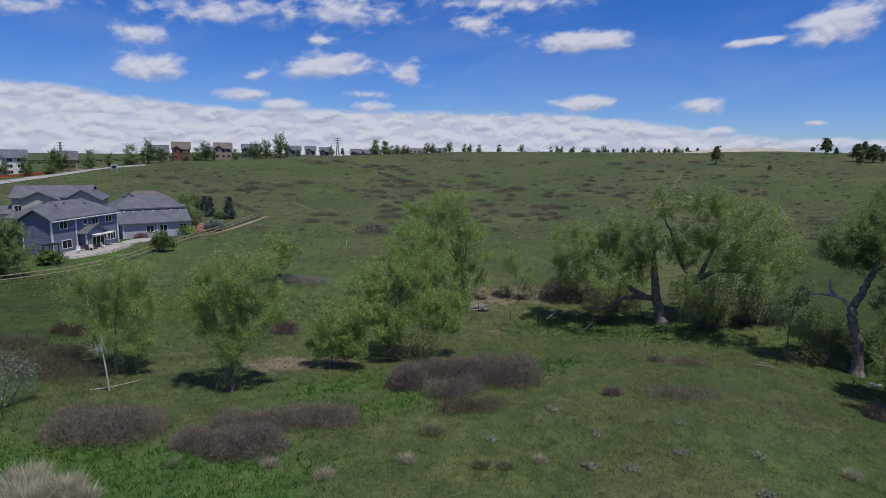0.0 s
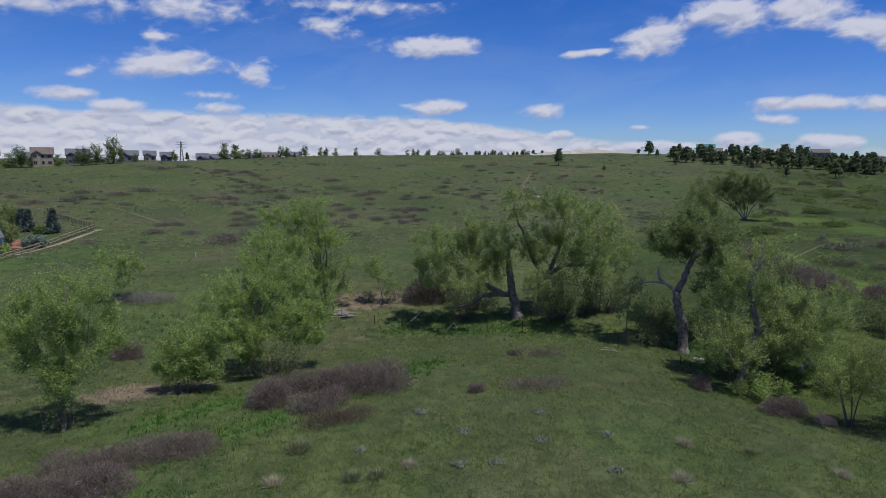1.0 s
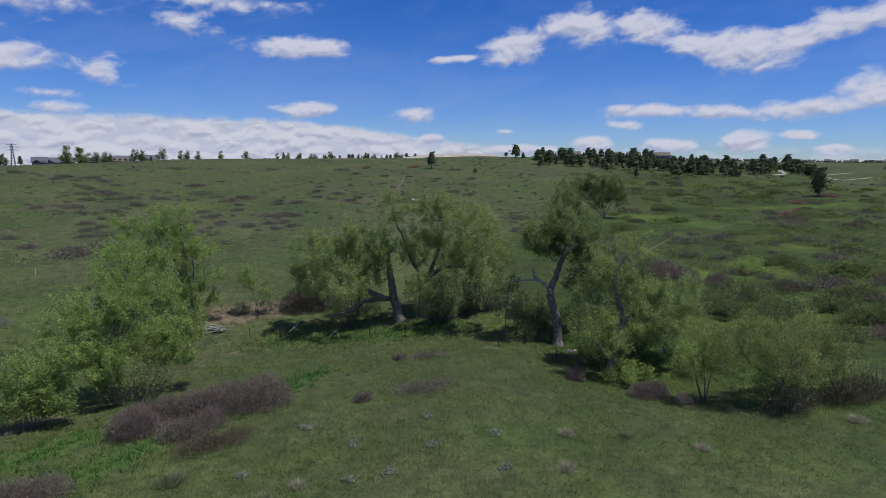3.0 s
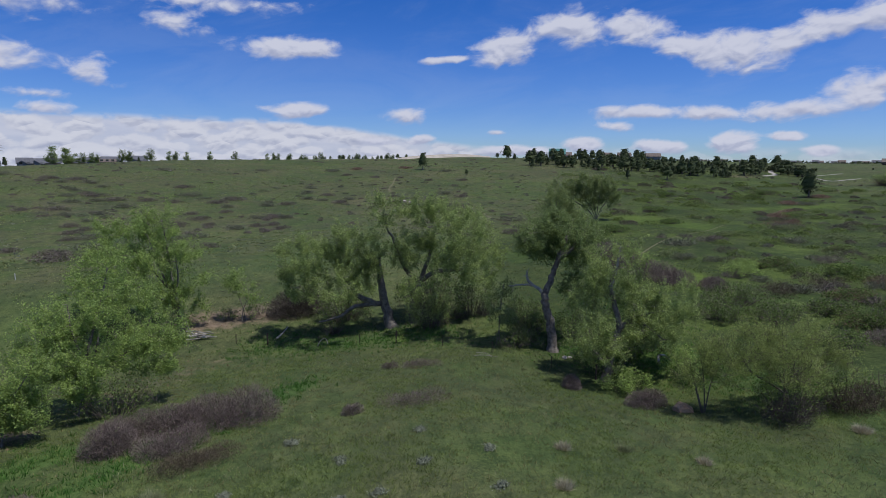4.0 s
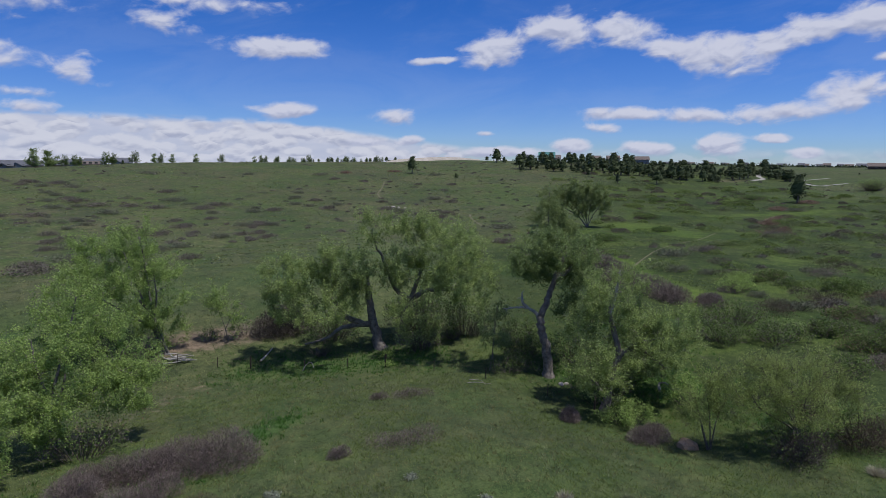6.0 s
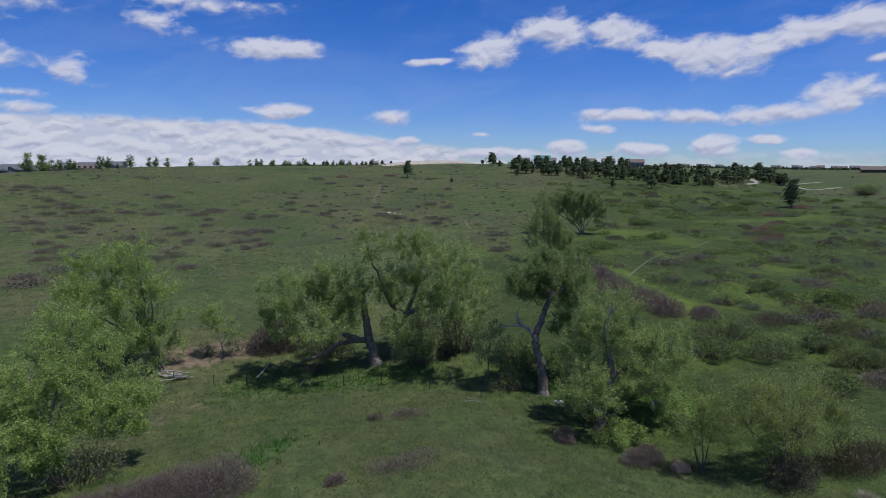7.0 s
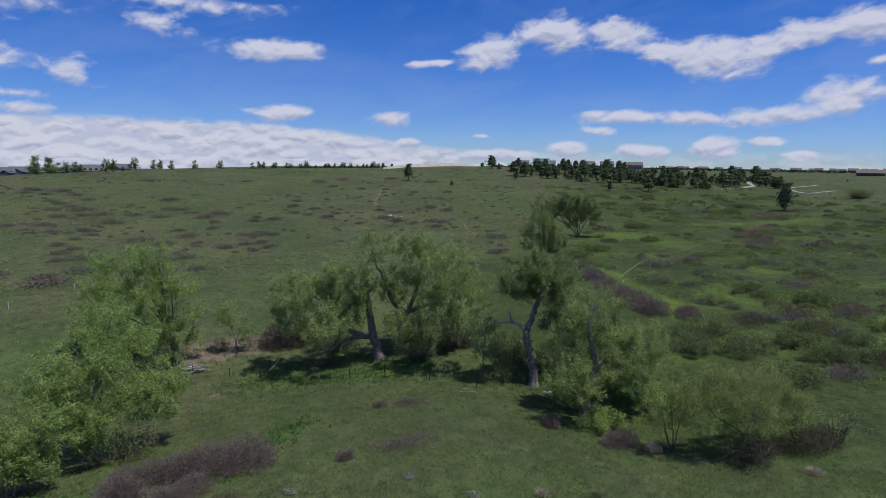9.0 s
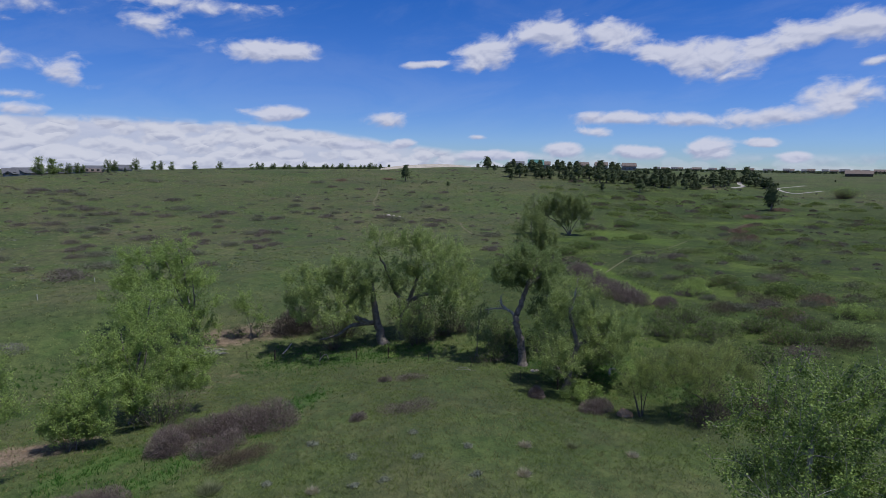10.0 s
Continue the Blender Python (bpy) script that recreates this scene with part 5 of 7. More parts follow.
def gable_roof(name, x0, x1, y0, y1, eave, ridge, mat, along="x", over=0.45, t=0.18):
    """Two slopes with thickness and overhang."""
    bm = bmesh.new()
    if along == "x":
        mid, lo, hi = (y0 + y1) / 2, y0, y1
    else:
        mid, lo, hi = (x0 + x1) / 2, x0, x1
    k = (ridge - eave) / (mid - lo)
    prof = [(lo - over, eave - over * k), (mid, ridge), (hi + over, eave - over * k), (hi + over, eave - over * k + t), (mid, ridge + t), (lo - over, eave - over * k + t)]
    prof = [(p, q + 0.03) for p, q in prof]
    if along == "x":
        a, b = [bm.verts.new((x0 - over, p, q)) for p, q in prof], [bm.verts.new((x1 + over, p, q)) for p, q in prof]
    else:
        a, b = [bm.verts.new((p, y0 - over, q)) for p, q in prof], [bm.verts.new((p, y1 + over, q)) for p, q in prof]
    for q in ((0, 1, 4, 5), (1, 2, 3, 4)):
        bm.faces.new([a[i] for i in q])
        bm.faces.new([b[i] for i in q][::-1])
    for i in range(6):
        j = (i + 1) % 6
        bm.faces.new([a[i], b[i], b[j], a[j]])
    return from_bm(name, bm, mat)


def hip_roof(name, x0, x1, y0, y1, eave, ridge, mat, over=0.5, t=0.18, inset=None):
    """Four slopes; the ridge runs along x."""
    bm = bmesh.new()
    inset = inset if inset is not None else (y1 - y0) / 2 * 0.9
    lo = [bm.verts.new(p) for p in ((x0 - over, y0 - over, eave - 0.1), (x1 + over, y0 - over, eave - 0.1), (x1 + over, y1 + over, eave - 0.1), (x0 - over, y1 + over, eave - 0.1))]
    up = [bm.verts.new((v.co.x, v.co.y, v.co.z + t)) for v in lo]
    r = [bm.verts.new((x0 + inset, (y0 + y1) / 2, ridge)), bm.verts.new((x1 - inset, (y0 + y1) / 2, ridge))]
    bm.faces.new(lo[::-1])
    for i in range(4):
        bm.faces.new([lo[i], lo[(i + 1) % 4], up[(i + 1) % 4], up[i]])
    bm.faces.new([up[0], up[1], r[1], r[0]])
    bm.faces.new([up[1], up[2], r[1]])
    bm.faces.new([up[2], up[3], r[0], r[1]])
    bm.faces.new([up[3], up[0], r[0]])
    return from_bm(name, bm, mat)


def frame_bm(bm, w, h, bar=0.09, deep=0.1, cross=1):
    box_bm(bm, -w / 2, -deep / 2, 0, -w / 2 + bar, deep / 2, h)
    box_bm(bm, w / 2 - bar, -deep / 2, 0, w / 2, deep / 2, h)
    box_bm(bm, -w / 2 + bar, -deep / 2, 0, w / 2 - bar, deep / 2, bar)
    box_bm(bm, -w / 2 + bar, -deep / 2, h - bar, w / 2 - bar, deep / 2, h)
    for i in range(cross):
        x = -w / 2 + w * (i + 1) / (cross + 1)
        box_bm(bm, x - 0.03, -deep / 2 + 0.01, bar, x + 0.03, deep / 2 - 0.01, h - bar)


def window(parent, x, y, z, w, h, facing=0.0, cross=1, name="window", trim=None):
    """A framed window in a wall that faces -y of the house when facing is 0."""
    bm = bmesh.new()
    frame_bm(bm, w, h, cross=cross)
    ob = part(name, from_bm("window_frame", bm, trim or TRIM), parent)
    ob.matrix_basis = pose(x, y, z, 0, 0, facing)
    pn = part("pane", box_mesh("pane", -w / 2 + 0.06, -0.02, 0.06, w / 2 - 0.06, 0.02, h - 0.06, GLASS), ob)
    return pn


def house(x, y, yaw, label, z=None, group=""):
    root = new("house")
    root.matrix_world = pose(x, y, on_ground(x, y) if z is None else z, 0, 0, yaw)
    return tagged(root, label, "house", group)


# ---- the blue house above the meadow ----
h1 = house(-55.7, 83.9, 80.3, "two-storey blue house with white trim and grey shingle roof")
part("wall", box_mesh("wall", 1.6, 0, -1.2, 13.6, 8.0, 5.3, BLUE), h1)
part("wall", wall_block("wall", 0.0, 1.6, 0, 4.8, 5.3, 6.6, BLUE), h1)
part("wall", wall_block("wall", 1.0, 7.6, 8.0, 12.0, 2.7, 4.0, BLUE), h1)
part("roof", hip_roof("roof", 0.6, 13.6, 0, 8.0, 5.25, 7.5, ROOF, 0.45, 0.18, 2.6), h1, "grey asphalt shingle roof")
part("roof", gable_roof("roof", 0.0, 2.6, 0, 4.8, 5.3, 6.6, ROOF), h1, "grey asphalt shingle roof")
part("roof", gable_roof("roof", 1.0, 7.6, 8.0, 12.0, 2.7, 4.0, ROOF), h1, "grey asphalt shingle roof")


def lap_boards(name, length, z0, z1, mat, pitch=0.27):
    """Courses of lapped boards along x, each a wedge that stands out at its foot."""
    vs, fs = [], []
    for i in range(int((z1 - z0) / pitch)):
        z, k = z0 + i * pitch, len(vs)
        vs += [(0, -0.045, z), (length, -0.045, z), (length, 0, z), (0, 0, z), (0, -0.012, z + pitch), (length, -0.012, z + pitch), (length, 0, z + pitch), (0, 0, z + pitch)]
        fs += [(k, k + 1, k + 5, k + 4), (k + 3, k + 2, k + 1, k), (k + 4, k + 5, k + 6, k + 7), (k, k + 4, k + 7, k + 3), (k + 1, k + 2, k + 6, k + 5)]
    return mesh_of(name, vs, fs, mat)


for bx, ln, za, zb in ((0.12, 4.36, -0.6, 5.2), (4.72, 0.3, -0.6, 2.7), (9.02, 4.46, -0.6, 5.2), (4.72, 4.3, 3.8, 5.2)):
    part("siding", lap_boards("siding", ln, za, zb, BLUE), h1).matrix_basis = pose(bx, -0.005, 0)
part("siding", lap_boards("siding", 4.6, -0.6, 5.2, BLUE), h1).matrix_basis = pose(-0.005, 4.7, 0, 0, 0, -90)
for cx in (0.0, 4.6, 13.6):
    part("corner_board", box_mesh("corner_board", cx - 0.12, -0.08, -0.6, cx + 0.12, 0.1, 5.2, TRIM), h1)
part("corner_board", box_mesh("corner_board", -0.06, 4.66, -0.6, 0.1, 4.84, 5.0, TRIM), h1)
part("gutter", box_mesh("gutter", -0.4, -0.6, 4.98, 13.9, -0.47, 5.12, TRIM, 0.02), h1)
for wx, wz, ww, wh, cr in ((2.2, 3.7, 1.5, 1.25, 1), (8.6, 3.7, 1.4, 1.2, 1), (11.6, 3.7, 1.5, 1.2, 1), (2.6, 0.75, 1.9, 1.35, 1), (12.0, 0.8, 1.9, 1.4, 2), (10.5, 0.95, 0.8, 1.2, 0)):
    window(h1, wx, -0.03, wz, ww, wh, 0, cr)
ring, k = [], 20
for i in range(k + 1):
    a = 2 * math.pi * i / k
    ring.append((6.5 + 0.48 * math.cos(a), -0.03, 4.35 + 0.48 * math.sin(a)))
ov = part("round_window", mesh_of("round_window", *tubes([(ring, [0.07] * (k + 1))], 6), TRIM, True), h1, "round white-framed window")
disc = bmesh.new()
bmesh.ops.create_cone(disc, cap_ends=True, segments=20, radius1=0.46, radius2=0.46, depth=0.04, matrix=pose(6.5, -0.02, 4.35, 90))
part("pane", from_bm("pane", disc, GLASS), ov)
# the covered bay with its small gable, awning and sliding door
part("bay", wall_block("bay", 5.0, 9.0, -1.3, 0.02, 2.75, 3.75, BLUE, "y"), h1)
part("bay_roof", gable_roof("bay_roof", 5.0, 9.0, -1.3, 0.0, 2.75, 3.75, ROOF, "y", 0.4), h1)
part("bay_post", box_mesh("bay_post", 4.85, -1.42, -0.6, 5.06, -1.25, 2.6, TRIM), h1)
part("awning", box_mesh("awning", 5.9, -2.3, 2.32, 9.9, -1.28, 2.44, TRIM, 0.02), h1, "white patio awning")
dr = bmesh.new()
frame_bm(dr, 2.6, 2.05, 0.1, 0.12, 2)
dob = part("sliding_door", from_bm("sliding_door", dr, TRIM), h1, "white-framed sliding glass door")
dob.matrix_basis = pose(7.4, -1.33, 0.05)
part("pane", box_mesh("pane", -1.2, -0.02, 0.08, 1.2, 0.02, 1.97, GLASS), dob)
for vx, vy in ((4.0, 2.6), (6.0, 3.0), (9.5, 2.4), (3.0, 3.6)):
    part("roof_vent", box_mesh("roof_vent", vx, vy, 5.3 + vy * 0.5, vx + 0.35, vy + 0.3, 5.3 + vy * 0.5 + 0.42, DARKWOOD, 0.03), h1)

# ---- the long grey-roofed house beside it ----
h2 = house(-54.0, 100.2, 36.0, "pale blue house with a broad two-tier grey roof")
part("wall", wall_block("wall", 0.0, 10.9, 0, 9.0, 2.65, 2.9, BLUE_PALE), h2)
part("wall", wall_block("wall", 0.0, 10.7, 3.2, 12.0, 4.7, 4.8, SLATE), h2)
part("lower_roof", gable_roof("lower_roof", -0.2, 10.7, 0, 9.4, 2.7, 5.1, ROOF, "x", 0.45), h2, "grey asphalt shingle roof")
part("upper_roof", hip_roof("upper_roof", -0.6, 10.7, 3.4, 12.4, 4.85, 7.3, ROOF, 0.35, 0.22, 3.2), h2, "grey hipped shingle roof")
for cx in (0.0, 5.4, 10.9):
    part("corner_board", box_mesh("corner_board", cx - 0.1, -0.07, -0.6, cx + 0.1, 0.08, 2.6, TRIM), h2)
for wx in (4.2, 6.4, 9.7):
    window(h2, wx, -0.03, 0.95, 1.3, 1.25, 0, 1)
for k in range(7):
    part("roof_vent", box_mesh("roof_vent", 0.6 + 1.55 * k, 2.95, 4.3, 0.85 + 1.55 * k, 3.15, 4.5, TRIM, 0.02), h2, "small white roof vent")
part("dormer", wall_block("dormer", 1.6, 2.9, 6.9, 8.4, 6.9, 7.4, TRIM, "y", 6.2), h2)
part("dormer_roof", gable_roof("dormer_roof", 1.6, 2.9, 6.9, 8.4, 6.9, 7.4, ROOF, "y", 0.2, 0.12), h2)

# ---- the beige house behind ----
h3 = house(-81.0, 111.0, 20.0, "beige two-storey house with several grey gables")
part("wall", wall_block("wall", 0, 13.0, 2, 11, 5.7, 7.6, BEIGE), h3)
part("wall", wall_block("wall", 2.0, 8.0, 0, 5, 5.4, 6.8, BEIGE, "y"), h3)
part("wall", wall_block("wall", 9.4, 15.4, -1.0, 8, 5.4, 7.2, BEIGE, "y"), h3)
part("wall", wall_block("wall", -4.0, 0.2, 1.0, 6, 2.8, 4.0, OFFWHITE), h3)
part("roof", gable_roof("roof", 0, 13.0, 2, 11, 5.7, 7.6, ROOF), h3)
part("roof", gable_roof("roof", 2.0, 8.0, 0, 5, 5.4, 6.8, ROOF, "y"), h3)
part("roof", gable_roof("roof", 9.4, 15.4, -1.0, 8, 5.4, 7.2, ROOF, "y"), h3)
part("roof", gable_roof("roof", -4.0, 0.2, 1.0, 6, 2.8, 4.0, ROOF), h3)
for wx, wy, wz in ((1.0, 1.97, 3.0), (4.0, -0.03, 2.6), (6.2, -0.03, 2.6), (12.4, -1.03, 2.8), (-2.4, 0.97, 1.0), (0.9, 1.97, 0.8)):
    window(h3, wx, wy, wz, 1.4, 1.3)

# ---- the brown-roofed house beyond ----
h4 = house(-68.0, 124.0, 28.0, "house with a brown shingle roof behind the others")
part("wall", wall_block("wall", 0, 12.0, 0, 9, 3.2, 3.3, TANWALL), h4)
part("roof", hip_roof("roof", 0, 12.0, 0, 9, 3.3, 6.0, ROOF_BROWN), h4, "brown shingle roof")
for wx in (2.0, 6.0, 10.0):
    window(h4, wx, -0.03, 1.0, 1.3, 1.3)


def fx(x0, y0, yaw, lx, ly):
    a = radians(yaw)
    return x0 + lx * math.cos(a) - ly * math.sin(a), y0 + lx * math.sin(a) + ly * math.cos(a)


# ---- patio, garden and its furniture ----
def patio(cx, cy, rx, ry, yaw, label):
    bm = bmesh.new()
    n = 36
    lo = [bm.verts.new((rx * math.cos(2 * math.pi * i / n) * (1 + 0.05 * math.sin(3 * i)), ry * math.sin(2 * math.pi * i / n), -0.5)) for i in range(n)]
    hi = [bm.verts.new((v.co.x, v.co.y, 0.16)) for v in lo]
    bm.faces.new(hi)
    for i in range(n):
        bm.faces.new([lo[i], lo[(i + 1) % n], hi[(i + 1) % n], hi[i]])
    ob = new("patio", from_bm("patio", bm, CONCRETE))
    ob.matrix_world = pose(cx, cy, on_ground(cx, cy), 0, 0, yaw)
    return tagged(ob, label, "patio", kind="structure")


px, py = fx(-55.7, 83.9, 80.3, 5.6, -2.4)
patio(px, py, 6.6, 2.7, 80.3, "curved pale concrete patio behind the blue house")
px, py = fx(-55.7, 83.9, 80.3, 14.6, -3.2)
patio(px, py, 3.4, 1.9, 70, "rounded pale concrete garden pad")
for r in range(3):
    line = []
    for i in range(15):
        a = radians(200 + 140 * i / 14)
        lx, ly = 5.2 + (6.4 + 0.45 * r) * math.cos(a), -2.4 + (2.8 + 0.5 * r) * math.sin(a)
        wx, wy = fx(-55.7, 83.9, 80.3, lx, ly)
        line.append((wx, wy, on_ground(wx, wy) + 0.12 - 0.12 * r))
    tagged(new("garden_wall", mesh_of("garden_wall", *tubes([(line, [0.16] * 15)], 6), STONE)), "low curved stone garden edging below the patio", "wall", "patio steps")


def chair_meshes():
    frame_b = bmesh.new()
    box_bm(frame_b, -0.28, -0.26, 0.38, 0.28, 0.28, 0.45)
    back = bmesh.new()
    box_bm(back, -0.28, 0.22, 0.45, 0.28, 0.3, 0.95)
    leg = bmesh.new()
    box_bm(leg, -0.03, -0.03, 0, 0.03, 0.03, 0.38)
    return from_bm("seat", frame_b, TRIM, 0.01), from_bm("backrest", back, TRIM, 0.01), from_bm("leg", leg, TRIM)


seat_me, back_me, leg_me = chair_meshes()
chair = tagged(new("patio_chair"), "white patio chair on the concrete patio", "chair", "patio chairs")
part("seat", seat_me, chair)
part("backrest", back_me, chair)
for sx in (-0.23, 0.23):
    for sy in (-0.2, 0.22):
        part("leg", leg_me, chair).matrix_basis = pose(sx, sy, 0)
spotsc = ((4.3, -2.6, 200), (2.2, -2.2, 30), (6.4, -2.9, 150))
for n, (lx, ly, yw) in enumerate(spotsc):
    wx, wy = fx(-55.7, 83.9, 80.3, lx, ly)
    m = pose(wx, wy, on_ground(px, py) + 0.2, 0, 0, yw)
    wz = on_ground(*fx(-55.7, 83.9, 80.3, 5.6, -2.4)) + 0.165
    m.translation.z = wz
    if n:
        copy_thing(chair, m)
    else:
        chair.matrix_world = m
wz = on_ground(*fx(-55.7, 83.9, 80.3, 5.6, -2.4)) + 0.165
wx, wy = fx(-55.7, 83.9, 80.3, 3.6, -1.6)
um = tagged(new("patio_umbrella"), "closed dark blue patio umbrella on a stand", "umbrella")
um.matrix_world = pose(wx, wy, wz)
part("pole", mesh_of("pole", *tubes([([(0, 0, 0), (0, 0, 1.3), (0, 0, 2.5)], [0.03] * 3)], 8), STEEL, True), um)
part("canopy", mesh_of("canopy", *tubes([(curve_through([(0, 0, 0.95), (0, 0, 1.3), (0, 0, 1.9), (0, 0, 2.45)], 3), np.interp(np.linspace(0, 1, 10), [0, 0.2, 0.5, 1], [0.2, 0.26, 0.18, 0.04]))], 10), DARKCLOTH, True), um)
part("base", mesh_of("base", *tubes([([(0, 0, 0), (0, 0, 0.06), (0, 0, 0.1)], [0.28, 0.27, 0.05])], 14), STEEL), um)
wx, wy = fx(-55.7, 83.9, 80.3, 5.0, -2.0)
sofa = tagged(new("patio_sofa"), "dark wicker patio sofa on the concrete", "sofa")
sofa.matrix_world = pose(wx, wy, wz, 0, 0, 80)
part("seat", box_mesh("seat", -0.9, -0.4, 0.0, 0.9, 0.4, 0.42, DARKWOOD, 0.04), sofa)
part("backrest", box_mesh("backrest", -0.9, 0.3, 0.42, 0.9, 0.45, 0.8, DARKWOOD, 0.03), sofa)
for sx in (-0.9, 0.76):
    part("armrest", box_mesh("armrest", sx, -0.4, 0.42, sx + 0.14, 0.3, 0.62, DARKWOOD, 0.02), sofa)
wx, wy = fx(-55.7, 83.9, 80.3, -1.0, -0.6)
arb = tagged(new("garden_arbor"), "dark wooden garden arbor beside the patio", "arbor")
arb.matrix_world = pose(wx, wy, on_ground(wx, wy), 0, 0, 80)
for sx in (-0.8, 0.8):
    for sy in (-0.5, 0.5):
        part("post", box_mesh("post", sx - 0.06, sy - 0.06, -0.2, sx + 0.06, sy + 0.06, 1.9, DARKWOOD), arb)
for sx in (-0.9, -0.45, 0.0, 0.45, 0.9):
    part("beam", box_mesh("beam", sx - 0.04, -0.8, 1.9, sx + 0.04, 0.8, 2.02, DARKWOOD), arb)

rng = np.random.default_rng(90)
for x, y, w, h, lab, leaf in ((-50.5, 120.3, 4.2, 3.4, "round grey-green garden bush", LEAF_GREY), (-42.9, 112.5, 3.2, 2.2, "silvery garden bush inside the fence", LEAF_SILVER), (-42.0, 88.2, 2.9, 3.2, "dark green bush by the rail fence", LEAF_LOW),
                              (-46.0, 106.8, 2.8, 1.8, "yellow-green garden bush by the fence", LEAF_SPRING), (-54.6, 103.5, 1.8, 1.5, "small garden bush by the wall", LEAF_DARK), (-48.1, 131.0, 3.0, 1.6, "low green garden bush", LEAF_LOW),
                              (-56.6, 132.0, 4.2, 5.4, "tall dark garden bush", LEAF_DARK), (-50.6, 118.4, 4.0, 4.4, "tall grey-green garden bush", LEAF_GREY), (-58.0, 140.0, 4.2, 5.0, "tall dark garden bush", LEAF_LOW),                               (-56.6, 74.0, 4.0, 3.0, "dark green garden shrub by the rail fence", LEAF_DARK), (-52.6, 78.4, 2.6, 2.0, "dark green garden shrub", LEAF_LOW)):
    leafy_shrub(x, y, w * 1.15, h * 1.1, lab, leaf, 1900, 0.26, name="garden_bush", d=w)
wx, wy = fx(-54.0, 100.2, 36, 2.4, -1.2)
twig_shrub(wx, wy, 2.2, 1.6, "dark red garden shrub against the pale wall", TWIG_RED, 900, tw=0.03, name="garden_shrub")
for x, y, h in ((-52.0, 134.5, 4.6), (-46.4, 131.0, 5.0), (-55.0, 139.0, 4.2)):
    root = thing("spruce_tree", x, y, "blue-green spruce in the fenced garden", "tree", "garden spruces")
    trunk, crown = conifer_meshes(h, h * 0.8, SPRUCE, 12, 26, 95, 0.04, taper=0.95)
    part("trunk", trunk, root)
    part("crown", crown, root)


def stone_mesh(s, mat, seed):
    bm = bmesh.new()
    bmesh.ops.create_icosphere(bm, subdivisions=2, radius=s)
    for v in bm.verts:
        v.co *= 1 + 0.35 * noise.noise(v.co / s * 1.3 + Vector((seed, 0, 0)))
        v.co.z *= 0.6
    return from_bm("boulder", bm, mat)


for k, (x, y, s, mat) in enumerate(((-54.5, 128.5, 1.2, REDSTONE), (-52.0, 126.0, 0.9, REDSTONE), (-46.5, 115.0, 1.0, REDSTONE), (-44.8, 110.0, 0.9, REDSTONE), (-47.5, 118.0, 0.8, REDSTONE), (-56.0, 131.5, 1.3, STONE),
                                    (80.1, 184.1, 0.75, STONE), (81.6, 183.0, 0.5, STONE), (82.5, 180.3, 0.45, STONE), (79.0, 186.0, 0.4, STONE), (14.6, 309.0, 0.8, STONE), (34.0, 28.9, 0.7, TANSTONE), (34.4, 42.6, 0.26, STONE), (34.9, 42.5, 0.2, STONE))):
    ob = new("boulder", stone_mesh(s, mat, k))
    ob.matrix_world = pose(x, y, on_ground(x, y) + s * 0.2, 0, 0, 40 * k)
    tagged(ob, "red sandstone garden boulder" if mat is REDSTONE else "pale weathered boulder in the grass", "rock", "boulders")

# ---- rail fence round the gardens ----
RAIL = [(-51.4, 65.4), (-48.7, 69.0), (-46.9, 71.7), (-45.4, 75.1), (-43.5, 81.2), (-43.0, 88.0), (-42.6, 92.3), (-42.0, 97.1), (-41.7, 106.4), (-41.3, 117.7), (-40.7, 136.8)]
first = [(-70.0, 54.0), (-60.0, 59.0)]


def even(pts, gap):
    p = np.array(pts, float)
    s = np.r_[0, np.cumsum(np.linalg.norm(np.diff(p, axis=0), axis=1))]
    u = np.linspace(0, s[-1], int(s[-1] / gap) + 1)
    return np.stack([np.interp(u, s, p[:, 0]), np.interp(u, s, p[:, 1])], -1)


fence = tagged(new("rail_fence"), "weathered two-rail wooden fence round the gardens", "fence")
post_me = box_mesh("post", -0.07, -0.07, -0.4, 0.07, 0.07, 1.15, WOOD, 0.01)
fp = even(first + RAIL, 2.5)
for i, (x, y) in enumerate(fp):
    part("post", post_me, fence).matrix_basis = pose(x, y, on_ground(x, y))
    if i + 1 < len(fp):
        x2, y2 = fp[i + 1]
        for zz in (0.5, 0.98):
            a, b = Vector((x, y, on_ground(x, y) + zz)), Vector((x2, y2, on_ground(x2, y2) + zz))
            part("rail", mesh_of("rail", *tubes([([a, (a + b) / 2, b], [0.075, 0.08, 0.075])], 6), WOOD), fence)
picket = tagged(new("picket_fence"), "pale open wooden garden fence with upright posts", "fence")
pp = even([(-40.7, 136.8), (-46.8, 145.8), (-52.4, 153.2), (-58.4, 160.7)], 1.5)
for i, (x, y) in enumerate(pp):
    part("post", post_me, picket).matrix_basis = pose(x, y, on_ground(x, y))
    if i + 1 < len(pp):
        x2, y2 = pp[i + 1]
        for zz in (0.35, 0.75, 1.08):
            a, b = Vector((x, y, on_ground(x, y) + zz)), Vector((x2, y2, on_ground(x2, y2) + zz))
            part("rail", mesh_of("rail", *tubes([([a, (a + b) / 2, b], [0.045] * 3)], 5), WOOD), picket)


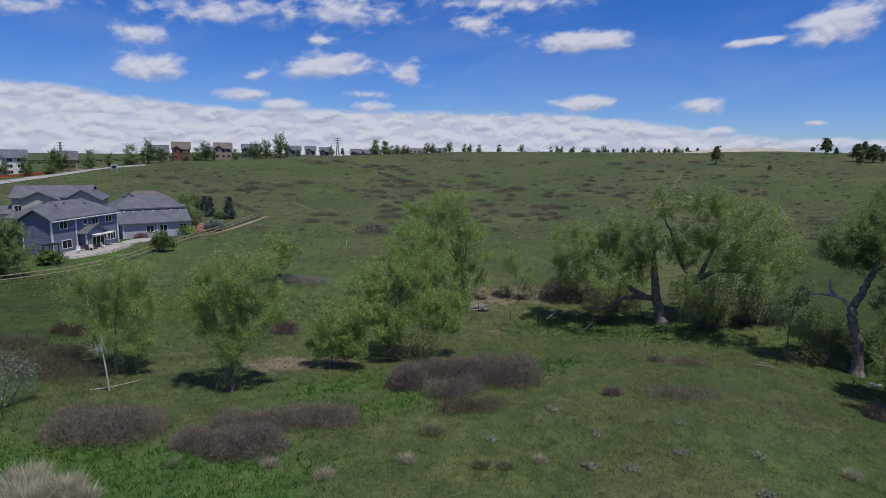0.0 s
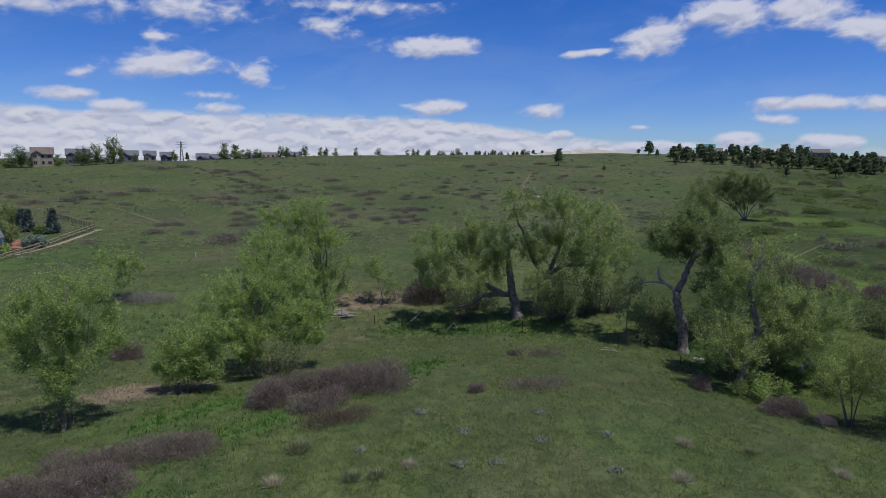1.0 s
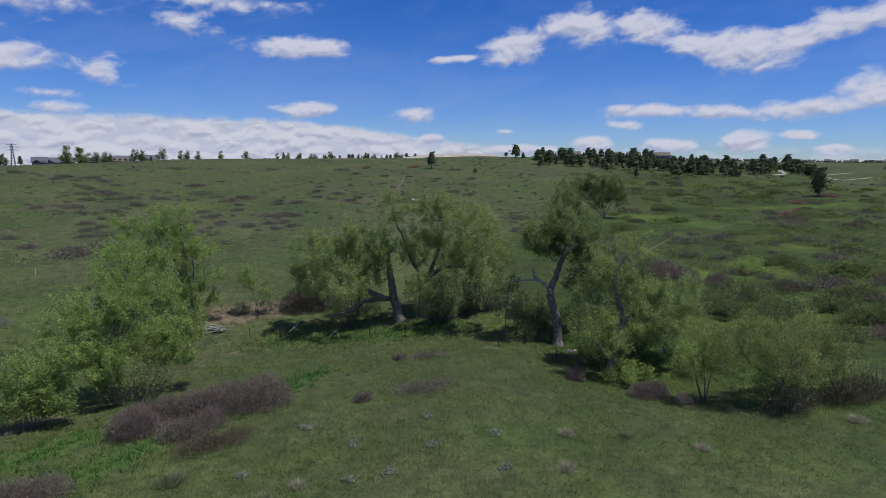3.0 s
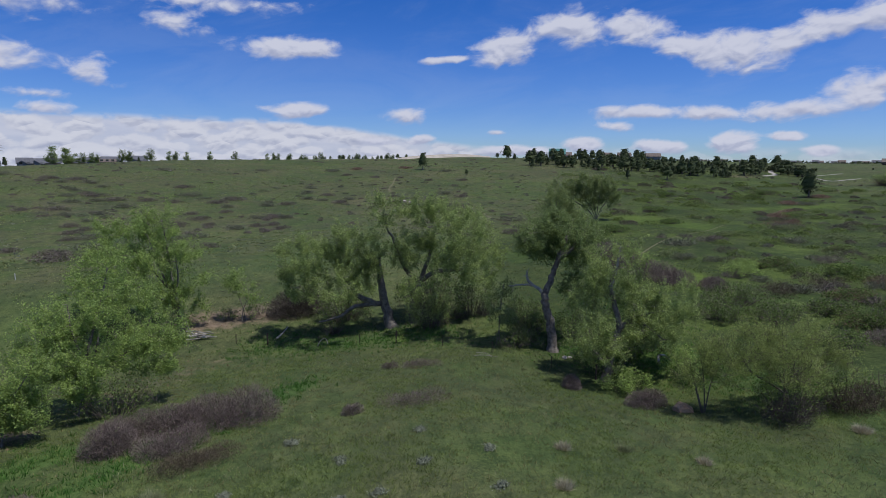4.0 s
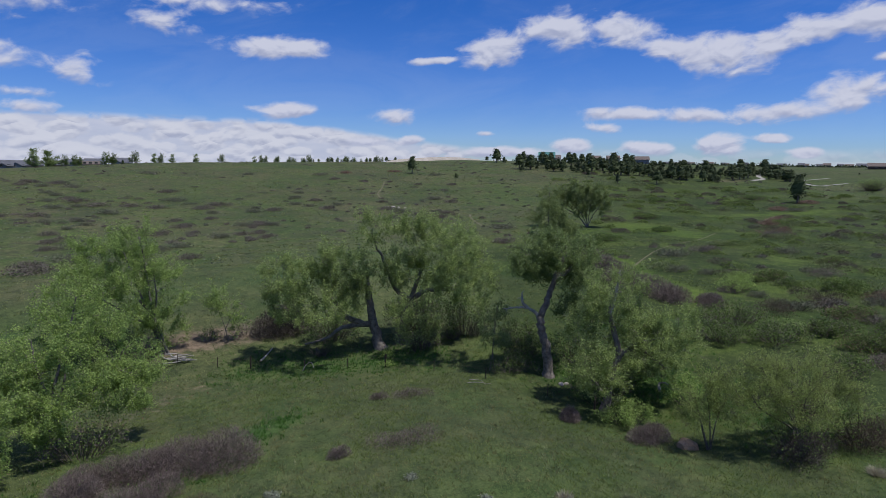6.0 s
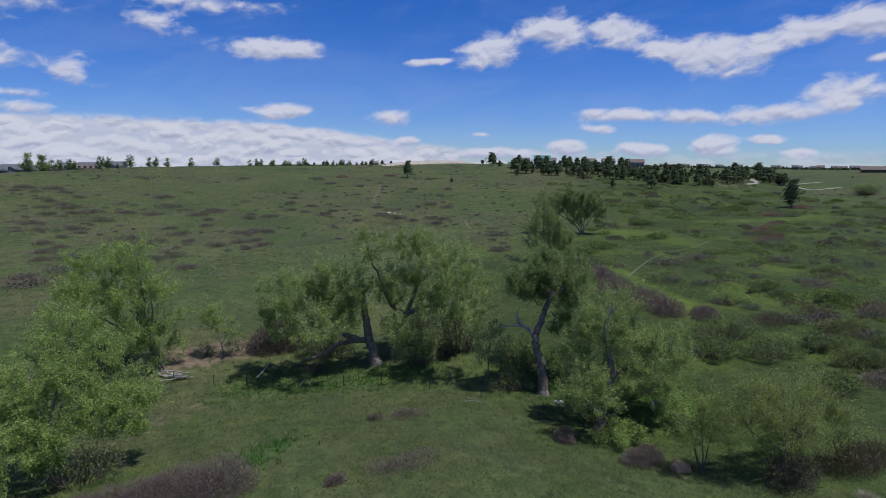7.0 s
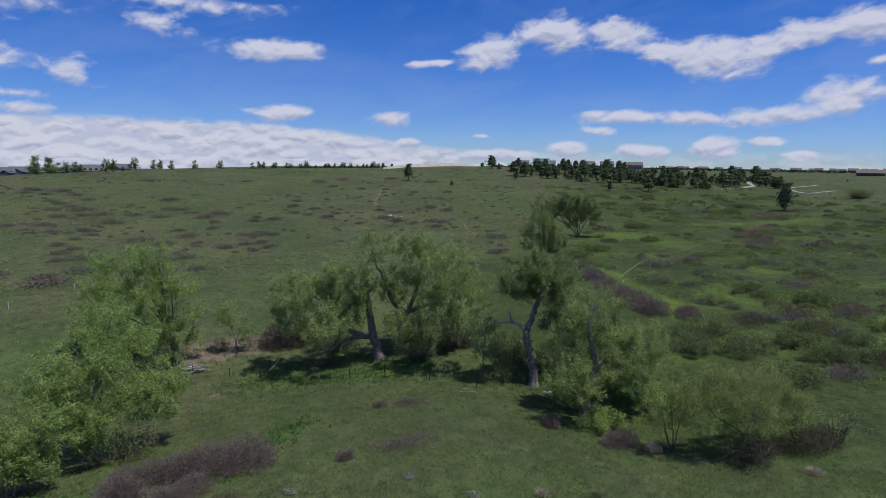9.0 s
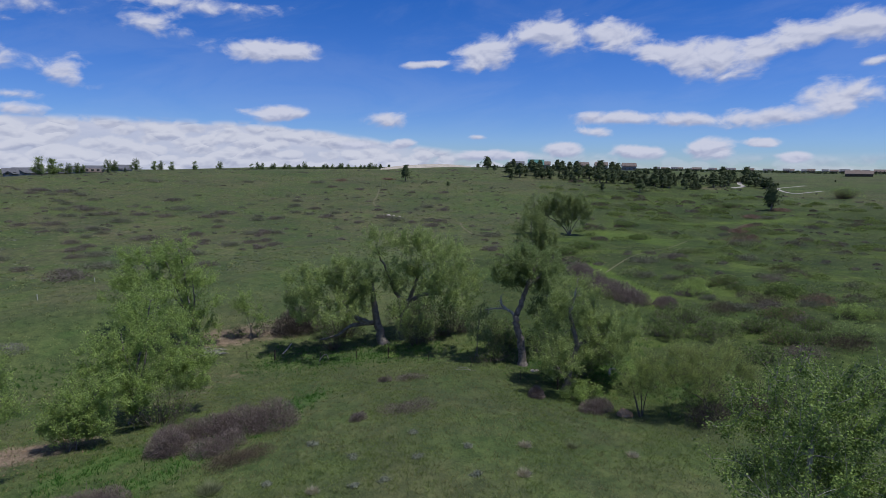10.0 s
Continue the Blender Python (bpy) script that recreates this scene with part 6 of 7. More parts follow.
def ribbon(name, pts, width, mat, label, lift=0.05, category="path", smooth_n=14, ragged=0.15):
    """A strip that lies on the ground along a line."""
    p = curve_through([(x, y, 0) for x, y in pts], smooth_n)[:, :2]
    d = np.gradient(p, axis=0)
    d = d / np.linalg.norm(d, axis=1, keepdims=True)
    s = np.stack([-d[:, 1], d[:, 0]], -1)
    vs, w = [], []
    for i, (q, n) in enumerate(zip(p, s)):
        ww = width * (1 + ragged * noise.noise((q[0] * 0.15, q[1] * 0.15, 3.0)) * 2)
        for e in (-0.5, 0.0, 0.5):
            x, y = q + n * ww * e
            vs.append((x, y, on_ground(x, y) + lift))
    fs = [(3 * i + k, 3 * i + k + 1, 3 * i + k + 4, 3 * i + k + 3) for i in range(len(p) - 1) for k in (0, 1)]
    return tagged(new(name, mesh_of(name, vs, fs, mat, True)), label, category, kind="structure")


ribbon("dirt_path", [(85.6, 208.7), (90, 222), (98.7, 238.5), (109.5, 261.6)], 0.6, TRACK, "narrow pale footpath up the hillside")
ribbon("dirt_path", [(95.9, 161.2), (92, 154), (89.5, 148.0), (86.3, 138.2)], 0.6, TRACK, "narrow pale footpath on the slope")
ribbon("dirt_path", [(79.0, 77.0), (97.0, 88.2), (109.7, 93.1), (122.0, 96.9), (135.0, 103.0)], 0.3, TRACK, "narrow footpath through the valley grass")
ribbon("gravel_path", [(331.5, 226.7), (350.0, 232.0), (362.0, 243.0), (378.4, 253.9)], 3.0, CONCRETE, "pale curving walking path on the ridge")
ribbon("gravel_path", [(389.6, 214.9), (364.1, 216.1), (350.0, 208.0), (337.2, 191.6), (350.5, 190.2), (362.0, 189.5)], 1.8, CONCRETE, "pale walking path with a hairpin bend")
ribbon("dirt_path", [(-55.7, 174.3), (-47.1, 173.4), (-38.3, 160.5), (-30.3, 147.2), (-24.2, 136.8)], 0.7, TRACK, "faint footpath crossing the hillside")
ribbon("dirt_path", [(-42.4, 104), (-40.6, 116), (-39.6, 128), (-39.3, 136)], 1.0, DIRT, "strip of bare soil outside the rail fence")
ribbon("road", [(-150, 150), (-149.5, 200), (-149.0, 226), (-146, 246), (-141, 256), (-128, 262)], 9.0, ROADSURF, "pale grey residential road", 0.12, "road", ragged=0.02)
ribbon("dirt_path", [(-163, 220), (-160, 240), (-156, 256), (-150, 268)], 5.0, DIRT, "bare earth verge beside the road", 0.06)

bank_line = curve_through([(158, 372, 0), (180, 384, 0), (204, 391, 0), (226, 396, 0), (246, 398, 0)], 6)[:, :2]
vs = []
for i, (x, y) in enumerate(bank_line):
    high = 2.3 * math.sin(math.pi * (0.06 + 0.88 * i / (len(bank_line) - 1))) ** 0.6
    for off, up in ((-14, -0.4), (-6, 0.75), (0, 1.0), (6, 0.8), (14, -0.4)):
        qx, qy = x + off * 0.45, y + off * 0.9
        vs.append((qx, qy, on_ground(qx, qy) + high * up + 0.15 * noise.noise((qx * 0.1, qy * 0.1, 4.0))))
fs = [(5 * i + k, 5 * i + k + 1, 5 * i + k + 6, 5 * i + k + 5) for i in range(len(bank_line) - 1) for k in range(4)]
tagged(new("earth_bank", mesh_of("earth_bank", vs, fs, DIRT_PALE, True)), "pale graded earth bank along the crest", "earth bank", kind="structure")
silt = tagged(new("silt_fence"), "orange mesh construction fence along the road", "fence")
sp = even([(-167, 200), (-161.5, 219), (-158.0, 233.7), (-156.2, 245)], 3.0)
for i, (x, y) in enumerate(sp):
    part("post", mesh_of("post", *tubes([([(x, y, on_ground(x, y) - 0.2), (x, y, on_ground(x, y) + 0.7), (x, y, on_ground(x, y) + 1.25)], [0.05] * 3)], 5), WOOD), silt)
    if i + 1 < len(sp):
        x2, y2 = sp[i + 1]
        a, b = on_ground(x, y), on_ground(x2, y2)
        n = Vector((y2 - y, x - x2, 0)).normalized() * 0.02
        vs = [(x, y, a), (x2, y2, b), (x2, y2, b + 1.1), (x, y, a + 1.1)]
        vs += [(p[0] + n.x, p[1] + n.y, p[2]) for p in vs]
        part("mesh_panel", mesh_of("mesh_panel", vs, [(0, 1, 2, 3), (7, 6, 5, 4), (3, 2, 6, 7), (0, 4, 5, 1)], SILT), silt)

sign = thing("road_sign", -127.1, 234.8, "white sign board on two posts beside the road", "sign", yaw=-28)
part("board", box_mesh("board", -1.9, -0.06, 1.1, 1.9, 0.06, 3.1, TRIM, 0.02), sign)
part("panel", box_mesh("panel", -1.2, -0.09, 1.4, 1.2, -0.055, 2.4, DARKWOOD), sign, "dark lettering panel")
for sx in (-1.6, 1.6):
    part("post", box_mesh("post", sx - 0.1, -0.08, -0.4, sx + 0.1, 0.08, 1.1, TRIM), sign)

# ---- the row of houses along the left skyline ----


def far_house(x, y, yaw, w, d, eave, ridge, wall, roof, label, cols=3, rows=2, wing=0.0, group="houses along the skyline"):
    h = house(x, y, yaw, label, None, group)
    part("wall", wall_block("wall", -w / 2, w / 2, 0, d, eave, ridge, wall, "x", -2.0), h)
    part("roof", gable_roof("roof", -w / 2, w / 2, 0, d, eave, ridge, roof, "x", 0.5, 0.25), h)
    if wing:
        part("wall", wall_block("wall", -w / 2 + 0.4, -w / 2 + 0.4 + w * wing, -1.8, d / 2, eave, eave + w * wing * 0.32, wall, "y", -2.0), h)
        part("roof", gable_roof("roof", -w / 2 + 0.4, -w / 2 + 0.4 + w * wing, -1.8, d / 2, eave, eave + w * wing * 0.32, roof, "y", 0.45, 0.22), h)
    for r in range(rows):
        for c in range(cols):
            wx = -w / 2 + w * (c + 0.5) / cols
            front = -1.83 if wing and wx < -w / 2 + 0.4 + w * wing - 0.7 else -0.03
            window(h, wx, front, 0.9 + 2.7 * r, min(1.5, w / cols * 0.55), 1.3, 0, 1, trim=TRIM_DULL)
    for gy in (0.3, 0.65):
        window(h, -w / 2 - 0.03, d * gy, eave - 1.9, 1.2, 1.2, -90, 0, trim=TRIM_DULL)
    return h


far_house(-132, 284, 25, 8.4, 6.3, 4.6, 7.6, SAGEWALL, ROOF, "sage green house with a grey roof behind trees", 3, 2, 0.45)
far_house(-121, 283, 22, 7.7, 6.3, 5.4, 8.4, REDWALL, ROOF_BROWN, "red two-storey house with a brown roof", 3, 2, 0.4)
far_house(-111, 292, 20, 6.3, 5.6, 3.4, 5.8, TANWALL, ROOF, "tan house partly hidden by trees", 2, 1)
far_house(-103, 288, 18, 7.7, 6.3, 5.3, 7.8, TANWALL, ROOF_BROWN, "brown two-storey house with a wide deck", 3, 2, 0.4)
far_house(-95, 306, 16, 9.1, 6.3, 4.2, 6.9, SLATE, ROOF, "slate blue house with grey gables", 3, 2, 0.35)
far_house(-79, 328, 14, 8.4, 6.3, 3.4, 5.6, SLATE, ROOF, "grey house on the skyline", 3, 1, 0.4)
far_house(-71, 336, 12, 5.6, 5.6, 3.2, 5.4, TANWALL, ROOF, "tan gabled house on the skyline", 2, 1, 0.5)
far_house(-65, 346, 10, 5.6, 5.6, 2.8, 5.0, SLATE, ROOF, "tan house on the skyline", 2, 1, 0.5)
far_house(-49, 362, 8, 6.3, 5.6, 1.6, 4.0, SLATE, ROOF, "slate grey gabled house on the skyline", 2, 1, 0.5)
far_house(-38, 372, 6, 7.0, 5.6, 1.2, 3.2, TANWALL, ROOF, "low house with a dark roof on the skyline", 2, 1)
far_house(-28, 382, 4, 8.4, 5.6, 1.0, 2.6, TANWALL, ROOF, "low house with a dark roof on the skyline", 3, 1)
far_house(-14, 392, 4, 8.4, 5.6, 0.8, 2.2, SAGEWALL, ROOF_BROWN, "low house with a brown roof on the skyline", 3, 1)
for x, y, w, r in ((345, 470, 13, 6.6), (372, 462, 12, 7.0), (402, 440, 13, 7.0), (424, 436, 12, 7.4), (446, 420, 13, 7.2)):
    far_house(x, y, -38, w, 9, r - 3.0, r, SAGEWALL if w == 12 else SLATE, ROOF if x % 2 else ROOF_BROWN, "house on the ridge above the pines", 3, 2, group="ridge houses")
far_house(507, 241, -63, 18, 9, 2.2, 4.6, DARKWOOD, ROOF_BROWN, "long dark house at the edge of the plain", 5, 1, group="ridge houses")
far_house(268, 342, -38, 11, 8, 3.6, 7.2, SAGEWALL, ROOF_TEAL, "green house among the ridge pines", 3, 2, group="ridge houses")
for a, far, w in ((-6.6, 430, 13), (-3.0, 440, 12), (-1.8, 435, 10), (0.2, 445, 12)):
    far_house(far * math.sin(radians(a)), far * math.cos(radians(a)), -a, w, 8, 1.6, 4.4, SLATE, ROOF, "low grey house beyond the crest", 3, 1, 0.4)
for k in range(36):
    a, far = radians(49 + 0.72 * k + 0.3 * math.sin(k * 3.3)), 1350 + 160 * math.sin(k * 2.1)
    far_house(far * math.sin(a), far * math.cos(a), -math.degrees(a), 13 + 3 * math.sin(k * 1.7), 10, 3.6, 7.0, (SAGEWALL, SLATE, DARKWOOD)[k % 3], (ROOF, ROOF_BROWN)[k % 2], "distant suburban house on the plain", 3, 2, group="distant houses")

apt = house(-174, 238, 36, "white three-storey apartment building with a grey roof")
part("wall", wall_block("wall", -14, 9, 0, 12, 7.0, 10.0, OFFWHITE, "x", -2.0), apt)
part("wall", wall_block("wall", -6, 1, -1.6, 6, 7.0, 9.4, OFFWHITE, "y", -2.0), apt)
part("roof", gable_roof("roof", -14, 9, 0, 12, 7.0, 10.0, ROOF, "x", 0.6, 0.25), apt)
part("roof", gable_roof("roof", -6, 1, -1.6, 6, 7.0, 9.4, ROOF, "y", 0.5, 0.25), apt)
for r in range(3):
    for wx, wy in ((-12, 0), (-8.4, 0), (-4.2, -1.6), (-0.9, -1.6), (3.2, 0), (6.6, 0)):
        window(apt, wx, wy - 0.03, 0.6 + 2.4 * r, 1.9, 1.4, 0, 1)
far_house(-163, 262, 30, 9.1, 7.0, 4.6, 8.0, TANWALL, ROOF, "tan house with a grey roof beyond the apartments", 3, 2)


def pylon(x, y, h):
    """A lattice mast: four legs, rings and braces."""
    root = thing("power_pylon", x, y, "distant grey steel lattice power pylon", "pylon", "power pylons")
    foot = 0.09 * h
    for sx in (-1, 1):
        for sy in (-1, 1):
            part("leg", mesh_of("leg", *tubes([([(sx * foot, sy * foot, -0.5), (sx * foot * 0.45, sy * foot * 0.45, h * 0.55), (sx * 0.3, sy * 0.3, h)], [0.22, 0.2, 0.16])], 4), STEEL), root)
    br = []
    for k in range(9):
        z0, z1 = h * k / 9, h * (k + 1) / 9
        s0, s1 = np.interp(z0, [0, h * 0.55, h], [foot, foot * 0.45, 0.3]), np.interp(z1, [0, h * 0.55, h], [foot, foot * 0.45, 0.3])
        for sx, sy, tx, ty in ((-1, -1, 1, -1), (1, -1, 1, 1), (1, 1, -1, 1), (-1, 1, -1, -1)):
            br.append(([(sx * s0, sy * s0, z0), (tx * s1, ty * s1, z1)], [0.12, 0.12]))
    part("bracing", mesh_of("bracing", *tubes(br, 4), STEEL), root)
    for zz, ln in ((0.72, 4.0), (0.84, 4.6), (0.95, 3.2)):
        part("crossarm", mesh_of("crossarm", *tubes([([(-ln, 0, h * zz), (0, 0, h * zz + 0.6), (ln, 0, h * zz)], [0.1, 0.25, 0.1])], 5), STEEL), root)


pylon(-318, 508, 19)
pylon(-86, 520, 17)

# ---- trees about the far houses and along the skyline ----
sky_kinds = []
for k, (leaf, sd) in enumerate(((LEAF_LOW, 101), (LEAF_DARK, 102), (LEAF_GREY, 103))):
    t0 = grow_tree("roadside_tree", -300, -300, [(0, 0, 5.8, 2.8, 3.0), (1.0, 0.4, 3.0, 2.8, 2.6), (-1.2, -0.4, 2.6, 2.6, 2.4), (0, 0, 7.9, 1.5, 1.4), (0.2, 0, 1.6, 2.6, 1.6)], [], "rounded green tree beside the far houses", leaf, 0.2, 60, 30, 0.5, spread=0.8, seed=sd, shoot=0.5, group="trees by the far houses")
    sky_kinds.append(t0)
placed = [0, 0, 0]
SKY_TREES = [(-137, 268, 9, 1), (-131, 271, 10, 0), (-142, 274, 7, 2), (-126, 272, 6, 0), (-116, 276, 6, 2), (-108, 280, 7.5, 0), (-112, 279, 6, 1), (-90, 294, 7, 0), (-86, 300, 8, 0), (-80, 306, 10.5, 0), (-98, 290, 5, 1),
             (-74, 318, 5, 2), (-60, 340, 5, 0), (-36, 352, 9, 1), (-31, 358, 8, 1), (-24, 362, 5, 0), (-18, 372, 4, 0), (-160, 232, 6.5, 0), (-156, 240, 6, 1), (-164, 226, 5.5, 0)]
SKY_TREES_2 = [(-158, 252, 7.5, 0), (-152, 262, 8, 1), (-166, 260, 8, 0), (-150, 274, 7, 2)]
for a, far, h, k in ((-5.9, 380, 8.5, 1), (-4.9, 382, 10.5, 1), (-4.3, 385, 7.5, 1), (-3.1, 395, 7, 0), (-0.9, 395, 8, 0), (-0.4, 397, 7, 0), (1.2, 400, 8, 0), (2.7, 405, 7.5, 1), (3.2, 406, 6.5, 0), (4.1, 405, 7, 1), (6.0, 410, 7, 1), (8.1, 405, 6, 0), (10.9, 410, 6.5, 2)):
    SKY_TREES_2.append((far * math.sin(radians(a)), far * math.cos(radians(a)), h * 0.78, k))
for k in range(26):
    SKY_TREES_2.append((float(rng.uniform(84, 190)), float(rng.uniform(415, 470)), float(rng.uniform(2.6, 5.0)), 0))
for x, y, h, k in SKY_TREES + SKY_TREES_2:
    s = h / 9.0
    m = pose(x, y, on_ground(x, y) - 0.05, 0, 0, float(rng.uniform(0, 360))) @ Matrix.Diagonal((s * 1.1, s * 1.1, s, 1))
    if placed[k]:
        copy_thing(sky_kinds[k], m)
    else:
        sky_kinds[k].matrix_world = m
        placed[k] = 1
for x, y, h in ((-89, 297, 6.5), (-54, 342, 9), (-6, 352, 5), (2, 356, 5.6), (38, 372, 4.5), (210, 418, 5), (218, 420, 5), (226, 420, 5)):
    copy_thing(pine_kinds[1], pose(x, y, on_ground(x, y) - 0.05, 0, 0, x) @ Matrix.Diagonal((h / 10, h / 10, h / 10, 1)))

for k in range(24):
    a, far, h = radians(rng.uniform(13.0, 24.0)), rng.uniform(394, 414), float(rng.uniform(2.4, 4.2))
    x, y = far * math.sin(a), far * math.cos(a)
    copy_thing(pine_kinds[k % 3], pose(x, y, on_ground(x, y) - 0.05, 0, 0, 57 * k) @ Matrix.Diagonal((h / 7, h / 7, h / 10, 1)))

# the far wooded rises on the plain: too many trees to count
pts = []
for k in range(5200):
    a = radians(rng.uniform(-45, 85))
    far = rng.uniform(700, 2400)
    if -12 < math.degrees(a) < 33 and far < 1900:
        far += 600
    pts.append((far * math.sin(a), far * math.cos(a)))
pts = np.array(pts)
pz = on_ground_all(pts[:, 0], pts[:, 1])
crown = np.repeat(np.stack([pts[:, 0], pts[:, 1], pz + 1.2], -1), 5, axis=0) + rng.normal(size=(26000, 3)) * np.array([3.5, 3.5, 0.8])
tagged(new("far_woods", mesh_of("far_woods", *leaves(crown, 2.6, 0.2, 0.9), NEEDLE)), "dark far-off trees scattered over the plain", "woods", kind="stuff")

# ---- the dead wood and old wire fence in the grove ----
rng = np.random.default_rng(120)
pile = tagged(new("branch_pile"), "pile of bleached dead branches in the grass", "branches")
pile.matrix_world = pose(5.4, 67.6, on_ground(5.4, 67.6), 0, 0, -25)
for k in range(16):
    a, ln = rng.normal() * 0.35, rng.uniform(1.2, 3.4)
    c = np.array([rng.normal() * 0.7, rng.normal() * 0.35, 0.12 + 0.035 * k])
    d = np.array([math.cos(a), math.sin(a), rng.normal() * 0.08]) * ln / 2
    part("branch", mesh_of("branch", *tubes([(curve_through([c - d, c + rng.normal(size=3) * 0.12, c + d], 3), np.linspace(0.08, 0.035, 7))], 6), DEADWOOD, True), pile)


def fallen(pts, r, name, label):
    p = [(x, y, on_ground(x, y) + z) for x, y, z in pts]
    lines = [(curve_through(p, 4), np.linspace(r, r * 0.45, 4 * (len(p) - 1) + 1))]
    tagged(new(name, mesh_of(name, *tubes(lines, 7), DEADWOOD, True)), label, "log")


fallen([(12.6, 64.0, 0.1), (13.5, 65.2, 0.12), (14.4, 66.6, 0.2)], 0.12, "fallen_log", "bleached log lying in the grass")
fallen([(38.6, 35.4, 1.2), (39.4, 36.2, 1.3), (40.2, 36.2, 1.1), (40.6, 35.7, 0.5)], 0.13, "broken_branch", "bleached broken branch over the creek")
fallen([(-23.2, 36.4, 0.06), (-21.9, 37.0, 0.12), (-20.6, 38.2, 0.2)], 0.055, "fallen_log", "fallen grey branch in the grass")
fallen([(26.4, 45.5, 0.1), (27.2, 45.2, 0.12), (28.2, 44.4, 0.1)], 0.035, "fallen_branch", "thin bleached branch in the grass")
fallen([(27.0, 46.2, 0.1), (27.6, 45.2, 0.22), (27.5, 44.2, 0.1)], 0.03, "fallen_branch", "thin bleached branch in the grass")
fallen([(15.6, 58.8, 0.05), (15.9, 58.7, 0.6), (16.3, 58.3, 0.9), (16.5, 58.0, 0.3)], 0.05, "fallen_branch", "curved bleached stick in the shade")
for x, y, w, h in ((18.4, 62.0, 2.6, 2.0), (34.4, 57.0, 3.2, 2.6), (31.6, 57.6, 2.2, 1.9)):
    tw = []
    for k in range(70):
        a, q = rng.uniform(0, 2 * math.pi), rng.uniform(0.1, 0.5) * w
        p0 = np.array([math.cos(a) * q * 0.5, math.sin(a) * q * 0.5, rng.uniform(0.0, 0.3)])
        p2 = np.array([math.cos(a) * q * 1.4 + rng.normal() * 0.3, math.sin(a) * q + rng.normal() * 0.3, h * rng.uniform(0.3, 1.0)])
        tw.append((curve_through([p0, (p0 + p2) / 2 + rng.normal(size=3) * 0.18, p2], 3), np.linspace(0.028, 0.008, 7)))
    ob = new("dead_brush", mesh_of("dead_brush", *tubes(tw, 3), BARK_THIN, True))
    ob.matrix_world = pose(x, y, on_ground(x, y) - 0.05)
    tagged(ob, "tangle of grey dead twigs under the cottonwoods", "branches", "dead twig tangles")
snag = tagged(new("dead_sapling"), "leaning bleached dead sapling with bare twigs", "tree")
snag.matrix_world = pose(-22.2, 36.4, on_ground(-22.2, 36.4))
part("trunk", mesh_of("trunk", *tubes([(curve_through([(0.3, 0, -0.2), (0.15, 0.1, 1.2), (-0.1, 0.3, 2.4), (-0.3, 0.3, 3.2)], 4), np.linspace(0.075, 0.035, 13))], 7), DEADWOOD, True), snag)
tw = []
for k in range(12):
    d = unit(rng.normal(size=3) + np.array([-0.8, 0, 0.0]))
    s0 = np.array([-0.2, 0.3, 2.6]) + rng.normal(size=3) * 0.15
    tw.append((curve_through([s0, s0 + d * 0.8 + rng.normal(size=3) * 0.15, s0 + d * rng.uniform(1.0, 1.7)], 3), np.linspace(0.022, 0.005, 7)))
part("twigs", mesh_of("twigs", *tubes(tw, 4), DEADWOOD, True), snag)
wirefence = tagged(new("wire_fence"), "old barbed-wire fence with thin dark posts", "fence")
wp = [(5.0, 67.2), (8.5, 64.6), (11.4, 62.8), (15.8, 58.9), (19.4, 56.6), (22.5, 54.4), (25.5, 50.0), (28.6, 46.0), (31.6, 41.0), (33.6, 37.5), (36.2, 34.8)]
for i, (x, y) in enumerate(wp):
    z = on_ground(x, y)
    big = i in (2, 5, 9)
    part("post", mesh_of("post", *tubes([([(x, y, z - 0.3), (x, y, z + 0.6), (x + 0.02, y, z + (1.25 if big else 1.05))], [0.09 if big else 0.04] * 3)], 7), DARKWOOD, True), wirefence)
    if i + 1 < len(wp):
        x2, y2 = wp[i + 1]
        for zz in (0.5, 0.95):
            a, b = np.array((x, y, z + zz)), np.array((x2, y2, on_ground(x2, y2) + zz))
            part("wire", mesh_of("wire", *tubes([([a, (a + b) / 2 - [0, 0, 0.08], b], [0.007] * 3)], 3), DARKWOOD), wirefence)
for x, y, hh in ((-37.0, 60.0, 1.1), (-15.0, 96.0, 0.9), (-8.0, 108.0, 0.8)):
    st = new("marker_stake", box_mesh("marker_stake", -0.04, -0.04, -0.2, 0.04, 0.04, hh, TRIM, 0.01))
    st.matrix_world = pose(x, y, on_ground(x, y))
    tagged(st, "short pale marker stake in the grass", "stake", "marker stakes")

# ---- grass, tussocks and wild plants: more than anyone could count ----
rng = np.random.default_rng(140)
TUFT = foliage("pale_tuft", (0.12, 0.15, 0.055), (0.31, 0.345, 0.15), 0.3, 0.2)


def scatter(n, x0, x1, y0, y1):
    return rng.uniform(x0, x1, n), rng.uniform(y0, y1, n)


def grass_stuff(name, x, y, per, h, w, mat, label, lean=0.5, wide=0.1):
    z = on_ground_all(x, y)
    n = len(x)
    st = np.repeat(np.stack([x, y, z - 0.02], -1), per, axis=0)
    st[:, :2] += rng.normal(size=(n * per, 2)) * wide
    way = unit(np.stack([rng.normal(size=n * per) * lean, rng.normal(size=n * per) * lean, np.ones(n * per)], -1))
    hh = np.repeat(h * rng.uniform(0.6, 1.4, n), per) * rng.uniform(0.6, 1.2, n * per)
    return tagged(new(name, mesh_of(name, *blades(st, way, hh, w * rng.uniform(0.6, 1.4, n * per)), mat)), label, "grass", kind="stuff")


def thin(x, y, keep):
    k = rng.random(len(x)) < keep
    return x[k], y[k]


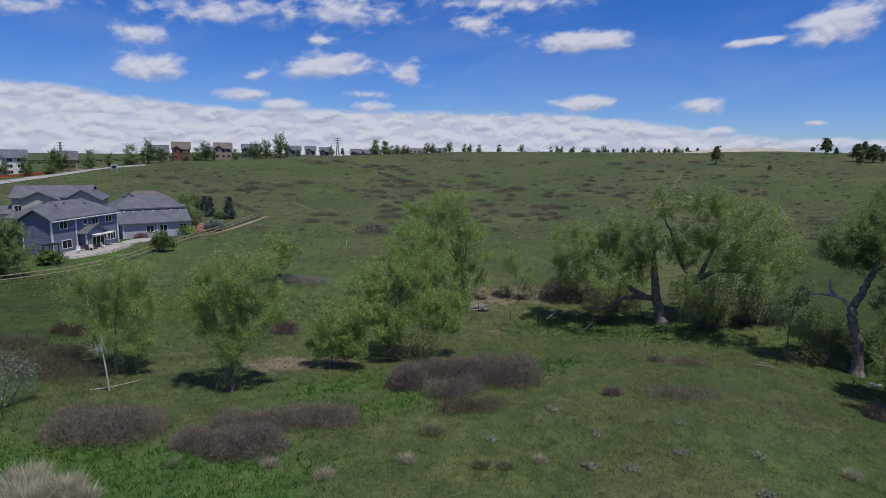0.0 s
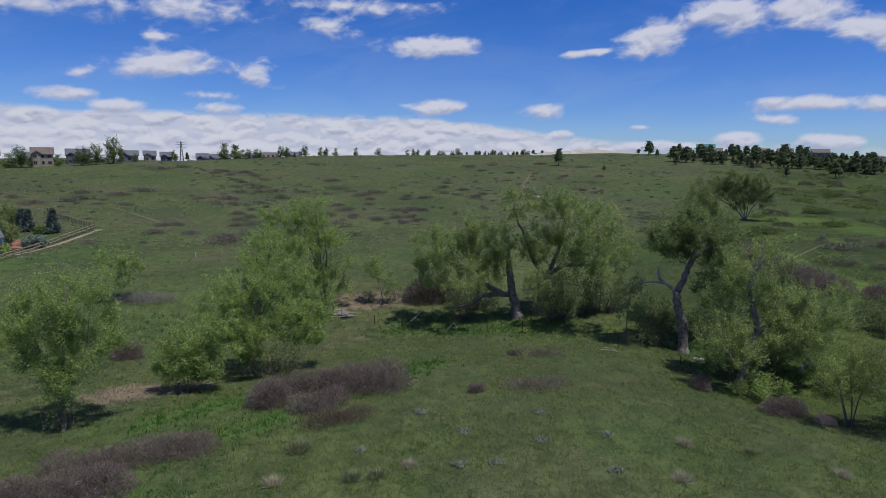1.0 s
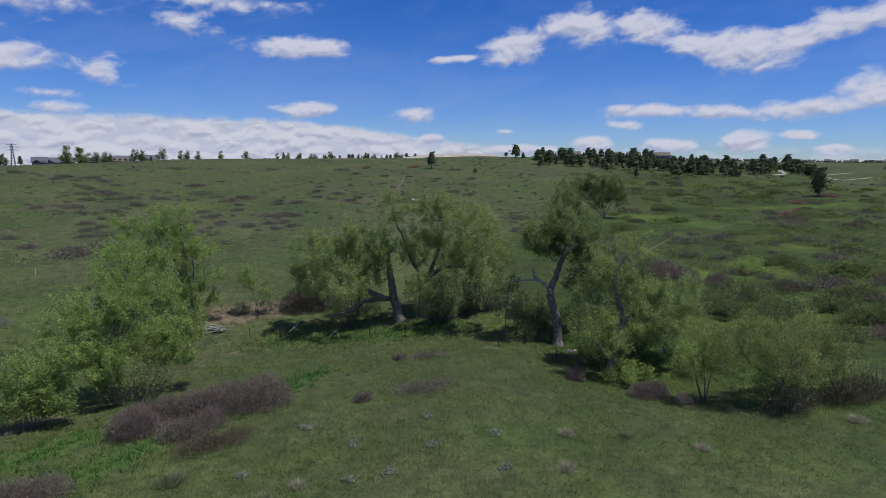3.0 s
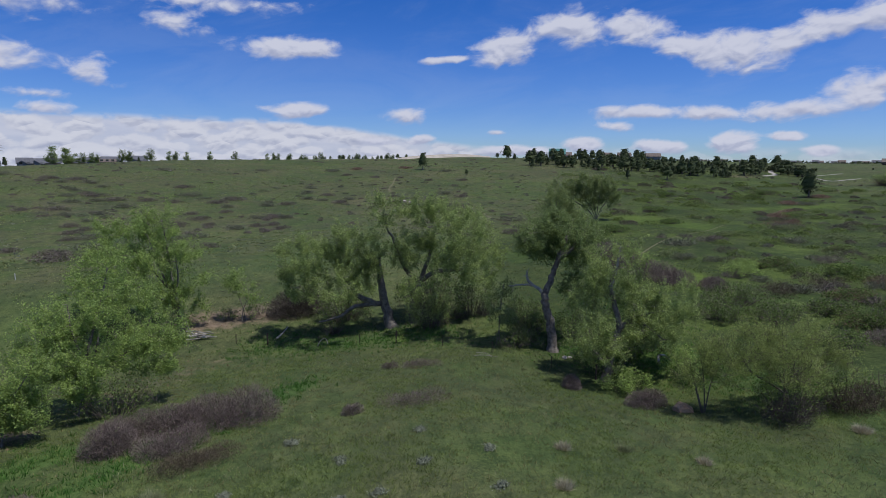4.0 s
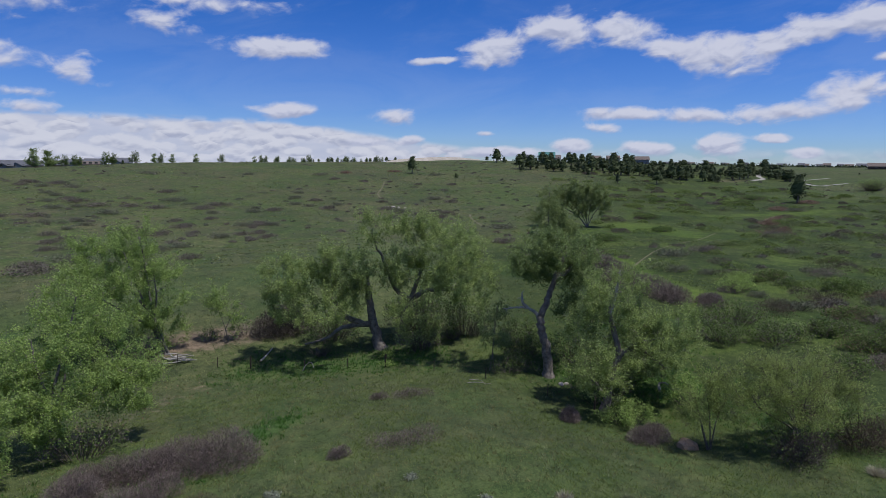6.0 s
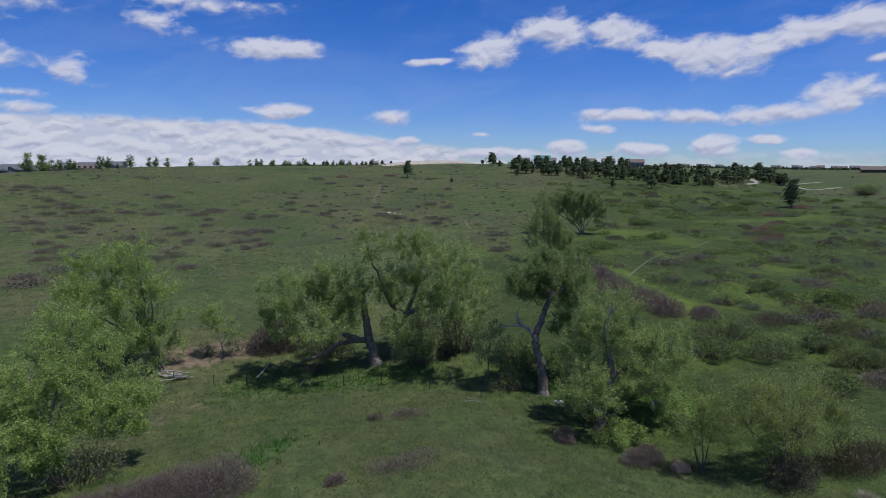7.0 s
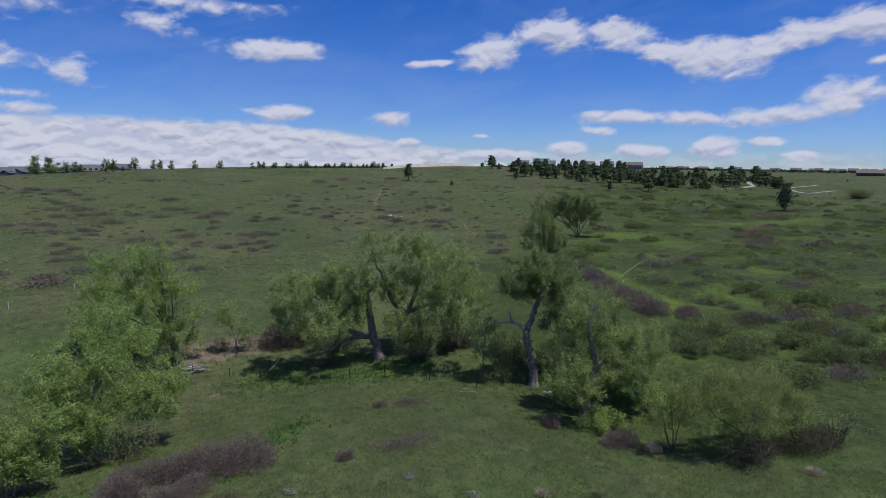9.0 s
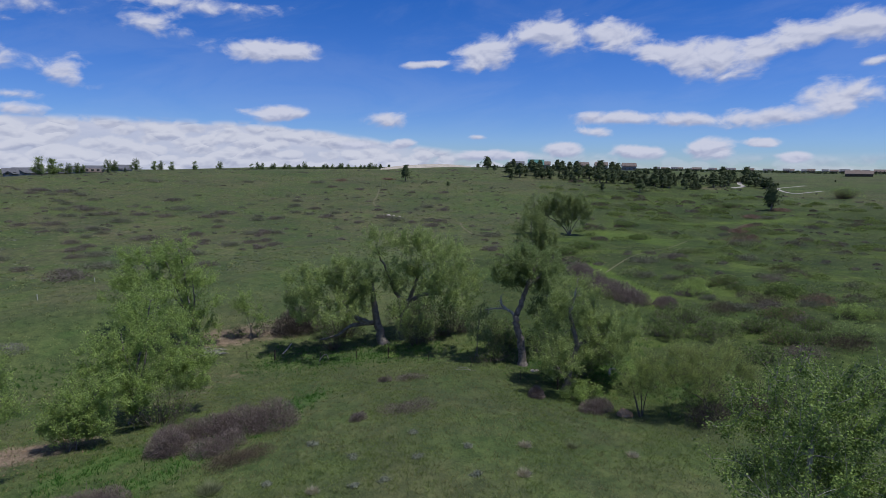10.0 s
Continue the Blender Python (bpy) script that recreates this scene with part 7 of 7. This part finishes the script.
# near meadow: thicker where the camera passes close
x, y = scatter(76000, -34, 46, 14, 64)
near = np.clip(1.25 - (np.hypot(x, y) - 20) / 52, 0.12, 1) * (1 - 0.9 * bareness(x, y)) * (1 - 0.75 * lushness(x, y))
pat = np.array([0.5 + noise.noise((a * 0.16, b * 0.16, 9.0)) for a, b in zip(x.tolist(), y.tolist())])
k = rng.random(len(x)) < near * np.clip(pat * 1.3, 0.25, 1)
g = k & (pat + 0.25 * rng.normal(size=len(pat)) > 0.42)
grass_stuff("meadow_grass", x[g], y[g], 6, 0.22, 0.016, GRASS, "short green meadow grass", 0.85)
g = k & ~g
GRASS_OLIVE = foliage("olive_grass_blade", (0.15, 0.15, 0.06), (0.31, 0.29, 0.135), 0.4, 0.15)
grass_stuff("olive_grass", x[g], y[g], 6, 0.2, 0.016, GRASS_OLIVE, "short olive-brown meadow grass", 0.85)
x, y = scatter(60000, -36, 50, 14, 70)
k = rng.random(len(x)) < lushness(x, y) * 0.9
grass_stuff("lush_grass", x[k], y[k], 7, 0.32, 0.024, GRASS_LUSH, "lush bright green grass in the damp ground")
x, y = scatter(6500, -30, 44, 15, 62)
pat = np.array([0.5 + noise.noise((a * 0.1, b * 0.1, 21.0)) for a, b in zip(x.tolist(), y.tolist())])
k = rng.random(len(x)) < np.clip(pat * 1.4 - 0.3, 0.05, 1)
grass_stuff("pale_grass", x[k], y[k], 9, 0.26, 0.018, GRASS_PALE, "pale dry tufts among the grass", 0.6, 0.16)
# the single tussocks of dry grass and sage on the near slope
for x, y, w, mat, lab in ((-1.6, 27.0, 0.8, GRASS_DRY, "straw-coloured grass tussock on the meadow slope"), (-5.6, 25.6, 0.9, GRASS_DRY, "straw-coloured grass tussock on the meadow slope"), (-8.5, 26.6, 0.8, GRASS_DRY, "straw-coloured grass tussock on the meadow slope"), (2.2, 26.4, 0.9, GRASS_PALE, "pale spiky grass tussock on the meadow slope"),
                          (3.4, 26.3, 0.8, GRASS_PALE, "pale spiky grass tussock on the meadow slope"), (5.2, 26.8, 0.7, GRASS_DRY, "straw-coloured grass tussock on the meadow slope"), (-0.3, 30.2, 1.3, GRASS_PALE, "pale spreading grass tussock on the meadow slope"), (7.6, 26.2, 0.7, SAGE, "grey-green sage clump on the meadow slope"),
                          (9.6, 26.0, 0.8, SAGE, "grey-green sage clump on the meadow slope"), (8.8, 29.6, 0.8, SAGE, "grey-green sage clump on the meadow slope"), (3.0, 29.2, 0.8, SAGE, "grey-green sage clump on the meadow slope"), (14.2, 31.2, 0.8, SAGE, "grey-green sage clump on the meadow slope"), (16.8, 27.4, 0.8, SAGE, "grey-green sage clump on the meadow slope"),
                          (12.8, 27.6, 0.9, SAGE, "grey-green sage clump on the meadow slope"), (20.8, 26.0, 0.8, GRASS_DRY, "straw-coloured grass tussock on the meadow slope"), (18.2, 22.6, 0.8, GRASS_DRY, "straw-coloured grass tussock on the meadow slope"), (15.4, 24.0, 0.8, SAGE, "grey-green sage clump on the meadow slope"),
                          (24.0, 24.5, 0.7, GRASS_PALE, "pale spiky grass tussock on the meadow slope"), (27.0, 21.5, 0.7, GRASS_DRY, "straw-coloured grass tussock on the meadow slope"), (-19.6, 24.8, 2.2, GRASS_DRY, "large clump of straw-coloured dry grass"),
                          (-17.4, 24.2, 2.0, GRASS_DRY, "large clump of straw-coloured dry grass"), (-18.6, 23.2, 2.4, GRASS_DRY, "large clump of straw-coloured dry grass"), (-16.2, 23.6, 1.5, GRASS_DRY, "large clump of straw-coloured dry grass"), (-13.4, 26.6, 0.7, GRASS_PALE, "pale spiky grass tussock on the meadow slope"), (39.5, 20.0, 1.0, GRASS_DRY, "straw-coloured grass tussock on the meadow slope"), (7.0, 33.0, 0.9, SAGE, "grey-green sage clump on the meadow slope")):
    w *= 1.25
    n = int(420 * w)
    a = rng.uniform(0, 2 * math.pi, n)
    rr = rng.uniform(0, 1, n) ** 0.6 * w * 0.3
    st = np.stack([np.cos(a) * rr, np.sin(a) * rr, np.full(n, -0.03)], -1)
    way = unit(np.stack([np.cos(a) * (0.3 + rr / w * 2.2), np.sin(a) * (0.3 + rr / w * 2.2), np.ones(n)], -1) + rng.normal(size=(n, 3)) * 0.4)
    if mat is SAGE:
        c = rng.normal(size=(5, 2)) * w * 0.13
        q = c[rng.integers(0, 5, n)] + rng.normal(size=(n, 2)) * w * 0.13
        v, f = leaves(np.stack([q[:, 0], q[:, 1], rng.uniform(0.0, 0.16, n) * w + 0.02], -1), 0.085, 1.7)
        ob = new("sage_clump", mesh_of("sage_clump", v, f, mat))
        ob.matrix_world = pose(x, y, on_ground(x, y))
        tagged(ob, lab, "plant", "tussocks of the near slope")
        continue
    ob = new("grass_tussock", mesh_of("tussock", *blades(st, way, w * (0.25 + 0.2 / (0.4 + w)) * rng.uniform(0.7, 1.5, n), 0.014 * np.ones(n)), mat))
    ob.matrix_world = pose(x, y, on_ground(x, y))
    tagged(ob, lab, "grass", "tussocks of the near slope")

# the hillside's countless small tufts
ang, far = np.radians(rng.uniform(-40, 72, 24000)), 105 + 300 * rng.random(24000) ** 0.85
x, y = far * np.sin(ang), far * np.cos(ang)
pat = np.array([0.5 + noise.noise((a * 0.03, b * 0.03, 33.0)) for a, b in zip(x.tolist(), y.tolist())])
k = (rng.random(len(x)) < np.clip(pat * 1.5 - 0.15, 0.1, 1)) & (shade_and_dark_green(x, y) < 0.45)
grass_stuff("hillside_tufts", x[k], y[k], 9, 0.34, 0.105, TUFT, "yellow-green tufts over the hillside", 1.2, 0.3)
ang, far = np.radians(rng.uniform(-40, 72, 5000)), 105 + 300 * rng.random(5000) ** 0.85
x, y = far * np.sin(ang), far * np.cos(ang)
k = shade_and_dark_green(x, y) < 0.6
grass_stuff("hillside_sage", x[k], y[k], 6, 0.36, 0.11, SAGE, "grey sage dotted over the hillside", 1.2, 0.3)
# leaf litter about the saplings and on the bare soil
x, y = scatter(9000, -16, 18, 38, 78)
k = rng.random(len(x)) < bareness(x, y) * 0.9
zz = on_ground_all(x[k], y[k]) + 0.03
LITTER = foliage("leaf_litter", (0.13, 0.085, 0.055), (0.34, 0.25, 0.17), 0.1, 0.1)
tagged(new("leaf_litter", mesh_of("leaf_litter", *leaves(np.stack([x[k], y[k], zz], -1), 0.16, 2.5), LITTER)), "brown fallen leaves on bare soil", "leaves", kind="stuff")

# low dark brush over the valley floor
VALLEY_BRUSH = foliage("valley_brush_leaf", (0.085, 0.12, 0.036), (0.19, 0.24, 0.08), 0.25, 0.15)
ang, far = np.radians(rng.uniform(42, 76, 5200)), 62 + 250 * rng.random(5200) ** 0.8
x, y = far * np.sin(ang), far * np.cos(ang)
pat = np.array([0.5 + noise.noise((a * 0.045, b * 0.045, 51.0)) for a, b in zip(x.tolist(), y.tolist())])
k = (rng.random(len(x)) < np.clip(pat * 2.2 - 0.7, 0, 1)) & (lushness(x, y) < 0.5)
x, y = x[k], y[k]
c = np.stack([x, y, on_ground_all(x, y) + 0.2], -1)
c = np.repeat(c, 22, axis=0) + rng.normal(size=(len(c) * 22, 3)) * np.array([0.6, 0.6, 0.2])
tagged(new("valley_brush", mesh_of("valley_brush", *leaves(c, 0.22, 2.2), VALLEY_BRUSH)), "low dark brush scattered over the valley floor", "brush", kind="stuff")

# rounded mounds of brush that cover the valley floor, too many to count
VALLEY_GREEN = foliage("valley_mound_leaf", (0.088, 0.13, 0.038), (0.205, 0.27, 0.08), 0.3, 0.15)
VALLEY_GREY = foliage("valley_grey_leaf", (0.11, 0.14, 0.065), (0.22, 0.26, 0.12), 0.25, 0.15)
VALLEY_TWIG = foliage("valley_mound_twig", (0.09, 0.08, 0.058), (0.165, 0.142, 0.105), 0.08, 0.15)
for mat, n, leafy, lab in ((VALLEY_GREEN, 330, True, "rounded green brush mounds over the valley floor"), (VALLEY_GREY, 130, True, "grey-green brush mounds over the valley floor"), (VALLEY_TWIG, 90, False, "brown bare brush mounds over the valley floor")):
    pos, size = [], []
    for _ in range(n):
        a, far = radians(rng.uniform(39, 77)), 66 + 290 * rng.random() ** 1.1
        x, y = far * math.sin(a), far * math.cos(a)
        if noise.noise((x * 0.035, y * 0.035, 81.0)) < -0.18 or float(lushness(np.array(x), np.array(y))) > 0.45 or (x < 80 and y > x):
            continue
        w = float(rng.uniform(0.9, 2.6)) * (1 + far / 500)
        k = int(180 * w)
        d = unit(np.stack([rng.normal(size=k), rng.normal(size=k), np.abs(rng.normal(size=k)) + 0.05], -1)) * rng.uniform(0.75, 1.08, k)[:, None]
        lump = 1 + 0.25 * np.sin(3.1 * np.arctan2(d[:, 1], d[:, 0]) + rng.uniform(0, 6))
        pos.append(np.array([x, y, on_ground(x, y) - 0.05]) + d * np.stack([w * lump, w * 0.85 * lump, np.full(k, 0.3 + 0.3 * w)], -1))
        size.append(np.full((k, 1), 0.15 + far * 0.0006))
    pos, size = np.vstack(pos), np.vstack(size)
    if leafy:
        v, f = leaves(pos, size, 2.2, 0.85)
    else:
        v, f = slivers(pos, unit(rng.normal(size=pos.shape) + np.array([0, 0, 0.9])), size * 1.4, size * 0.22)
    tagged(new("brush_mounds", mesh_of("brush_mounds", v, f, mat)), lab, "brush", kind="stuff")

# small tufts of the middle ground between meadow and hillside
x, y = scatter(9000, -60, 75, 60, 112)
k = rng.random(len(x)) < 0.55 * (1 - bareness(x, y))
grass_stuff("middle_tufts", x[k], y[k], 7, 0.26, 0.035, TUFT, "small yellow-green tufts of grass", 0.7, 0.18)
